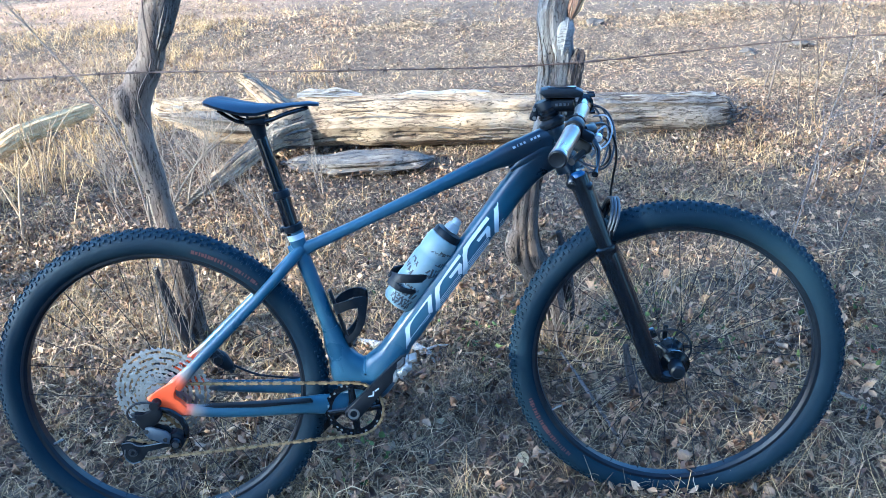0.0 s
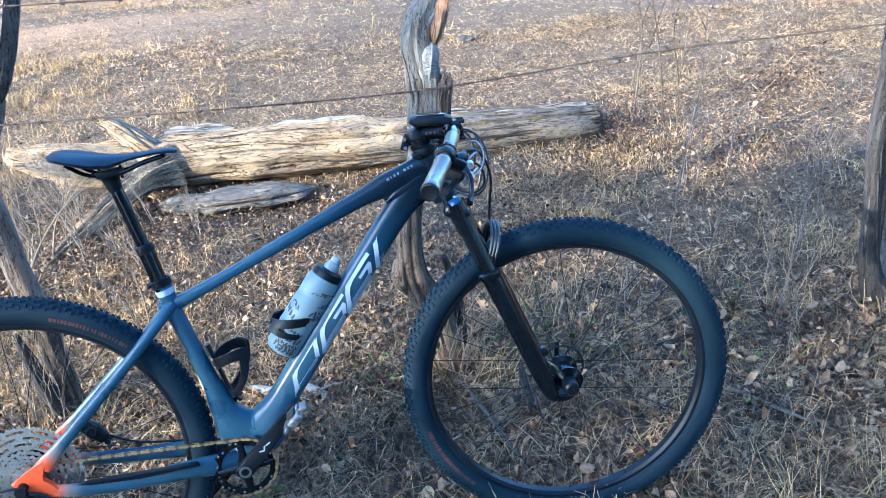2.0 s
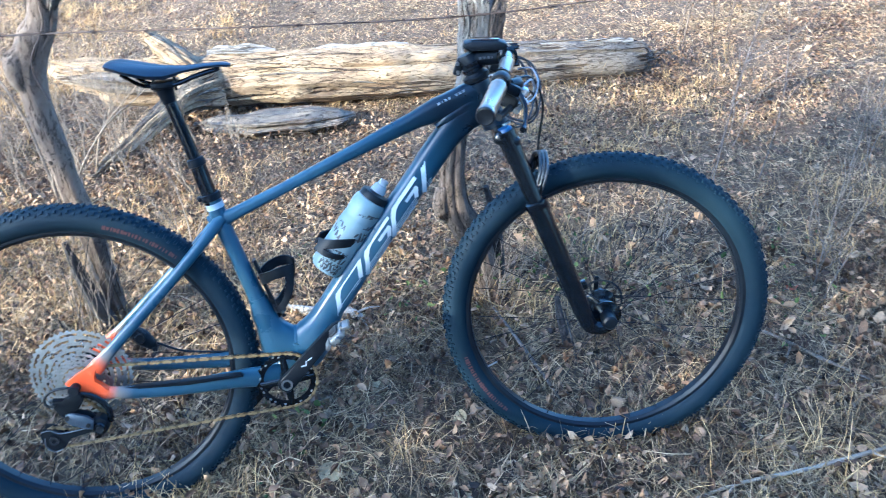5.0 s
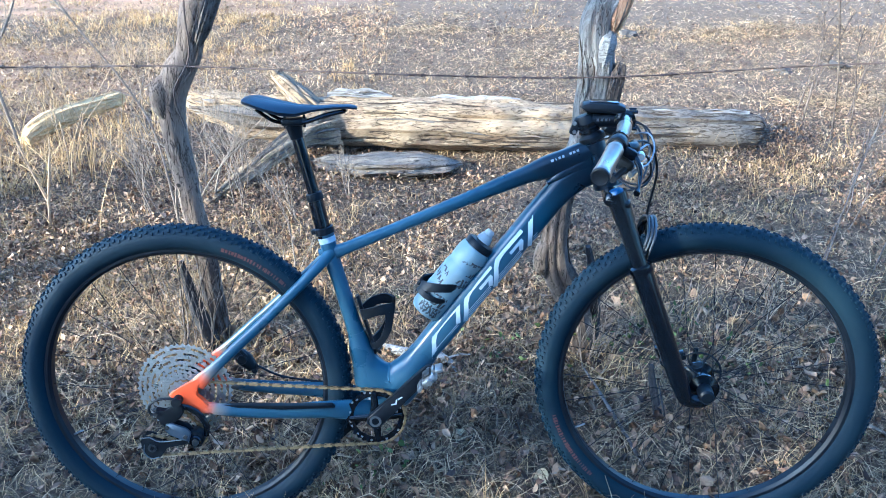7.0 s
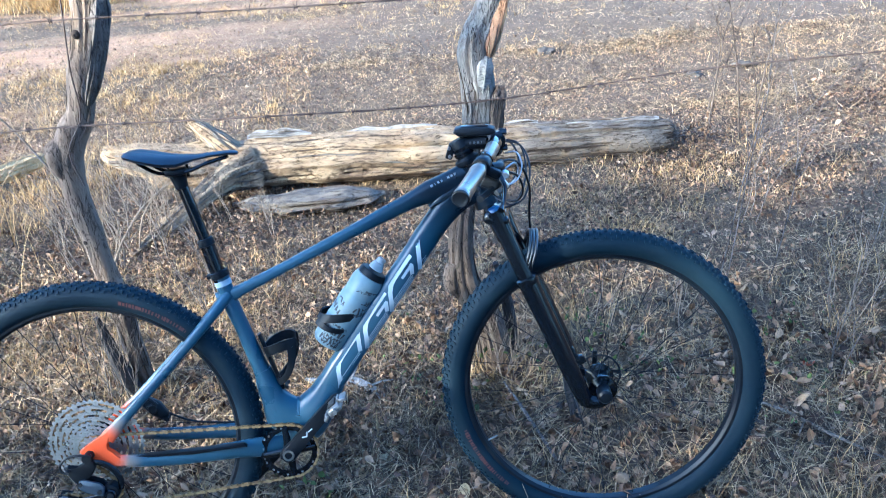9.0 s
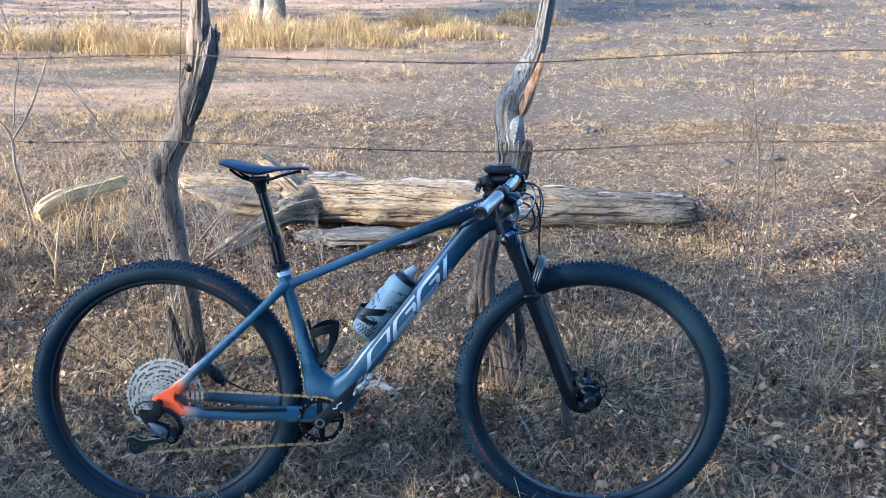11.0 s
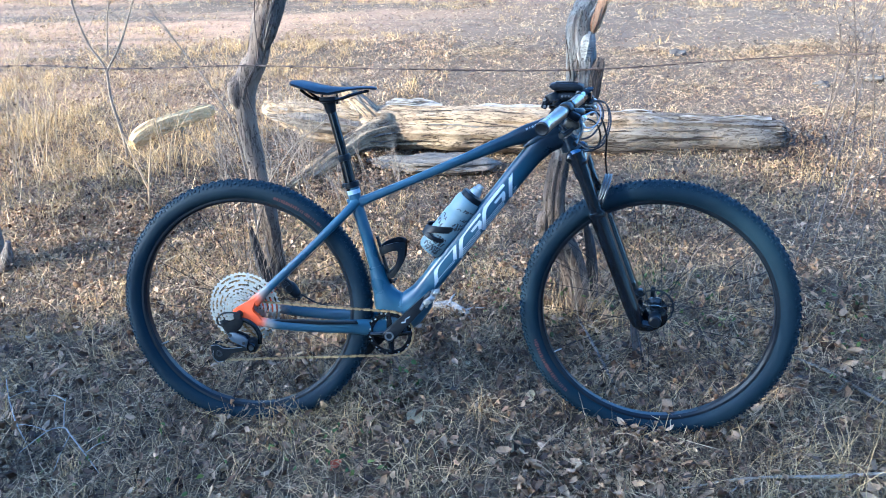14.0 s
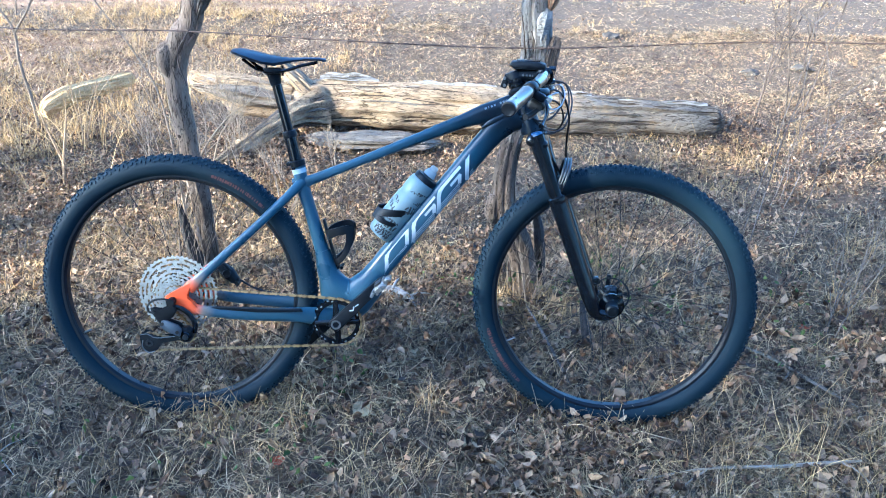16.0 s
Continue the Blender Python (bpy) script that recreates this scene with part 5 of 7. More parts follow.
build_stick("bark_stick", "upright stick of dark bark with a pale split face", [(1.172, 0.22, -0.03), (1.165, 0.26, 0.04), (1.155, 0.30, 0.10), (1.150, 0.33, 0.15)], [0.013, 0.012, 0.011, 0.007], 5.0, BARK_DEEP, [((1.182, 0.208, 0.0), (1.162, 0.288, 0.125), 0.004)])
build_stick("dry_stick", "short grey stick leaning in the straw", [(1.09, 0.06, 0.015), (1.06, 0.18, 0.03), (1.02, 0.32, 0.05), (0.99, 0.43, 0.06)], [0.003, 0.0048, 0.0048, 0.003], 6.0, POST_DARK)
build_stick("dry_stick", "short grey stick leaning in the straw", [(1.60, 0.34, 0.02), (1.72, 0.20, 0.04), (1.80, 0.06, 0.05), (1.90, -0.03, 0.03)], [0.003, 0.005, 0.005, 0.003], 7.0, LOG_GREY, [((1.76, 0.12, 0.045), (1.68, 0.02, 0.03), 0.003)])


def build_big_leaf(x, y, size, material, label, seed, tilt=8):
    bm = bmesh.new()
    r = random.Random(seed)
    n = 18
    mid = bm.verts.new((0, 0, 0.002))
    rim, half = [], []
    for k in range(n):
        a = 2 * math.pi * k / n
        q = size * (1 + 0.05 * math.sin(3 * a + seed) + r.uniform(-0.03, 0.03)) * (1 - 0.12 * abs(math.sin(a)))
        half.append(bm.verts.new((q * 0.5 * math.cos(a), q * 0.5 * math.sin(a), 0.003 * math.cos(2 * a))))
        rim.append(bm.verts.new((q * math.cos(a), q * math.sin(a), 0.006 + 0.006 * math.sin(2 * a + seed))))
    for k in range(n):
        j = (k + 1) % n
        bm.faces.new((mid, half[k], half[j]))
        bm.faces.new((half[k], rim[k], rim[j], half[j]))
    tube(bm, [(size * 0.9, 0, 0.006), (size * 1.5, 0.004, 0.004)], 0.0012, 5)
    ob = part("fallen_leaf", bm, material, None)
    ob.matrix_world = pose(x, y, float(ground_z(x, y)) + 0.026, tilt, 6, r.uniform(0, 360))
    return tagged(ob, label, "leaf", "large fallen leaves")


build_big_leaf(0.49, -0.105, 0.029, PALE_LEAF, "large round pale yellow leaf on the straw", 1, 14)
build_big_leaf(2.13, 0.118, 0.034, PALE_LEAF, "large round pale yellow leaf on the straw", 2, 12)
build_big_leaf(1.93, 0.40, 0.022, RED_LEAF, "small fallen leaf of a brick red", 3, 25)
build_big_leaf(0.82, 0.03, 0.022, PALE_LEAF, "small pale curled leaf on the straw", 4, 30)
build_big_leaf(0.615, 0.185, 0.017, PALE_LEAF, "small pale curled leaf on the straw", 5, 16)
build_big_leaf(0.74, 0.165, 0.021, LEAF, "broad brown fallen leaf on the straw", 6, 10)
build_big_leaf(1.93, 0.24, 0.02, LEAF, "broad brown fallen leaf on the straw", 7, 12)
build_big_leaf(0.78, -0.22, 0.022, PALE_LEAF, "small pale curled leaf on the straw", 8, 12)
build_big_leaf(0.72, -0.27, 0.018, PALE_LEAF, "small pale curled leaf on the straw", 9, 18)
for x, y, size, seed, tilt in ((1.00, 0.46, 0.034, 21, 35), (1.07, 0.44, 0.026, 22, 20), (0.94, 0.45, 0.024, 23, 28)):
    build_big_leaf(x, y, size, RUST_LEAF, "broad rusty leaf fallen against the post", seed, tilt)
build_big_leaf(0.30, -0.30, 0.022, RED_LEAF, "small fallen leaf of a brick red", 10, 20)


# ---- trees ----
def build_tree(base, height, crown, seed, count=5200, label="broad leafy tree at the edge of the pasture", leaf=0.16, low=0.35, girth=1.0):
    r, g = random.Random(seed), np.random.default_rng(seed)
    root = thing("tree", label, "tree", "trees", pose(*base))
    bm = bmesh.new()
    top = Vector((r.uniform(-0.4, 0.4), r.uniform(-0.4, 0.4), height * 0.72))
    tube(bm, spline([(0, 0, -0.3), top * 0.3 + Vector((0.1, 0, 0)), top * 0.65, top], 6), [girth * w for w in widths([height * 0.045, height * 0.034, height * 0.024, height * 0.010], 6)], 12, rough=grainy(seed, 0.12))
    part("trunk", bm, TRUNK, root)
    bm = bmesh.new()
    tips = []
    for k in range(11):
        s = top * r.uniform(low, 0.95)
        a = k * 2.4 + r.uniform(-0.4, 0.4)
        e = s + Vector((math.cos(a), math.sin(a), r.uniform(0.15, 0.7))) * crown * r.uniform(0.6, 1.0)
        tube(bm, spline([s, s.lerp(e, 0.5) + Vector((0, 0, 0.15)), e], 4), [girth * w for w in widths([height * 0.016, height * 0.010, height * 0.003], 4)], 7)
        tips += [s.lerp(e, 0.55), s.lerp(e, 0.8), e]
    part("limb", bm, TRUNK, root)
    c = np.array([list(t) for t in tips])[g.integers(0, len(tips), count)] + g.normal(0, crown * 0.24, (count, 3))
    a, b = g.normal(size=(2, count, 3))
    a /= np.linalg.norm(a, axis=1)[:, None]
    b = np.cross(a, b)
    b /= np.linalg.norm(b, axis=1)[:, None]
    s = g.uniform(0.5, 1.0, count)[:, None] * leaf
    v = np.stack([c - a * s, c + b * s * 0.45, c + a * s, c - b * s * 0.45], 1).reshape(-1, 3)
    ob = raw_mesh("crown", v, np.arange(4 * count).reshape(-1, 4), FOLIAGE)
    ob.parent = root
    return root


# ---- the bicycle: x ahead, z up in its own plane, its rear hub at the origin, its drive side at minus y ----
LEANING = pose(0, 0, 0.352, -13, 0, 0)
BIKE = thing("mountain_bicycle", "slate blue hardtail mountain bike leaning on the fence post", "bicycle", "", LEANING)
STEER_AXIS = Vector((-0.36, 0, 0.933)).normalized()
STEER_AT = Vector((0.930, 0, 0.43))
STEERED = Matrix.Translation(STEER_AT) @ Matrix.Rotation(radians(-9.0), 4, STEER_AXIS) @ Matrix.Translation(-STEER_AT)
FRONT_HUB = STEERED @ Matrix.Translation((1.1565, 0, 0)) @ Matrix.Scale(1.015, 4)
AXLE = pose(0, 0, 0, 90, 0, 0)                      # lathes turn round the wheel axle
SIDE = (0, 1, 0)


def flat(*pts):
    return [(x, 0, z) for x, z in pts]


def steer(bm):
    bmesh.ops.transform(bm, matrix=STEERED, verts=bm.verts)
    return bm


def build_tyre_mesh(bm):
    prof = []
    for k in range(20):
        a = 2 * math.pi * k / 20
        prof.append((0.340 + 0.0265 * math.cos(a) * (0.97 if math.cos(a) > 0 else 1.15), 0.0275 * math.sin(a)))
    lathe(bm, prof, AXLE, 112, True)
    steps = 186
    for k in range(steps):
        a0 = 2 * math.pi * k / steps
        odd = k % 2
        for phi, w, tang, h in (((12, 0.0078, 0.0078, 0.0031), (-12, 0.0078, 0.0078, 0.0031), (50, 0.0090, 0.0064, 0.0031), (-50, 0.0090, 0.0064, 0.0031))
                                if odd else ((31, 0.0076, 0.0076, 0.0031), (-31, 0.0076, 0.0076, 0.0031), (60, 0.0084, 0.0056, 0.0027), (-60, 0.0084, 0.0056, 0.0027))):
            f = radians(phi)
            m = Matrix.Rotation(a0, 4, "Y") @ Matrix.Translation((0.340, 0, 0)) @ Matrix.Rotation(f, 4, "Z") @ Matrix.Translation((0.0262, 0, 0))
            lo, hi = [], []
            for sy, sz in ((-1, -1), (1, -1), (1, 1), (-1, 1)):
                lo.append(bm.verts.new(m @ Vector((-0.002, sy * w * 0.5, sz * tang * 0.5))))
                hi.append(bm.verts.new(m @ Vector((h, sy * w * 0.38, sz * tang * 0.38))))
            bm.faces.new(hi)
            for j in range(4):
                bm.faces.new((lo[j], lo[(j + 1) % 4], hi[(j + 1) % 4], hi[j]))
    return bm


def build_print(bm, a0, a1, bars, r0=0.3335, h=0.011):
    """Faded print on the near sidewall: a row of bars along an arc, from a0 to a1 degrees."""
    gap = random.Random(bars)
    for k in range(bars):
        w = (a1 - a0) / bars
        hk = h * (0.66 + 0.26 * ((k * 7) % 5) / 4)
        lo, hi = a0 + (k + gap.uniform(0, 0.25)) * w, a0 + (k + gap.uniform(0.5, 1.0)) * w
        n = 3
        cols = []
        for j in range(n + 1):
            a = radians(lo + (hi - lo) * j / n)
            col = []
            for r in (r0 - hk / 2, r0, r0 + hk / 2):
                y = -0.0275 * math.sqrt(max(0.02, 1 - ((r - 0.340) / 0.029) ** 2)) - 0.0012
                col.append(bm.verts.new((r * math.cos(a), y, r * math.sin(a))))
            cols.append(col)
        for c0, c1 in zip(cols, cols[1:]):
            for i in range(2):
                bm.faces.new((c0[i], c1[i], c1[i + 1], c0[i + 1]))
    return bm


def build_wheel(at, patch, valve_deg, first=None):
    rim = bmesh.new()
    lathe(rim, [(0.3035, -0.009), (0.3030, 0.0), (0.3035, 0.009), (0.309, 0.0150), (0.318, 0.0165), (0.3215, 0.0155), (0.3215, 0.0120), (0.312, 0.010), (0.312, -0.010), (0.3215, -0.0120),
                (0.3215, -0.0155), (0.318, -0.0165), (0.309, -0.0150)], AXLE, 112, True)
    wheel = part("wheel", rim, RIM, BIKE, "black carbon rim with a knobbly tyre") if first is None else share(first["wheel"], at, BIKE)
    wheel.matrix_basis = at
    made = {"wheel": wheel}
    if first is None:
        made["tyre"] = part("tyre", build_tyre_mesh(bmesh.new()), RUBBER, wheel, "black knobbly tyre, dusty", smooth=True)
        made["spokes"] = []
        for side in (-1, 1):
            for lead in (-1, 1):
                a, b = radians(90), radians(90 + lead * 46)
                p, q = Vector((0.024 * math.cos(b), side * 0.029, 0.024 * math.sin(b))), Vector((0.304 * math.cos(a), side * 0.003, 0.304 * math.sin(a)))
                made["spokes"].append(part("spoke", tube(bmesh.new(), [p, p.lerp(q, 0.5), q], [0.0009, 0.0007, 0.0009], 5), BLACK, wheel))
        ends = made["spokes"]
    else:
        share(first["tyre"], Matrix(), wheel)
        ends = [share(s, Matrix(), wheel) for s in first["spokes"]]
    for k in range(7):
        for j, s in enumerate(ends):
            m = pose(0, 0, 0, 0, 360 / 28 * (4 * k + j), 0)
            if k == 0:
                s.matrix_basis = m
            else:
                share(s, m, wheel)
    bm = build_print(bmesh.new(), *patch)
    part("tyre_print", bm, RED, wheel, "faded red print on the sidewall")
    bm = bmesh.new()
    a = radians(valve_deg)
    way = Vector((math.cos(a), 0, math.sin(a)))
    tube(bm, [way * 0.304, way * 0.292, way * 0.282, way * 0.278], [0.0028, 0.0026, 0.0026, 0.0016], 8)
    part("valve", bm, SPINDLE, wheel, "small grey valve stem")
    return made


REAR = build_wheel(Matrix(), (45, 72, 22, 0.334, 0.0110), 205)
FRONT = build_wheel(FRONT_HUB, (196, 227, 26, 0.334, 0.0105), 207, REAR)


def polar_plate(bm, radii, n, y0, y1, keep, twist=0.35):
    """A thin round plate with openings: keep(band, step) says which pieces stay."""
    rings = {}
    for s, y in ((0, y0), (1, y1)):
        for b, rad in enumerate(radii):
            rings[s, b] = [bm.verts.new((rad * math.cos(2 * math.pi * j / n + twist * (b > 1)), y, rad * math.sin(2 * math.pi * j / n + twist * (b > 1)))) for j in range(n)]
    for j in range(n):
        k = (j + 1) % n
        for b in range(len(radii) - 1):
            if keep(b, j):
                for s in (0, 1):
                    bm.faces.new((rings[s, b][j], rings[s, b][k], rings[s, b + 1][k], rings[s, b + 1][j]))
        for b in (0, len(radii) - 1):
            bm.faces.new((rings[0, b][j], rings[0, b][k], rings[1, b][k], rings[1, b][j]))
    return bm


def build_hub(at, half, parent, body=0.014, flange=0.027):
    bm = bmesh.new()
    lathe(bm, [(0.0, -half), (0.010, -half), (0.0105, -0.040), (0.016, -0.037), (flange, -0.033), (flange, -0.029), (body, -0.024), (body * 0.92, 0), (body, 0.024), (flange, 0.029), (flange, 0.033), (0.016, 0.037), (0.0105, 0.040), (0.010, half), (0, half)], AXLE, 28)
    ob = part("hub", bm, GLOSS, parent, "black hub")
    bm = polar_plate(bmesh.new(), (0.052, 0.0475, 0.022, 0.014), 48, 0.0418, 0.0426, lambda b, j: b != 1 or j % 8 < 1)
    part("brake_disc", bm, SHADOWED, parent, "thin steel brake disc")
    return ob


build_hub(Matrix(), 0.066, REAR["wheel"])
build_hub(Matrix(), 0.050, FRONT["wheel"], 0.021, 0.033)


def build_cog(teeth, y, solid=False):
    bm = bmesh.new()
    r = teeth * 0.0127 / (2 * math.pi)
    n = teeth * 2
    inner = max(0.012, r - 0.0145)
    bands = [r, r - 0.0062, inner + 0.0022, inner]
    rings = {}
    for s, yy in ((0, y - 0.0009), (1, y + 0.0009)):
        for b, rad in enumerate(bands):
            rings[s, b] = [bm.verts.new(((rad + ((0.0026 if j % 2 else -0.0026) if b == 0 else 0)) * math.cos(2 * math.pi * j / n), yy, (rad + ((0.0026 if j % 2 else -0.0026) if b == 0 else 0)) * math.sin(2 * math.pi * j / n))) for j in range(n)]
    for j in range(n):
        k = (j + 1) % n
        for b in range(3):
            if b == 1 and teeth > 15 and j % 8 < 6 and not solid:
                continue
            for s in (0, 1):
                f = (rings[s, b][j], rings[s, b][k], rings[s, b + 1][k], rings[s, b + 1][j])
                bm.faces.new(f if s else f[::-1])
        for b in (0, 3):
            bm.faces.new((rings[0, b][j], rings[0, b][k], rings[1, b][k], rings[1, b][j]))
    return bm


def build_cassette():
    bm = bmesh.new()
    lathe(bm, [(0, -0.064), (0.012, -0.064), (0.017, -0.062), (0.018, -0.030), (0.018, -0.026), (0, -0.026)], pose(0, 0, 0, -90, 0, 0), 24)
    body = part("cassette", bm, SHADOWED, BIKE, "large dusty silver twelve-speed cassette")
    for k, teeth in enumerate((51, 45, 39, 33, 28, 24, 21, 18, 16, 14, 12, 10)):
        part("cog", build_cog(teeth, -0.0285 - 0.0029 * k), STEEL, body)


build_cassette()


def boxy(k, w, p):
    """Squares off a round section."""
    return (abs(math.cos(w)) ** 3 + abs(math.sin(w)) ** 3) ** (-1 / 3)


def build_frame():
    shell = tube(bmesh.new(), spline(flat((0.381, 0.122), (0.396, 0.062), (0.420, 0.010), (0.455, -0.012), (0.492, 0.016), (0.524, 0.062), (0.562, 0.113)), 8), widths([(0.0205, 0.0225), (0.029, 0.0265), (0.048, 0.0290), (0.057, 0.0300), (0.046, 0.0295), (0.0330, 0.0270), (0.0220, 0.0190)], 8), 28, SIDE)
    tube(shell, spline(flat((0.455, 0.010), (0.440, -0.040), (0.423, -0.063), (0.415, -0.085)), 6), widths([(0.036, 0.0285), (0.044, 0.0300), (0.040, 0.0330), (0.022, 0.030)], 6), 24, SIDE)
    frame_root = part("frame", shell, PAINT, BIKE, "slate blue carbon frame fading to black, orange rear ends")
    bm = tube(bmesh.new(), spline(flat((0.322, 0.352), (0.332, 0.295), (0.352, 0.225), (0.372, 0.150), (0.392, 0.080), (0.405, 0.02)), 6), widths([(0.0170, 0.0170), (0.0175, 0.017), (0.0165, 0.018), (0.018, 0.020), (0.021, 0.025), (0.024, 0.028)], 6), 20, SIDE)
    part("seat_tube", bm, PAINT, frame_root)
    bm = tube(bmesh.new(), spline(flat((0.312, 0.292), (0.370, 0.3155), (0.470, 0.3565), (0.600, 0.4105), (0.730, 0.464), (0.810, 0.493), (0.885, 0.512)), 6), widths([(0.020, 0.012), (0.0125, 0.0140), (0.0112, 0.0155), (0.0128, 0.0170), (0.0170, 0.0195), (0.0250, 0.0220), (0.033, 0.022)], 6), 32, SIDE, rough=boxy)
    part("top_tube", bm, PAINT, frame_root)
    bm = tube(bmesh.new(), spline(flat((0.470, -0.005), (0.512, 0.050), (0.560, 0.110), (0.625, 0.194), (0.728, 0.324), (0.803, 0.419), (0.850, 0.466), (0.900, 0.492)), 6), widths([(0.018, 0.016), (0.028, 0.0245), (0.0305, 0.0265), (0.0295, 0.0260), (0.0280, 0.0250), (0.0285, 0.0245), (0.032, 0.0235), (0.034, 0.022)], 6), 32, SIDE, rough=lambda k, w, p: 0.2 + 0.8 * boxy(k, w, p))
    part("down_tube", bm, PAINT, frame_root)
    bm = tube(bmesh.new(), spline(flat((0.921, 0.448), (0.912, 0.470), (0.898, 0.508), (0.886, 0.540)), 5), widths([(0.0285, 0.0285), (0.027, 0.027), (0.0250, 0.0250), (0.0255, 0.0255)], 5), 24, SIDE)
    part("head_tube", bm, PAINT, frame_root)
    bm = tube(bmesh.new(), spline(flat((0.792, 0.456), (0.825, 0.474), (0.860, 0.490), (0.892, 0.504)), 5), widths([(0.006, 0.018), (0.022, 0.0225), (0.032, 0.0232), (0.034, 0.022)], 5), 20, SIDE)
    part("gusset", bm, PAINT, frame_root)
    for s in (-1, 1):
        bm = tube(bmesh.new(), spline([(0.336, s * 0.008, 0.308), (0.290, s * 0.030, 0.262), (0.205, s * 0.050, 0.180), (0.095, s * 0.062, 0.078), (0.040, s * 0.066, 0.026)], 6), widths([(0.013, 0.010), (0.0115, 0.010), (0.0110, 0.009), (0.0115, 0.008), (0.016, 0.007)], 6), 16, SIDE)
        part("seat_stay", bm, PAINT, frame_root)
        bm = tube(bmesh.new(), spline([(0.034, s * 0.066, -0.024), (0.10, s * 0.065, -0.036), (0.205, s * 0.060, -0.043), (0.300, s * 0.050, -0.044), (0.356, s * 0.040, -0.049), (0.405, s * 0.026, -0.058)], 6), widths([(0.013, 0.007), (0.0145, 0.008), (0.0165, 0.009), (0.020, 0.011), (0.024, 0.011), (0.026, 0.012)], 6), 16, SIDE)
        part("chain_stay", bm, PAINT, frame_root)
        bm = slab(bmesh.new(), [(-0.022, 0.004), (-0.012, -0.016), (0.006, -0.024), (0.034, -0.036), (0.062, -0.045), (0.064, -0.020), (0.046, -0.010), (0.034, 0.000), (0.034, 0.014), (0.050, 0.028), (0.046, 0.044), (0.028, 0.034), (-0.004, 0.016)],
                  s * 0.066 - 0.007, s * 0.066 + 0.007, 0.004)
        part("dropout", bm, PAINT, frame_root)
    bm = slab(bmesh.new(), [(0.094, -0.0225), (0.200, -0.0235), (0.330, -0.0235), (0.336, -0.0300), (0.220, -0.0330), (0.120, -0.0275)], -0.0712, -0.056, 0.0018)
    part("chain_guard", bm, BLACK, frame_root, "thin dark chain stay protector")
    return frame_root


FRAME = build_frame()
DT_AT, DT_WAY = Vector((0.552, 0, 0.100)), Vector((0.6255, 0, 0.7802))
DT_UP = Vector((-0.7802, 0, 0.6255))


def on_tube(u, v, lift=0.0016):
    """A place on the near face of the down tube: u along it, v across it."""
    y = -0.0262 * math.sqrt(max(0.03, 1 - (v / 0.0312) ** 2)) - lift
    p = DT_AT + DT_WAY * u + DT_UP * v
    return Vector((p.x, y, p.z))


def stripe(bm, pts, width, steps=4):
    """A thin flat stripe on the tube along points (u, v)."""
    fine = []
    for (u0, v0), (u1, v1) in zip(pts, pts[1:]):
        fine += [(u0 + (u1 - u0) * k / steps, v0 + (v1 - v0) * k / steps) for k in range(steps)]
    fine.append(pts[-1])
    rows = []
    for k, (u, v) in enumerate(fine):
        a, b = fine[max(k - 1, 0)], fine[min(k + 1, len(fine) - 1)]
        du, dv = b[0] - a[0], b[1] - a[1]
        size = math.hypot(du, dv) or 1
        nu, nv = -dv / size * width / 2, du / size * width / 2
        rows.append([bm.verts.new(on_tube(u + nu * w, v + nv * w)) for w in (-1, 0, 1)])
    for r0, r1 in zip(rows, rows[1:]):
        for i in range(2):
            bm.faces.new((r0[i], r1[i], r1[i + 1], r0[i + 1]))


def build_decals():
    for k, u in enumerate((0.0, 0.112, 0.214)):
        bm = bmesh.new()
        stripe(bm, [(u - 0.028, -0.0235), (u - 0.008, -0.009), (u + 0.008, 0.005), (u + 0.022, 0.0125), (u + 0.036, 0.0150), (u + 0.104, 0.0150)], 0.0098)
        if k == 0:
            stripe(bm, [(u + 0.108, 0.0185), (u + 0.072, -0.0125)], 0.0095)
        else:
            stripe(bm, [(u + 0.050, 0.0010), (u + 0.090, 0.0010)], 0.0062)
            stripe(bm, [(u + 0.088, 0.0020), (u + 0.070, -0.0130)], 0.0090)
        for j in range(4):
            stripe(bm, [(u - 0.018 + 0.004 * j, -0.0225 + 0.0036 * j), (u + 0.062 + 0.003 * j, -0.0225 + 0.0036 * j)], 0.0023 - 0.0003 * j, 6)
        part("white_emblem", bm, WHITE, FRAME, "slanted white emblem shape")
    bm = bmesh.new()
    stripe(bm, [(0.302, -0.0225), (0.354, 0.0200)], 0.0098)
    for j in range(3):
        stripe(bm, [(0.316 + 0.003 * j, -0.0215 + 0.0035 * j), (0.330 + 0.003 * j, -0.0215 + 0.0035 * j)], 0.0011, 3)
    part("white_emblem", bm, WHITE, FRAME, "slanted white emblem shape")
    bm = bmesh.new()
    for k, w in enumerate((0.0062, 0.0018, 0.0048, 0.0044, 0.0, 0.0050, 0.0052, 0.0050)):
        if w:
            box(bm, pose(0.800 + 0.0074 * k, -0.0236, 0.5045 + 0.0030 * k, 0, -22, 0), w, 0.0012, 0.0048, 0)
    part("small_print", bm, SILVER_MARK, FRAME, "row of small pale marks")


build_decals()


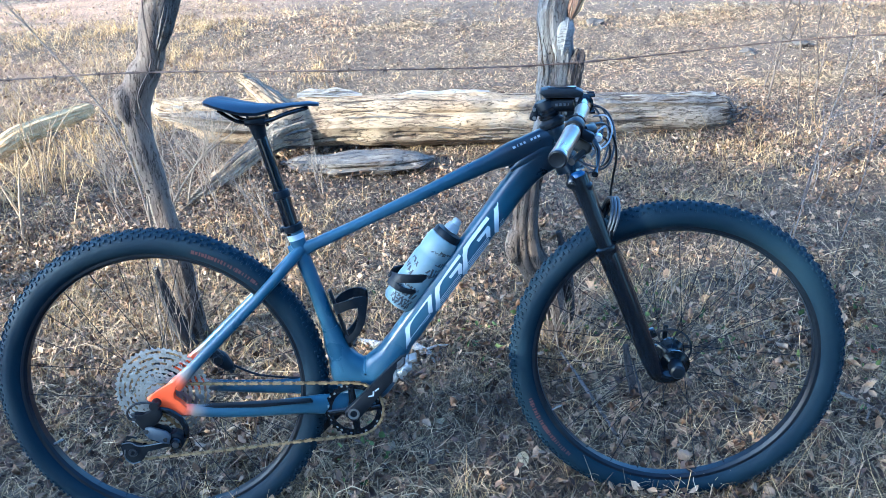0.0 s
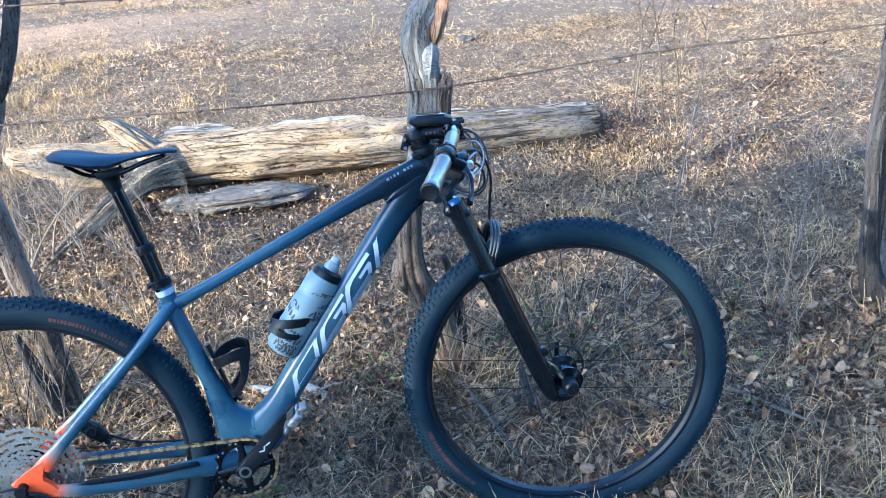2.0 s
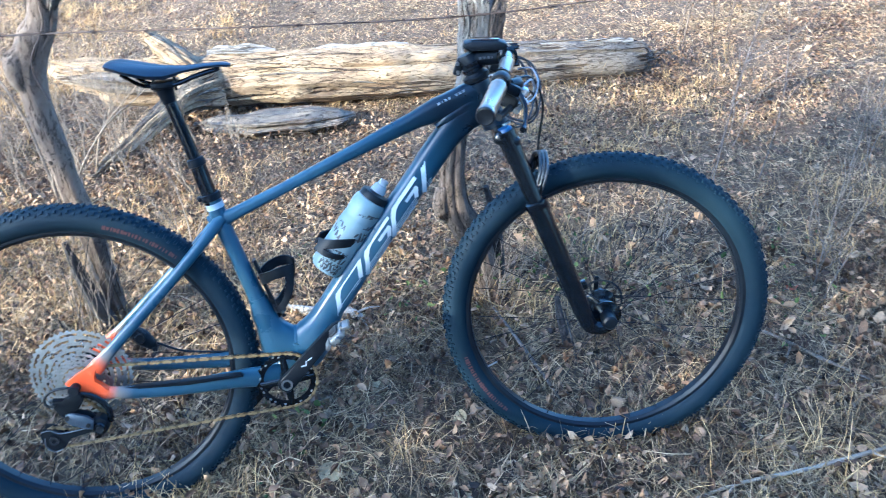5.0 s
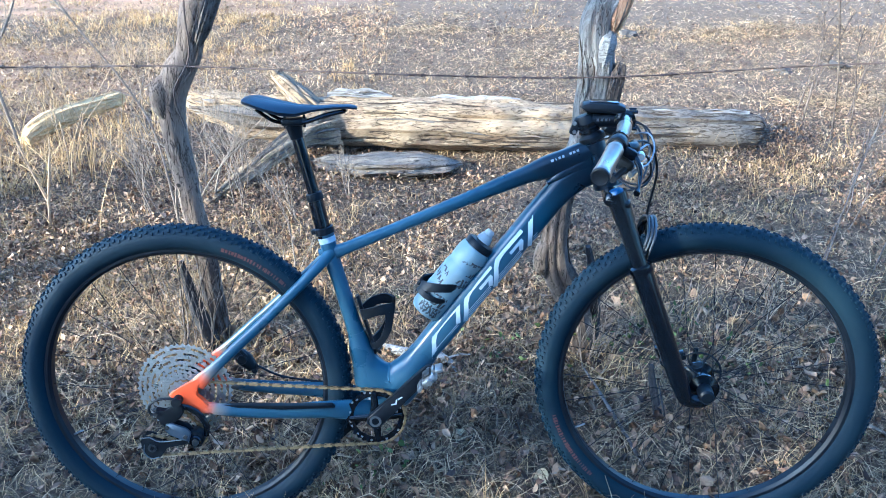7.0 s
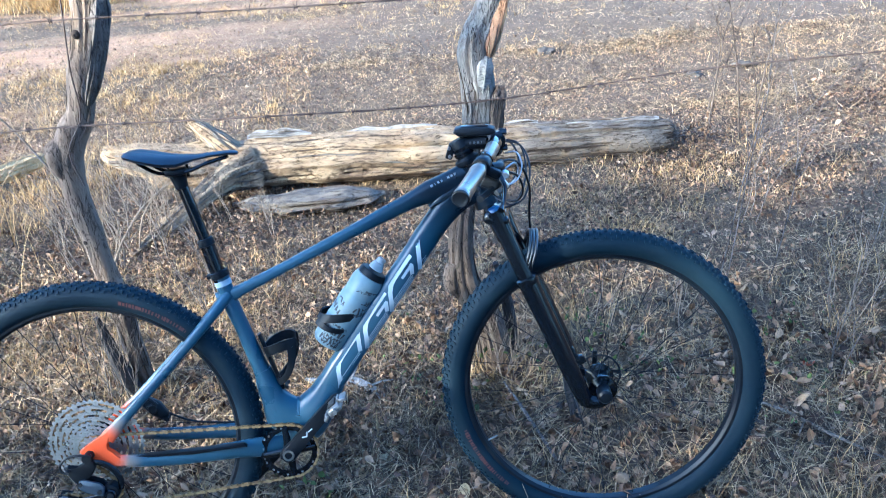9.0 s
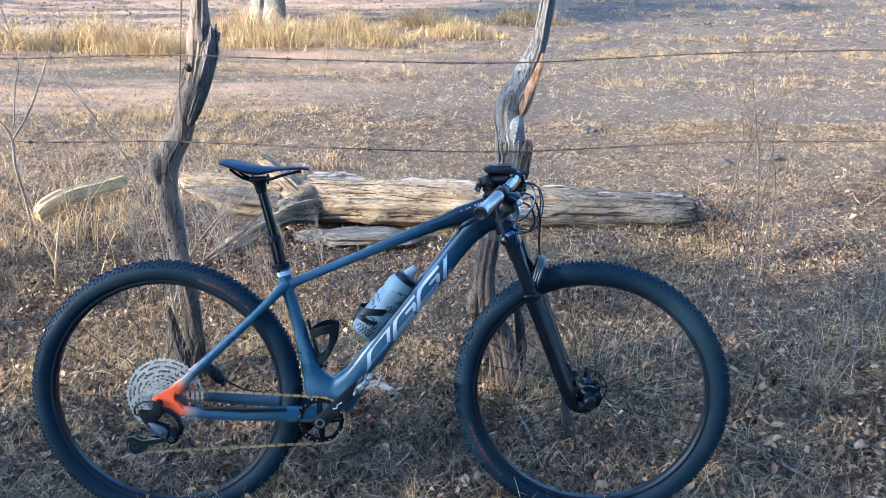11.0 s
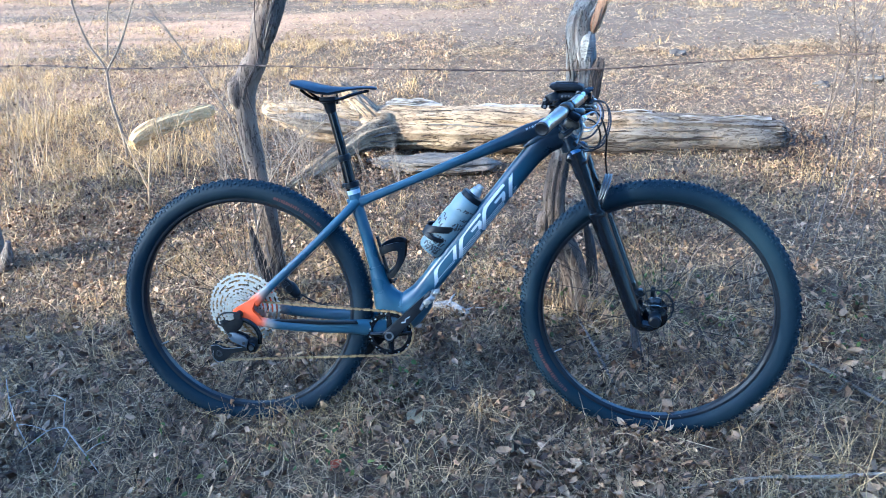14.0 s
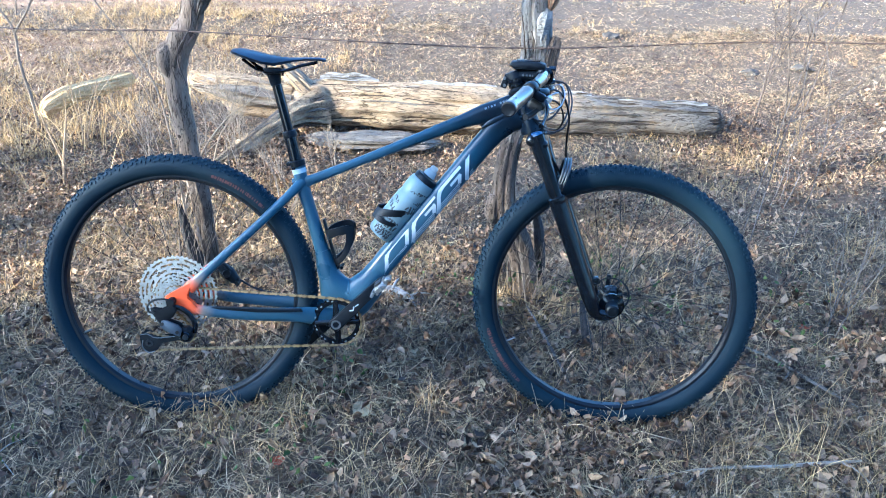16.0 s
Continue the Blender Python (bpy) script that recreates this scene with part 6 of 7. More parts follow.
def build_seat():
    bm = bmesh.new()
    stations = ((0.166, 0.026, 0.632, 0.004), (0.174, 0.054, 0.6365, 0.006), (0.190, 0.069, 0.637, 0.010), (0.215, 0.071, 0.632, 0.014), (0.245, 0.060, 0.625, 0.017), (0.275, 0.042, 0.6195, 0.016),
                (0.310, 0.028, 0.617, 0.007), (0.350, 0.022, 0.6185, 0.004), (0.380, 0.019, 0.619, 0.004), (0.393, 0.013, 0.6170, 0.004), (0.398, 0.005, 0.6145, 0.002))
    top, low = [], []
    n = 13
    for x, hw, z, d in stations:
        row, under = [], []
        for j in range(n):
            s = -1 + 2 * j / (n - 1)
            drop = d * abs(s) ** 3.2 + (0.004 * (1 - abs(s) * 3.2) if abs(s) < 0.31 and 0.18 < x < 0.37 else 0)
            row.append(bm.verts.new((x, hw * s, z - drop)))
            under.append(bm.verts.new((x + 0.004 * (0.28 - x), hw * s * 0.90, z - drop - (0.007 if x < 0.29 else 0.0042))))
        top.append(row)
        low.append(under)
    for a in range(len(stations) - 1):
        for j in range(n - 1):
            bm.faces.new((top[a][j], top[a][j + 1], top[a + 1][j + 1], top[a + 1][j]))
            bm.faces.new((low[a][j], low[a + 1][j], low[a + 1][j + 1], low[a][j + 1]))
        for j in (0, n - 1):
            bm.faces.new((top[a][j], top[a + 1][j], low[a + 1][j], low[a][j]))
    for a in (0, -1):
        for j in range(n - 1):
            bm.faces.new((top[a][j], top[a][j + 1], low[a][j + 1], low[a][j]))
    bmesh.ops.subdivide_edges(bm, edges=bm.edges, cuts=1, use_grid_fill=True, smooth=0.6)
    saddle = part("saddle", bm, SADDLE, BIKE, "short dark blue-black saddle")
    for s in (-1, 1):
        bm = tube(bmesh.new(), spline([(0.196, s * 0.030, 0.612), (0.222, s * 0.024, 0.592), (0.245, s * 0.022, 0.5845), (0.292, s * 0.022, 0.5845), (0.330, s * 0.018, 0.596), (0.374, s * 0.010, 0.606)], 5), 0.0038, 8)
        part("rail", bm, GLOSS, saddle)
    post = tube(bmesh.new(), spline(flat((0.332, 0.300), (0.318, 0.352), (0.303, 0.424)), 4), 0.0160, 18)
    post_ob = part("seat_post", post, GLOSS, BIKE, "black telescopic seat post")
    bm = lathe(bmesh.new(), [(0.0135, -0.004), (0.0178, -0.002), (0.0182, 0.006), (0.0170, 0.013), (0.0135, 0.015)], along((0.3035, 0, 0.421), (0.300, 0, 0.435)), 24)
    part("collar", bm, BLACK, post_ob)
    bm = tube(bmesh.new(), flat((0.304, 0.420), (0.271, 0.556)), 0.0125, 18)
    part("upper_post", bm, GLOSS, post_ob)
    bm = bmesh.new()
    tube(bm, spline([(0.2715, 0, 0.548), (0.268, 0, 0.566), (0.266, 0, 0.578)], 3), widths([0.0135, 0.016, 0.019], 3), 16)
    box(bm, pose(0.267, 0, 0.5845, 0, -2, 0), 0.046, 0.052, 0.014, 0.004)
    for x in (0.248, 0.288):
        tube(bm, [(x, 0, 0.572), (x, 0, 0.598)], 0.003, 8)
    part("saddle_clamp", bm, BLACK, post_ob)
    bm = lathe(bmesh.new(), [(0.0172, -0.002), (0.0205, 0.0), (0.0205, 0.013), (0.0172, 0.015)], along((0.3215, 0, 0.346), (0.3175, 0, 0.362)), 24)
    box(bm, pose(0.300, 0, 0.350, 0, -14, 0), 0.016, 0.016, 0.011, 0.003)
    part("seat_clamp", bm, BLACK, BIKE)
    bm = lathe(bmesh.new(), [(0.0168, 0.0), (0.0183, 0.0), (0.0183, 0.012), (0.0168, 0.012)], along((0.3262, 0, 0.327), (0.3215, 0, 0.345)), 24)
    part("white_band", bm, WHITE, FRAME, "white band below the seat clamp")


build_seat()


def build_fork():
    d = Vector((0.36, 0, -0.933))
    base = Vector((0.942, 0, 0.43))
    bm = bmesh.new()
    box(bm, pose(0.938, 0, 0.432, 0, 21, 0), 0.056, 0.175, 0.030, 0.012, 3)
    for s in (-1, 1):
        p = base + Vector((0, s * 0.068, 0))
        tube(bm, [p - d * 0.022, p + d * 0.045], [0.0225, 0.0205], 18)
    crown = part("fork_crown", steer(bm), GLOSS, BIKE, "black suspension fork crown")
    for s in (-1, 1):
        p = base + Vector((0, s * 0.068, 0))
        bm = lathe(bmesh.new(), [(0, 0.006), (0.012, 0.006), (0.016, 0.002), (0.017, -0.002)], along(p - d * 0.022, p - d * 0.05), 18)
        part("blue_dial", steer(bm), BLUE, crown, "dark blue fork dial")
    for s in (-1, 1):
        p = base + Vector((0, s * 0.068, 0))
        part("stanchion", steer(tube(bmesh.new(), [p, p + d * 0.19], 0.0180, 20)), GLOSS, crown)
        low = [p + d * 0.152, p + d * 0.25, p + d * 0.36, p + d * 0.42, p + d * 0.455, p + d * 0.474, p + d * 0.480]
        bm = tube(bmesh.new(), spline(low, 6), widths([0.0225, 0.0212, 0.0208, 0.0205, 0.0180, 0.0145, 0.008], 6), 20)
        tube(bm, spline([p + d * 0.440, Vector((1.116, s * 0.066, -0.010)), Vector((1.142, s * 0.065, -0.016)), Vector((1.166, s * 0.063, -0.010))], 4), widths([(0.016, 0.012), (0.017, 0.012), (0.015, 0.012), (0.010, 0.010)], 4), 14, SIDE)
        lathe(bm, [(0.0185, -0.004), (0.0245, -0.002), (0.0250, 0.010), (0.0235, 0.014), (0.0185, 0.015)], along(p + d * 0.146, p + d * 0.2), 24)
        leg = part("fork_leg", steer(bm), GLOSS, crown, "black lower fork leg")
        bm = lathe(bmesh.new(), [(0, s * 0.079), (0.012, s * 0.079), (0.0165, s * 0.075), (0.0165, s * 0.040), (0.012, s * 0.036)], Matrix.Translation((1.1565, 0, 0)) @ pose(0, 0, 0, -90, 0, 0), 22)
        part("axle_cap", steer(bm), BLACK, leg)
    pts = [(0.986, -0.068, 0.300), (0.998, -0.068, 0.332), (1.006, -0.055, 0.358), (1.010, 0, 0.374), (1.006, 0.055, 0.358), (0.998, 0.068, 0.332), (0.986, 0.068, 0.300)]
    bm = tube(bmesh.new(), spline([(x + 0.008, y, z) for x, y, z in pts], 6), widths([(0.010, 0.010), (0.0080, 0.008), (0.0075, 0.007), (0.0080, 0.008), (0.0075, 0.007), (0.0080, 0.008), (0.010, 0.010)], 6), 14)
    arch = part("fork_arch", steer(bm), GLOSS, crown, "ribbed dark brace over the tyre")
    for dx in (0.001, 0.008, 0.015):
        part("rib", steer(tube(bmesh.new(), spline([(x + dx, y * 1.06, z + 0.006) for x, y, z in pts], 6), widths([0.0022, 0.0032, 0.0034, 0.0034, 0.0034, 0.0032, 0.0022], 6), 8)), ARCH, arch, "pale worn rib")
    bm = bmesh.new()
    box(bm, pose(1.085, 0.062, 0.045, 0, -25, 0), 0.050, 0.030, 0.042, 0.008)
    box(bm, pose(1.098, 0.050, 0.030, 0, -25, 0), 0.060, 0.020, 0.022, 0.005)
    tube(bm, [(1.075, 0.062, 0.062), (1.068, 0.060, 0.085)], 0.006, 8)
    part("front_caliper", steer(bm), GLOSS, crown, "black disc brake caliper")
    bm = bmesh.new()
    box(bm, pose(1.150, 0.065, 0.034, 0, 4, 0), 0.012, 0.008, 0.036, 0.003)
    part("axle_lever", steer(bm), BLACK, crown)


build_fork()


def build_cockpit():
    up = STEER_AXIS
    foot = Vector((0.886, 0, 0.544))
    bm = bmesh.new()
    lathe(bm, [(0.027, 0), (0.0285, 0.003), (0.0275, 0.010), (0.021, 0.014), (0.020, 0.016)], along(foot, foot + up), 26)
    part("headset", steer(bm), BLACK, BIKE)
    bm = bmesh.new()
    lathe(bm, [(0.0175, 0.014), (0.0200, 0.016), (0.0205, 0.052), (0.018, 0.056), (0.010, 0.057), (0, 0.057)], along(foot, foot + up), 24)
    tube(bm, spline([(0.874, 0, 0.584), (0.900, 0, 0.588), (0.940, 0, 0.589)], 4), widths([(0.0185, 0.0175), (0.0165, 0.0160), (0.0185, 0.019)], 4), 18, SIDE)
    box(bm, pose(0.849, 0, 0.572, 0, 21, 0), 0.016, 0.020, 0.036, 0.004)
    stem = part("stem", steer(bm), BLACK, BIKE, "short black stem")
    for h in (0.018, 0.030):
        part("spacer", steer(lathe(bmesh.new(), [(0.0195, h), (0.0222, h + 0.001), (0.0222, h + 0.008), (0.0195, h + 0.009)], along(foot, foot + up), 28)), GLOSS, stem)
    for z in (0.562, 0.580):
        part("clamp_bolt", steer(tube(bmesh.new(), [(0.847, -0.012, z), (0.847, -0.017, z)], 0.0040, 10)), SPINDLE, stem)
    bm = bmesh.new()
    for k in range(4):
        box(bm, pose(0.893 + 0.0085 * k, -0.0165, 0.5885 + 0.0002 * k, 0, 2, 0), 0.0048, 0.0012, 0.0052, 0)
    part("small_print", steer(bm), FAINT, stem)
    bm = bmesh.new()
    lathe(bm, [(0.016, -0.024), (0.0215, -0.022), (0.0225, 0), (0.0215, 0.022), (0.016, 0.024)], pose(0.947, 0, 0.589, 90, 0, 0), 24)
    for y in (-0.016, 0.016):
        for z in (0.572, 0.606):
            tube(bm, [(0.955, y, z), (0.972, y, z)], 0.004, 8)
    part("face_plate", steer(bm), GLOSS, stem)
    half = [(0.947, 0, 0.589), (0.945, 0.05, 0.589), (0.935, 0.13, 0.584), (0.918, 0.22, 0.574), (0.884, 0.358, 0.551)]
    for s in (-1, 1):
        path = spline([(x, s * y, z) for x, y, z in half], 6)
        fat = widths([0.0159, 0.0155, 0.0130, 0.0112, 0.0111], 6)
        bar = part("handlebar", steer(tube(bmesh.new(), path[:11], fat[:11], 20)), GLOSS, stem, "glossy black bar centre")
        part("bar_sleeve", steer(tube(bmesh.new(), path[9:], [r + 0.0004 for r in fat[9:]], 20)), GRIP, bar, "bright metallic bar end")
        a, b = Vector((0.9135, s * 0.240, 0.572)), Vector((0.8835, s * 0.360, 0.5507))
        g = lathe(bmesh.new(), [(0.012, 0), (0.0160, 0.001), (0.0164, 0.010), (0.0152, 0.013), (0.0155, 0.108), (0.0164, 0.112), (0.0166, 0.122), (0.0160, 0.1245)], along(a, b), 24)
        part("grip", steer(g), GRIP, bar, "worn silvery grip")
        e = lathe(bmesh.new(), [(0.0158, 0.1220), (0.0166, 0.1260), (0.0160, 0.1290), (0.0135, 0.1300), (0.0125, 0.1292), (0.0, 0.1290)], along(a, b), 24)
        part("end_plug", steer(e), PLASTIC, bar, "dark end plug")
        bm = bmesh.new()
        c = Vector((0.921, s * 0.205, 0.575))
        lathe(bm, [(0.0112, -0.013), (0.0178, -0.011), (0.0190, -0.004), (0.0190, 0.006), (0.0175, 0.012), (0.0112, 0.013)], along(c, c + Vector((-0.03, s * 0.13, -0.018))), 20)
        tube(bm, spline([c + Vector((0.014, 0, -0.006)), c + Vector((0.030, s * -0.020, -0.010)), c + Vector((0.034, s * -0.055, -0.008))], 4), widths([0.011, 0.0125, 0.008], 4), 14)
        box(bm, Matrix.Translation(c + Vector((0.020, s * 0.002, -0.014))) @ pose(0, 0, 0, 0, 30, 0), 0.030, 0.026, 0.020, 0.006)
        lever = part("brake_lever", steer(bm), BLACK, bar, "black hydraulic brake lever")
        blade = tube(bmesh.new(), spline([c + Vector((0.030, s * 0.002, -0.018)), c + Vector((0.040, s * 0.030, -0.040)), c + Vector((0.036, s * 0.065, -0.060)), c + Vector((0.030, s * 0.090, -0.068))], 5), widths([(0.006, 0.005), (0.0045, 0.006), (0.004, 0.006), (0.006, 0.006)], 5), 10)
        part("blade", steer(blade), GLOSS, lever)
        bm = bmesh.new()
        box(bm, Matrix.Translation(c + Vector((0.014, s * -0.022, -0.038))) @ pose(0, 0, 0, 0, 25, 10 * s), 0.040, 0.034, 0.026, 0.008, 3)
        tube(bm, spline([c + Vector((0.018, s * -0.010, -0.046)), c + Vector((0.000, s * 0.014, -0.056)), c + Vector((-0.008, s * 0.030, -0.058))], 4), widths([0.006, 0.006, 0.007], 4), 10)
        part("shifter", steer(bm), PLASTIC, bar)
        bm = bmesh.new()
        lathe(bm, [(0, 0.012), (0.006, 0.012), (0.008, 0.008), (0.008, -0.004)], Matrix.Translation(c + Vector((0.042, s * -0.004, -0.020))) @ pose(0, 0, 0, 90, 40, 0), 14)
        box(bm, Matrix.Translation(c + Vector((0.040, s * 0.008, -0.034))) @ pose(0, 0, 0, 0, 55, 0), 0.022, 0.012, 0.009, 0.003)
        part("lever_pivot", steer(bm), ALLOY, lever, "bright lever pivot")
        for dx, dy, dz, r in ((0.012, -0.030, -0.022, 0.0042), (0.026, -0.040, -0.026, 0.0036), (0.030, 0.012, -0.048, 0.0044), (0.006, -0.014, -0.060, 0.0040)):
            q = c + Vector((dx, s * dy, dz))
            part("barrel_adjuster", steer(lathe(bmesh.new(), [(0, 0.010), (r * 0.7, 0.010), (r, 0.007), (r, -0.004), (r * 1.3, -0.005), (r * 1.3, -0.011), (0, -0.011)], along(q, q + Vector((0.4, -s * 0.5, 0.2))), 12)), SPINDLE, lever, "worn knurled adjuster")
        part("clamp_band", steer(lathe(bmesh.new(), [(0.0125, -0.006), (0.0160, -0.005), (0.0160, 0.005), (0.0125, 0.006)], along(Vector((0.9265, s * 0.172, 0.579)), Vector((0.9165, s * 0.225, 0.5735))), 22)), GLOSS, bar)
    bm = bmesh.new()
    slab(bm, [(0.858, 0.613), (0.862, 0.621), (0.880, 0.6245), (0.930, 0.6225), (0.947, 0.616), (0.950, 0.608), (0.944, 0.602), (0.870, 0.604)], -0.026, 0.026, 0.006)
    comp = part("bike_computer", steer(bm), PLASTIC, stem, "dark bike computer on its mount")
    bm = bmesh.new()
    box(bm, pose(0.904, 0, 0.6245, 0, 1.5, 0), 0.058, 0.040, 0.0016, 0.0006)
    part("screen", steer(bm), GLOSS, comp, "dark glossy screen")
    bm = bmesh.new()
    box(bm, pose(0.930, 0.006, 0.600, 0, 30, 0), 0.040, 0.020, 0.007, 0.002)
    part("mount", steer(bm), BLACK, comp)
    hoses = (("brake_hose", HOSE, [(0.940, -0.165, 0.566), (0.975, -0.13, 0.568), (0.998, -0.10, 0.545), (1.012, -0.07, 0.495), (1.010, -0.03, 0.435), (1.012, 0.030, 0.380), (1.022, 0.082, 0.300), (1.048, 0.088, 0.180), (1.062, 0.078, 0.110), (1.070, 0.062, 0.075)], 0.0026),
             ("gear_cable", SILVER_MARK, [(0.940, -0.190, 0.545), (0.968, -0.160, 0.560), (0.985, -0.125, 0.560), (0.990, -0.105, 0.535), (0.975, -0.09, 0.512), (0.955, -0.07, 0.505)], 0.0019),
             ("brake_hose", HOSE, [(0.950, 0.165, 0.566), (0.985, 0.12, 0.555), (0.995, 0.06, 0.520), (0.970, 0.0, 0.485), (0.935, -0.030, 0.480), (0.905, -0.028, 0.500)], 0.0026),
             ("gear_cable", SILVER_MARK, [(0.945, -0.200, 0.535), (0.975, -0.168, 0.528), (0.992, -0.130, 0.535), (0.998, -0.108, 0.556), (0.988, -0.085, 0.575), (0.965, -0.060, 0.570)], 0.0016),
             ("brake_hose", HOSE, [(0.945, -0.160, 0.556), (0.985, -0.120, 0.535), (0.998, -0.085, 0.495), (0.985, -0.040, 0.462), (0.955, -0.020, 0.462), (0.925, -0.022, 0.482)], 0.0024),
             ("brake_hose", HOSE, [(0.952, 0.150, 0.560), (1.000, 0.085, 0.560), (1.018, 0.030, 0.520), (1.004, -0.030, 0.470), (0.972, -0.052, 0.456), (0.940, -0.035, 0.470)], 0.0022),
             ("lockout_cable", HOSE, [(0.952, 0.19, 0.56), (1.000, 0.12, 0.555), (1.010, 0.06, 0.50), (0.985, -0.02, 0.455), (0.955, -0.060, 0.452)], 0.0022))
    for name, mat, pts, r in hoses:
        part(name, steer(tube(bmesh.new(), spline(pts, 7), r, 8)), mat, stem)


build_cockpit()


# drive train
RING_AT, RING_R = Vector((0.424, 0, -0.063)), 0.0647
COG_R = 14 * 0.0127 / (2 * math.pi)
GUIDE, TENSION, PULLEY_R = Vector((0.022, 0, -0.104)), Vector((-0.073, 0, -0.128)), 0.0243


def tangent(c0, r0, s0, c1, r1, s1):
    """The straight run from circle 0 to circle 1; s: 1 if it goes round to the left, -1 to the right."""
    dx, dz = c1.x - c0.x, c1.z - c0.z
    dist, base = math.hypot(dx, dz), math.atan2(dz, dx)
    off = math.asin((r0 * s0 - r1 * s1) / dist)
    a = base + off
    nrm = Vector((math.sin(a), 0, -math.cos(a)))
    return c0 + nrm * r0 * s0, c1 + nrm * r1 * s1


def chain_path():
    wheels = [(RING_AT, RING_R, 1), (Vector((0, 0, 0)), COG_R, 1), (GUIDE, PULLEY_R, -1), (TENSION, PULLEY_R, 1)]
    runs = [tangent(*wheels[k], *wheels[(k + 1) % 4]) for k in range(4)]
    pts = []
    for k in range(4):
        pts += [runs[k][0].lerp(runs[k][1], j / 30) for j in range(31)]
        c, r, s = wheels[(k + 1) % 4]
        p, q = runs[k][1] - c, runs[(k + 1) % 4][0] - c
        a, b = math.atan2(p.z, p.x), math.atan2(q.z, q.x)
        while s > 0 and b < a:
            b += 2 * math.pi
        while s < 0 and b > a:
            b -= 2 * math.pi
        pts += [c + Vector((math.cos(a + (b - a) * j / 24), 0, math.sin(a + (b - a) * j / 24))) * r for j in range(1, 24)]
    return pts


def build_chain():
    pts = chain_path()
    for p in pts:
        p.y = -0.0510 + 0.004 * min(1, max(0, p.x / 0.42))
    gaps = [(q - p).length for p, q in zip(pts, pts[1:] + pts[:1])]
    total = sum(gaps)
    count = 2 * round(total / 0.0127 / 2)
    spots_, at, k, done = [], 0.0, 0, 0.0
    for j in range(count):
        want = total * j / count
        while done + gaps[k] < want:
            done += gaps[k]
            k += 1
        spots_.append(pts[k].lerp(pts[(k + 1) % len(pts)], (want - done) / max(gaps[k], 1e-9)))
    pose_of = []
    for p, q in zip(spots_, spots_[1:] + spots_[:1]):
        d = (q - p).normalized()
        m = Matrix((( d.x, 0, -d.z), (0, 1, 0), (d.z, 0, d.x))).to_4x4()
        pose_of.append(Matrix.Translation((p + q) / 2) @ m)

    def plates(bm, m, y, tall):
        out = [(-0.00635 + tall * math.cos(a), tall * math.sin(a)) for a in np.linspace(math.pi / 2, 3 * math.pi / 2, 5)] + [(0, -tall * 0.66)]
        out += [(0.00635 + tall * math.cos(a), tall * math.sin(a)) for a in np.linspace(-math.pi / 2, math.pi / 2, 5)] + [(0, tall * 0.66)]
        for s in (-1, 1):
            slab(bm, out, s * y - 0.0005, s * y + 0.0005, 0, m)

    bm = bmesh.new()
    for m in pose_of[::2]:
        plates(bm, m, 0.0017, 0.0029)
        for x in (-0.00635, 0.00635):
            tube(bm, [m @ Vector((x, -0.0028, 0)), m @ Vector((x, 0.0028, 0))], 0.0030, 7)
    chain = part("chain", bm, CHAIN_DARK, BIKE, "gold bicycle chain", smooth=False)
    bm = bmesh.new()
    plates(bm, Matrix(), 0.0031, 0.0033)
    first = part("link", bm, GOLD, chain, smooth=False)
    for j, m in enumerate(pose_of[1::2]):
        if j == 0:
            first.matrix_basis = m
        else:
            share(first, m, chain)


build_chain()


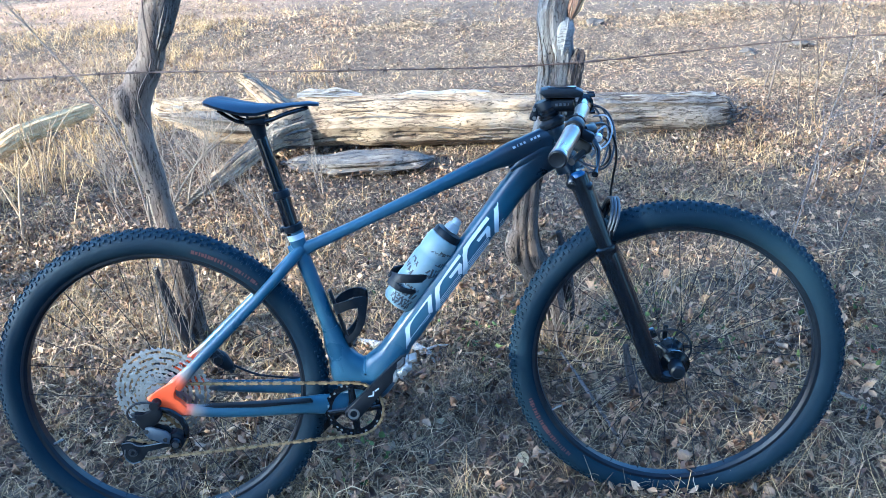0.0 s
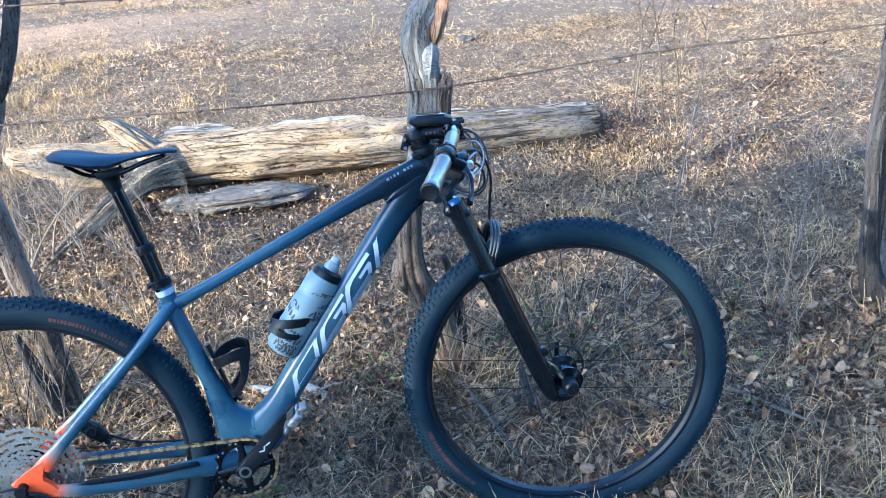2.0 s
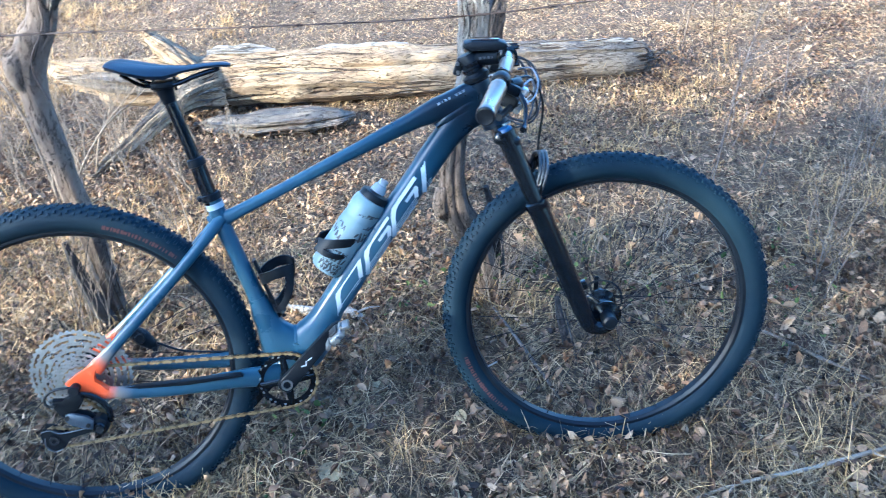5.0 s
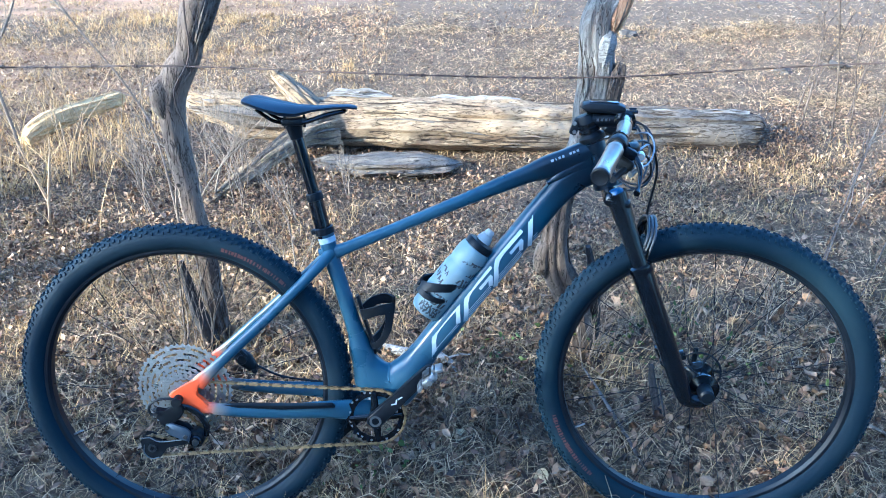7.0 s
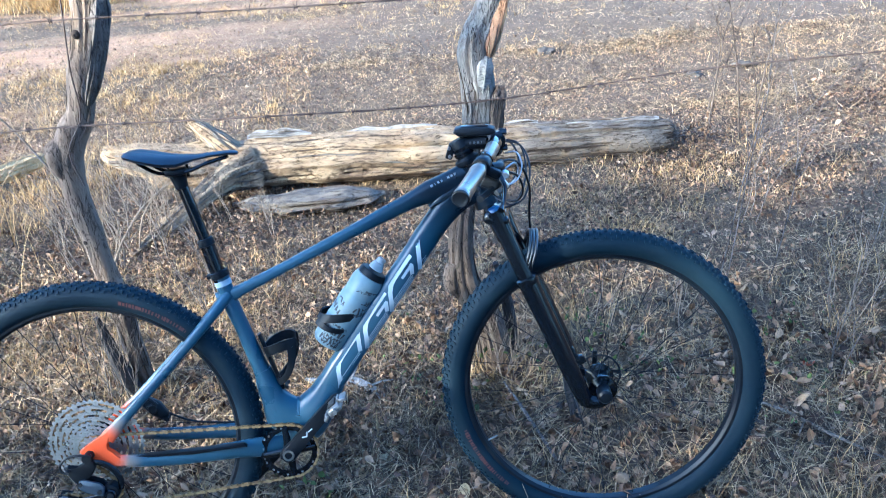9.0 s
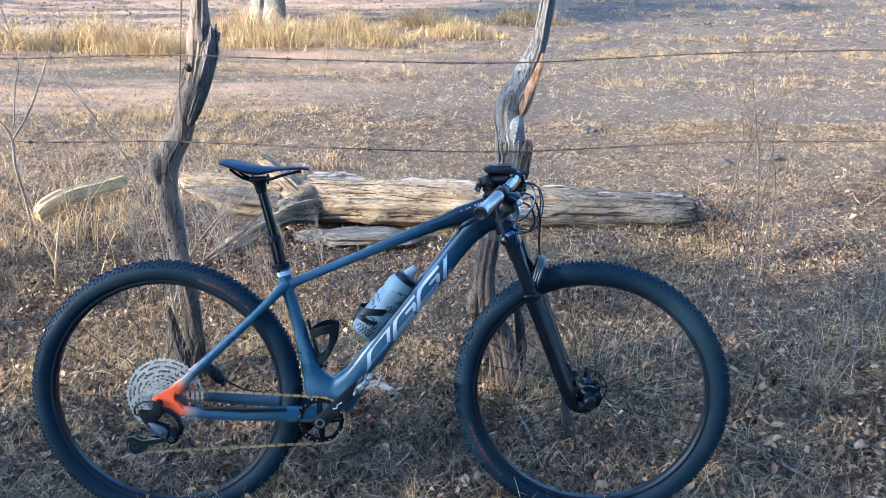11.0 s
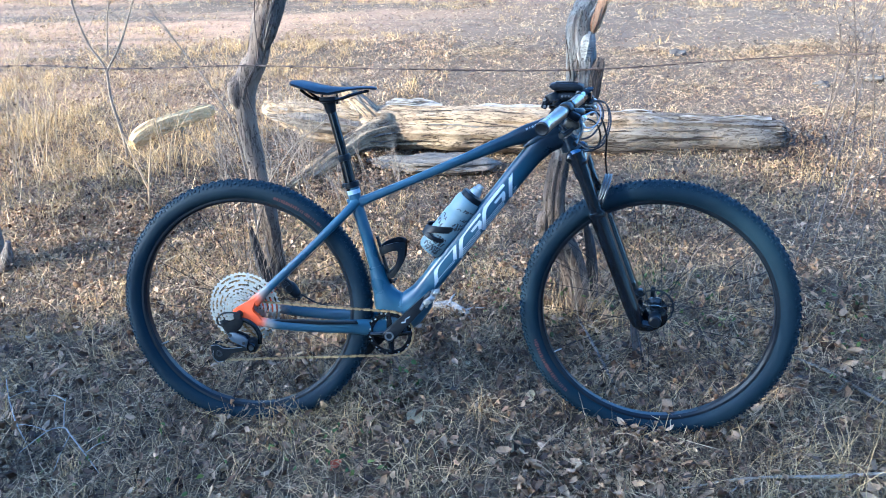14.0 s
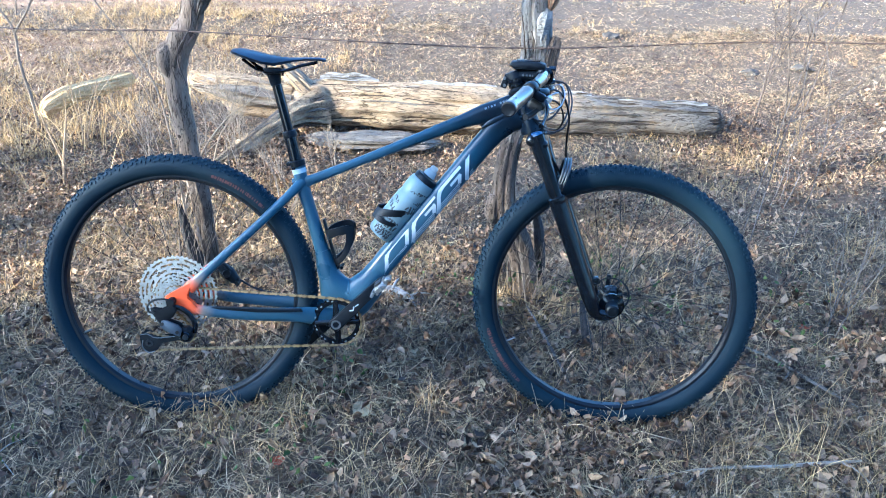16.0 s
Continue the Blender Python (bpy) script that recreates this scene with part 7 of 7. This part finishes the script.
def build_crankset():
    bm = build_cog(32, 0.0, True)
    for k in range(4):
        a = radians(90 * k + 4)
        tube(bm, [(0, -0.004, 0), (0.058 * math.cos(a), -0.003, 0.058 * math.sin(a))], [(0.010, 0.004), (0.0065, 0.003)], 8, SIDE)
    ring = part("chainring", bm, GLOSS, BIKE, "black chainring with steel teeth")
    ring.matrix_basis = Matrix.Translation((0.424, -0.047, -0.063))
    bm = bmesh.new()
    for k in range(32):
        if k % 8 in (1, 2, 4, 5, 7):
            a = radians(360 / 32 * k)
            box(bm, pose((0.0585 + 0.004 * (k % 3 == 1)) * math.cos(a), -0.0016, (0.0585 + 0.004 * (k % 3 == 1)) * math.sin(a), 0, -math.degrees(a), 0), 0.0034, 0.0012, 0.0052, 0)
    tagged(part("worn_tooth", bm, STEEL, ring, "bright worn teeth roots of the chainring"), kind="stuff")
    way = Vector((0.705, 0, 0.709))
    for s in (-1, 1):
        end = RING_AT + way * 0.170 * -s
        ahead = way * -s
        turned = Matrix(((ahead.x, 0, -ahead.z), (0, 1, 0), (ahead.z, 0, ahead.x))).to_4x4()
        half = [(-0.018, 0.009), (-0.011, 0.0165), (0.004, 0.0185), (0.050, 0.0155), (0.150, 0.0125), (0.170, 0.0120), (0.181, 0.0065)]
        bm = slab(bmesh.new(), [(u, -w) for u, w in half] + [(u, w) for u, w in half[::-1]], s * 0.063 - 0.0075, s * 0.063 + 0.0075, 0.0045, Matrix.Translation(RING_AT) @ turned)
        lathe(bm, [(0.0, s * 0.0702), (0.0140, s * 0.0702), (0.0165, s * 0.068), (0.0170, s * 0.030), (0.013, s * 0.028)], Matrix.Translation(RING_AT) @ pose(0, 0, 0, -90, 0, 0), 26)
        arm = part("crank_arm", bm, CRANK, BIKE, "black crank arm")
        bm = lathe(bmesh.new(), [(0.0080, s * 0.0705), (0.0085, s * 0.0722), (0.0128, s * 0.0722), (0.0132, s * 0.0700)], Matrix.Translation(RING_AT) @ pose(0, 0, 0, -90, 0, 0), 26)
        part("spindle_cap", bm, SPINDLE, arm, "worn grey spindle end")
        if s < 0:
            bm = bmesh.new()
            for u, tilt in ((0.058, 35), (0.066, -40), (0.078, 10)):
                p = RING_AT + way * u + Vector((0, -0.0711, 0))
                box(bm, Matrix.Translation(p) @ pose(0, 0, 0, 0, -42 + tilt, 0), 0.011, 0.001, 0.0028, 0)
            part("small_print", bm, WHITE, arm)
        ped = bmesh.new()
        c = end + Vector((0, s * 0.104, 0))
        m = Matrix.Translation(c) @ pose(0, 0, 0, 0, -38, 0)
        tube(ped, [end + Vector((0, s * 0.066, 0)), end + Vector((0, s * 0.136, 0))], [0.0085, 0.006], 12)
        box(ped, m, 0.034, 0.046, 0.017, 0.005)
        for t in (-1, 1):
            box(ped, m @ Matrix.Translation((t * 0.028, 0, 0.004 * t)) @ pose(0, 0, 0, 0, 24 * t, 0), 0.016, 0.034, 0.008, 0.002)
            tube(ped, [m @ Vector((t * 0.018, y, 0.010 * t)) for y in (-0.012, 0.012)], 0.004, 8)
        pedal = part("pedal", ped, SCUFFED, arm, "small scuffed silver clip pedal")
        spring = bmesh.new()
        box(spring, m @ Matrix.Translation((0, 0, 0.011)), 0.020, 0.030, 0.006, 0.002)
        part("cleat_spring", spring, SHADOWED, pedal)


build_crankset()


def build_derailleur():
    bm = bmesh.new()
    tube(bm, [(-0.001, -0.072, -0.005), (-0.001, -0.094, -0.005)], 0.0105, 16)
    slab(bm, [(-0.010, -0.012), (0.010, -0.014), (0.012, -0.030), (0.002, -0.046), (-0.010, -0.054), (-0.022, -0.064), (-0.034, -0.066), (-0.040, -0.052), (-0.050, -0.036), (-0.056, -0.024), (-0.046, -0.020), (-0.028, -0.030)], -0.090, -0.076, 0.004)
    slab(bm, [(0.014, -0.086), (0.022, -0.076), (0.036, -0.074), (0.048, -0.084), (0.050, -0.100), (0.042, -0.114), (0.026, -0.118), (0.014, -0.108)], -0.088, -0.060, 0.006)
    body = part("derailleur", bm, PLASTIC, BIKE, "black rear derailleur with a pale blue link")
    bm = tube(bmesh.new(), spline([(0.004, -0.080, -0.018), (0.026, -0.079, -0.026), (0.044, -0.078, -0.042), (0.055, -0.077, -0.066), (0.053, -0.076, -0.092)], 5), widths([(0.006, 0.004), (0.007, 0.004), (0.007, 0.004), (0.007, 0.004), (0.006, 0.004)], 5), 12, SIDE)
    part("outer_arm", bm, GLOSS, body)
    for y in (-0.0935, -0.0735):
        bm = slab(bmesh.new(), [(-0.026, -0.054), (-0.014, -0.052), (0.017, -0.064), (0.026, -0.076), (0.020, -0.096), (0.008, -0.093), (-0.020, -0.080), (-0.030, -0.068)], y - 0.003, y + 0.003, 0.002)
        part("parallelogram_link", bm, LINK if y < -0.09 else PLASTIC, body, "pale blue-grey link plate" if y < -0.09 else "")
    for x, z, r in ((-0.024, -0.062, 0.0050), (0.014, -0.084, 0.0048), (0.034, -0.098, 0.0075), (-0.046, -0.030, 0.0042)):
        part("pivot_bolt", tube(bmesh.new(), [(x, -0.088, z), (x, -0.0985, z)], r, 12), SHADOWED, body)
    part("spring_barrel", lathe(bmesh.new(), [(0, -0.094), (0.011, -0.094), (0.0135, -0.091), (0.0135, -0.062), (0.010, -0.060)], Matrix.Translation((0.032, 0, -0.097)) @ pose(0, 0, 0, -90, 0, 0), 24), GLOSS, body)
    for y in (-0.063, -0.041):
        bm = slab(bmesh.new(), [(0.044, -0.098), (0.030, -0.120), (0.004, -0.119), (-0.040, -0.128), (-0.054, -0.148), (-0.070, -0.156), (-0.088, -0.150), (-0.096, -0.130), (-0.098, -0.112), (-0.090, -0.098), (-0.074, -0.101), (-0.056, -0.112), (0.000, -0.107), (0.014, -0.090), (0.032, -0.086)], y - 0.0009, y + 0.0009, 0)
        part("cage_plate", bm, PLASTIC, body)
    for pts in ([(-0.095, -0.0645, -0.105), (-0.076, -0.0645, -0.103), (-0.055, -0.0645, -0.113), (-0.004, -0.0645, -0.108)], [(-0.090, -0.0645, -0.120), (-0.092, -0.0645, -0.140), (-0.078, -0.0645, -0.154), (-0.060, -0.0645, -0.151)]):
        part("worn_edge", tube(bmesh.new(), spline(pts, 4), 0.0012, 6), SPINDLE, body)
    for c in (GUIDE, TENSION):
        bm = build_cog(12, 0.0)
        lathe(bm, [(0.005, -0.016), (0.010, -0.016), (0.011, -0.004), (0.011, 0.004), (0.005, 0.004)], pose(0, 0, 0, -90, 0, 0), 16, True)
        ob = part("pulley", bm, SHADOWED, body)
        ob.matrix_basis = Matrix.Translation((c.x, -0.051, c.z))
    bm = tube(bmesh.new(), spline([(0.010, -0.090, 0.000), (-0.018, -0.090, 0.004), (-0.044, -0.090, 0.000), (-0.060, -0.090, -0.014), (-0.059, -0.090, -0.030), (-0.046, -0.090, -0.036)], 6), 0.0027, 8)
    part("gear_cable", bm, HOSE, body)
    bm = bmesh.new()
    tube(bm, spline([(0.086, 0.046, 0.066), (0.098, 0.046, 0.056), (0.116, 0.046, 0.038), (0.132, 0.046, 0.020), (0.140, 0.046, 0.010)], 4), widths([(0.007, 0.009), (0.014, 0.013), (0.019, 0.015), (0.014, 0.013), (0.006, 0.008)], 4), 18, SIDE)
    lathe(bm, [(0, 0.030), (0.010, 0.030), (0.012, 0.033), (0.012, 0.046)], Matrix.Translation((0.114, 0, 0.040)) @ pose(0, 0, 0, -90, 0, 0), 18)
    for x, z in ((0.086, 0.066), (0.140, 0.010)):
        tube(bm, [(x, 0.036, z), (x, 0.060, z)], 0.006, 12)
    tube(bm, spline([(0.100, 0.034, 0.070), (0.112, 0.034, 0.062), (0.124, 0.034, 0.048)], 4), 0.0045, 10)
    tube(bm, spline([(0.13, 0.05, 0.030), (0.150, 0.055, 0.012), (0.20, 0.060, -0.014), (0.30, 0.052, -0.026)], 5), 0.0026, 8)
    part("rear_caliper", bm, PLASTIC, BIKE, "black disc brake caliper")


build_derailleur()


def build_cage(at, base, way, up, first):
    """A bottle cage: rail on the tube, two arms and a band round the bottle. at: the bottle's axis, r its radius."""
    r = 0.0385
    side = way.cross(up)
    bm = bmesh.new()
    a, b = base - way * 0.070, base + way * 0.070
    tube(bm, [a, base, b], [(0.011, 0.004), (0.014, 0.004), (0.011, 0.004)], 12, tuple(up))
    rail = part("bottle_cage", bm, PLASTIC, BIKE, "black plastic bottle cage")
    mid = base + up * r

    def round_at(ang, h, rr=r):
        return mid + way * h + (side * math.sin(ang) - up * math.cos(ang)) * rr

    def ribbon(pts, half):
        """A curved strip round the bottle through points (angle, height)."""
        bm = bmesh.new()
        fine = spline([(a, h, 0) for a, h in pts], 6)
        wide = widths(half, 6)
        rows = []
        for k, q in enumerate(fine):
            t = fine[min(k + 1, len(fine) - 1)] - fine[max(k - 1, 0)]
            da, dh = t.x * r, t.y
            size = math.hypot(da, dh) or 1
            na, nh = -dh / size * wide[k] / r, da / size * wide[k]
            rows.append([bm.verts.new(round_at(q.x + w * na, q.y + w * nh, rr)) for w, rr in ((-1, r), (1, r), (1, r + 0.0038), (0, r + 0.0050), (-1, r + 0.0038))])
        for r0, r1 in zip(rows, rows[1:]):
            for i in range(5):
                bm.faces.new((r0[i], r0[(i + 1) % 5], r1[(i + 1) % 5], r1[i]))
        bm.faces.new(rows[0])
        bm.faces.new(rows[-1])
        return bm

    for s in (-1, 1):
        if first:
            part("arm", ribbon([(s * 0.2, 0.034), (s * 0.8, 0.026), (s * 1.4, 0.012), (s * 2.1, -0.008), (s * 2.6, -0.020)], [0.010, 0.0095, 0.0090, 0.0095, 0.012]), PLASTIC, rail)
            part("arm", ribbon([(s * 0.2, -0.006), (s * 0.8, -0.014), (s * 1.4, -0.022), (s * 2.0, -0.027), (s * 2.6, -0.024)], [0.009, 0.0065, 0.0055, 0.0065, 0.010]), PLASTIC, rail)
        else:
            part("arm", ribbon([(s * 0.2, 0.026), (s * 0.8, 0.032), (s * 1.4, 0.036), (s * 2.0, 0.034), (s * 2.5, 0.026)], [0.013, 0.0115, 0.0105, 0.0115, 0.013]), PLASTIC, rail)
            part("arm", ribbon([(s * 0.2, -0.046), (s * 0.8, -0.044), (s * 1.4, -0.030), (s * 1.9, -0.004), (s * 2.2, 0.024)], [0.009, 0.0075, 0.0070, 0.0080, 0.010]), PLASTIC, rail)
    bm = tube(bmesh.new(), spline([round_at(a, -0.066, r * 0.8) for a in (-0.6, -0.2, 0.2, 0.6)], 4), 0.004, 8)
    part("foot_stop", bm, PLASTIC, rail)


build_cage(None, Vector((0.628, 0, 0.193)) + DT_UP * 0.033 + DT_WAY * -0.012, DT_WAY, DT_UP, True)
ST_WAY = Vector((-0.262, 0, 0.965))
build_cage(None, Vector((0.384, 0, 0.128)) + Vector((0.965, 0, 0.262)) * 0.022 + ST_WAY * 0.005, ST_WAY, Vector((0.965, 0, 0.262)), False)


def build_bottle():
    foot = Vector((0.5335, 0, 0.1635)) + DT_UP * 0.004
    here = along(foot, foot + DT_WAY)
    m = LEANING @ here
    near = here.to_3x3().inverted() @ Vector((0, -1, 0))
    turn = math.atan2(near.y, near.x)
    root = thing("water_bottle", "milky white sports bottle with dark printing in the cage", "bottle", "", m)
    prof = [(0, 0.002), (0.020, 0.0), (0.031, 0.003), (0.0365, 0.012), (0.0370, 0.060), (0.0372, 0.070), (0.0364, 0.073), (0.0364, 0.082), (0.0370, 0.086), (0.0370, 0.128), (0.0355, 0.137), (0.0348, 0.142), (0.0358, 0.148), (0.0366, 0.162), (0.0368, 0.172), (0.0350, 0.181), (0.0330, 0.187), (0.0310, 0.188)]
    part("body", lathe(bmesh.new(), prof, Matrix(), 40), BOTTLE, root)
    part("lid", lathe(bmesh.new(), [(0.0300, 0.186), (0.0315, 0.187), (0.0318, 0.198), (0.0295, 0.203), (0.018, 0.207), (0, 0.207)], Matrix(), 40), PLASTIC, root, "dark screw lid")
    part("cap", lathe(bmesh.new(), [(0.0165, 0.206), (0.0165, 0.213), (0.0150, 0.215), (0.0135, 0.222), (0.0105, 0.225), (0.0100, 0.233), (0.008, 0.236), (0, 0.236)], Matrix(), 28), CLEAR, root, "clear drinking cap")
    bm = bmesh.new()
    rr = random.Random(4)
    for h0, count, a0, size, tilt in ((0.022, 6, -0.7, 0.013, 0.0), (0.044, 7, -0.9, 0.016, 0.0), (0.060, 5, -0.5, 0.007, 0.0), (0.094, 6, 0.1, 0.012, 0.5), (0.110, 6, 0.2, 0.013, 0.5), (0.126, 5, 0.35, 0.011, 0.5), (0.100, 4, -1.3, 0.013, -0.5), (0.118, 3, -1.1, 0.012, -0.5), (0.152, 4, -0.3, 0.006, 0.2), (0.030, 6, -0.6, 0.008, 0.0), (0.014, 5, -0.5, 0.008, 0.0), (0.104, 5, 0.5, 0.012, 0.3), (0.134, 4, 0.6, 0.010, 0.3), (0.160, 5, 0.2, 0.005, 0.1)):
        for k in range(count):
            ang, h = a0 + 0.23 * k, h0 + tilt * 0.0085 * k
            for t in range(2):
                lean = rr.choice((-0.5, 0.0, 0.6, 1.5))
                p = []
                for e in (-1, 1):
                    aa = ang + 0.06 * t + e * 0.10 * math.sin(lean)
                    hh = h + e * size * 0.5 * math.cos(lean)
                    for w in (-1, 1):
                        ab = aa + w * 0.050 * math.cos(lean)
                        hb = hh + w * 0.0016 * math.sin(lean)
                        rad = 0.0375 if hb < 0.120 else 0.0368
                        p.append(bm.verts.new((rad * math.cos(ab + turn), rad * math.sin(ab + turn), hb)))
                bm.faces.new((p[0], p[1], p[3], p[2]))
    tagged(part("printing", bm, INK, root, "rows of dark strokes printed on the bottle", smooth=False), kind="stuff")
    return root


build_bottle()


# trees that stand between the low sun and the fence, and the far edge of the pasture
for x, y, h, c, s in ((-8.88, -6.52, 6.0, 2.0, 31), (-12.88, -8.77, 7.5, 2.2, 32), (-6.38, -5.17, 4.15, 1.6, 33), (-16.88, -10.47, 9.0, 2.3, 34), (-10.88, -8.47, 6.5, 2.2, 35),
                      (-4.88, -5.77, 5.0, 2.0, 38)):
    build_tree((x, y, 0), h, c, s, 8000, leaf=0.10)
for x, y, h, c, s, leaves_, low in ((-8.65, -1.43, 4.6, 0.45, 42, 130, 0.5), (-10.10, -4.38, 7.0, 0.62, 43, 160, 0.88), (-10.42, -3.69, 7.0, 0.55, 45, 100, 0.9), (-8.51, -3.84, 6.4, 0.40, 46, 300, 0.90)):
    build_tree((x, y, 0), h, c, s, leaves_, "tall thin-crowned tree at the edge of the pasture", 0.11, low, 0.2)
build_tree((-5.90, -2.42, 0), 3.0, 0.66, 44, 2700, "low leafy tree at the edge of the pasture", 0.08, 0.45, 0.4)

for x, y, h, c, s in ((-1.0, -8.0, 6.0, 2.4, 61), (3.5, -7.5, 5.5, 2.4, 62), (7.5, -6.0, 6.0, 2.4, 63), (11.0, -2.5, 6.0, 2.4, 64), (1.0, -11.0, 8.0, 2.8, 65)):
    build_tree((x, y, 0), h, c, s, 10000, leaf=0.11, low=0.12)


def build_bush(x, y, size, material, label):
    """A rounded clump of dry stalks."""
    n = 1100
    px, py = RNG.normal(x, size * 1.1, n), RNG.normal(y, size * 0.5, n)
    v, q = strands(px, py, RNG.uniform(0.25, 1.0, n) * size * np.exp(-0.35 * ((px - x) / size) ** 2), RNG.uniform(0.006, 0.016, n), RNG.uniform(0.8, 1.5, n), RNG.uniform(0.0, 1.2, n), RNG.normal(0, 0.4, n))
    return tagged(raw_mesh("dry_bush", v, q, material), label, "bush", "dry bushes")


for x, y, size in ((-3.3, 9.6, 0.50), (-4.4, 10.4, 0.55), (-1.7, 10.6, 0.50), (-0.9, 12.4, 0.5), (-2.4, 12.0, 0.6), (0.6, 14.0, 0.5), (-5.6, 9.9, 0.55), (-0.2, 11.0, 0.40), (1.2, 12.2, 0.45), (2.6, 14.5, 0.5)):
    build_bush(x, y, size, GOLDEN, "dry golden bush far off in the pasture")
build_tree((-2.3, 13.6, 0), 5.0, 1.6, 51, 2600, "far tree with a pale trunk beyond the bushes")
build_tree((-3.0, 15.5, 0), 5.5, 1.8, 52, 2600, "far tree with a pale trunk beyond the bushes")
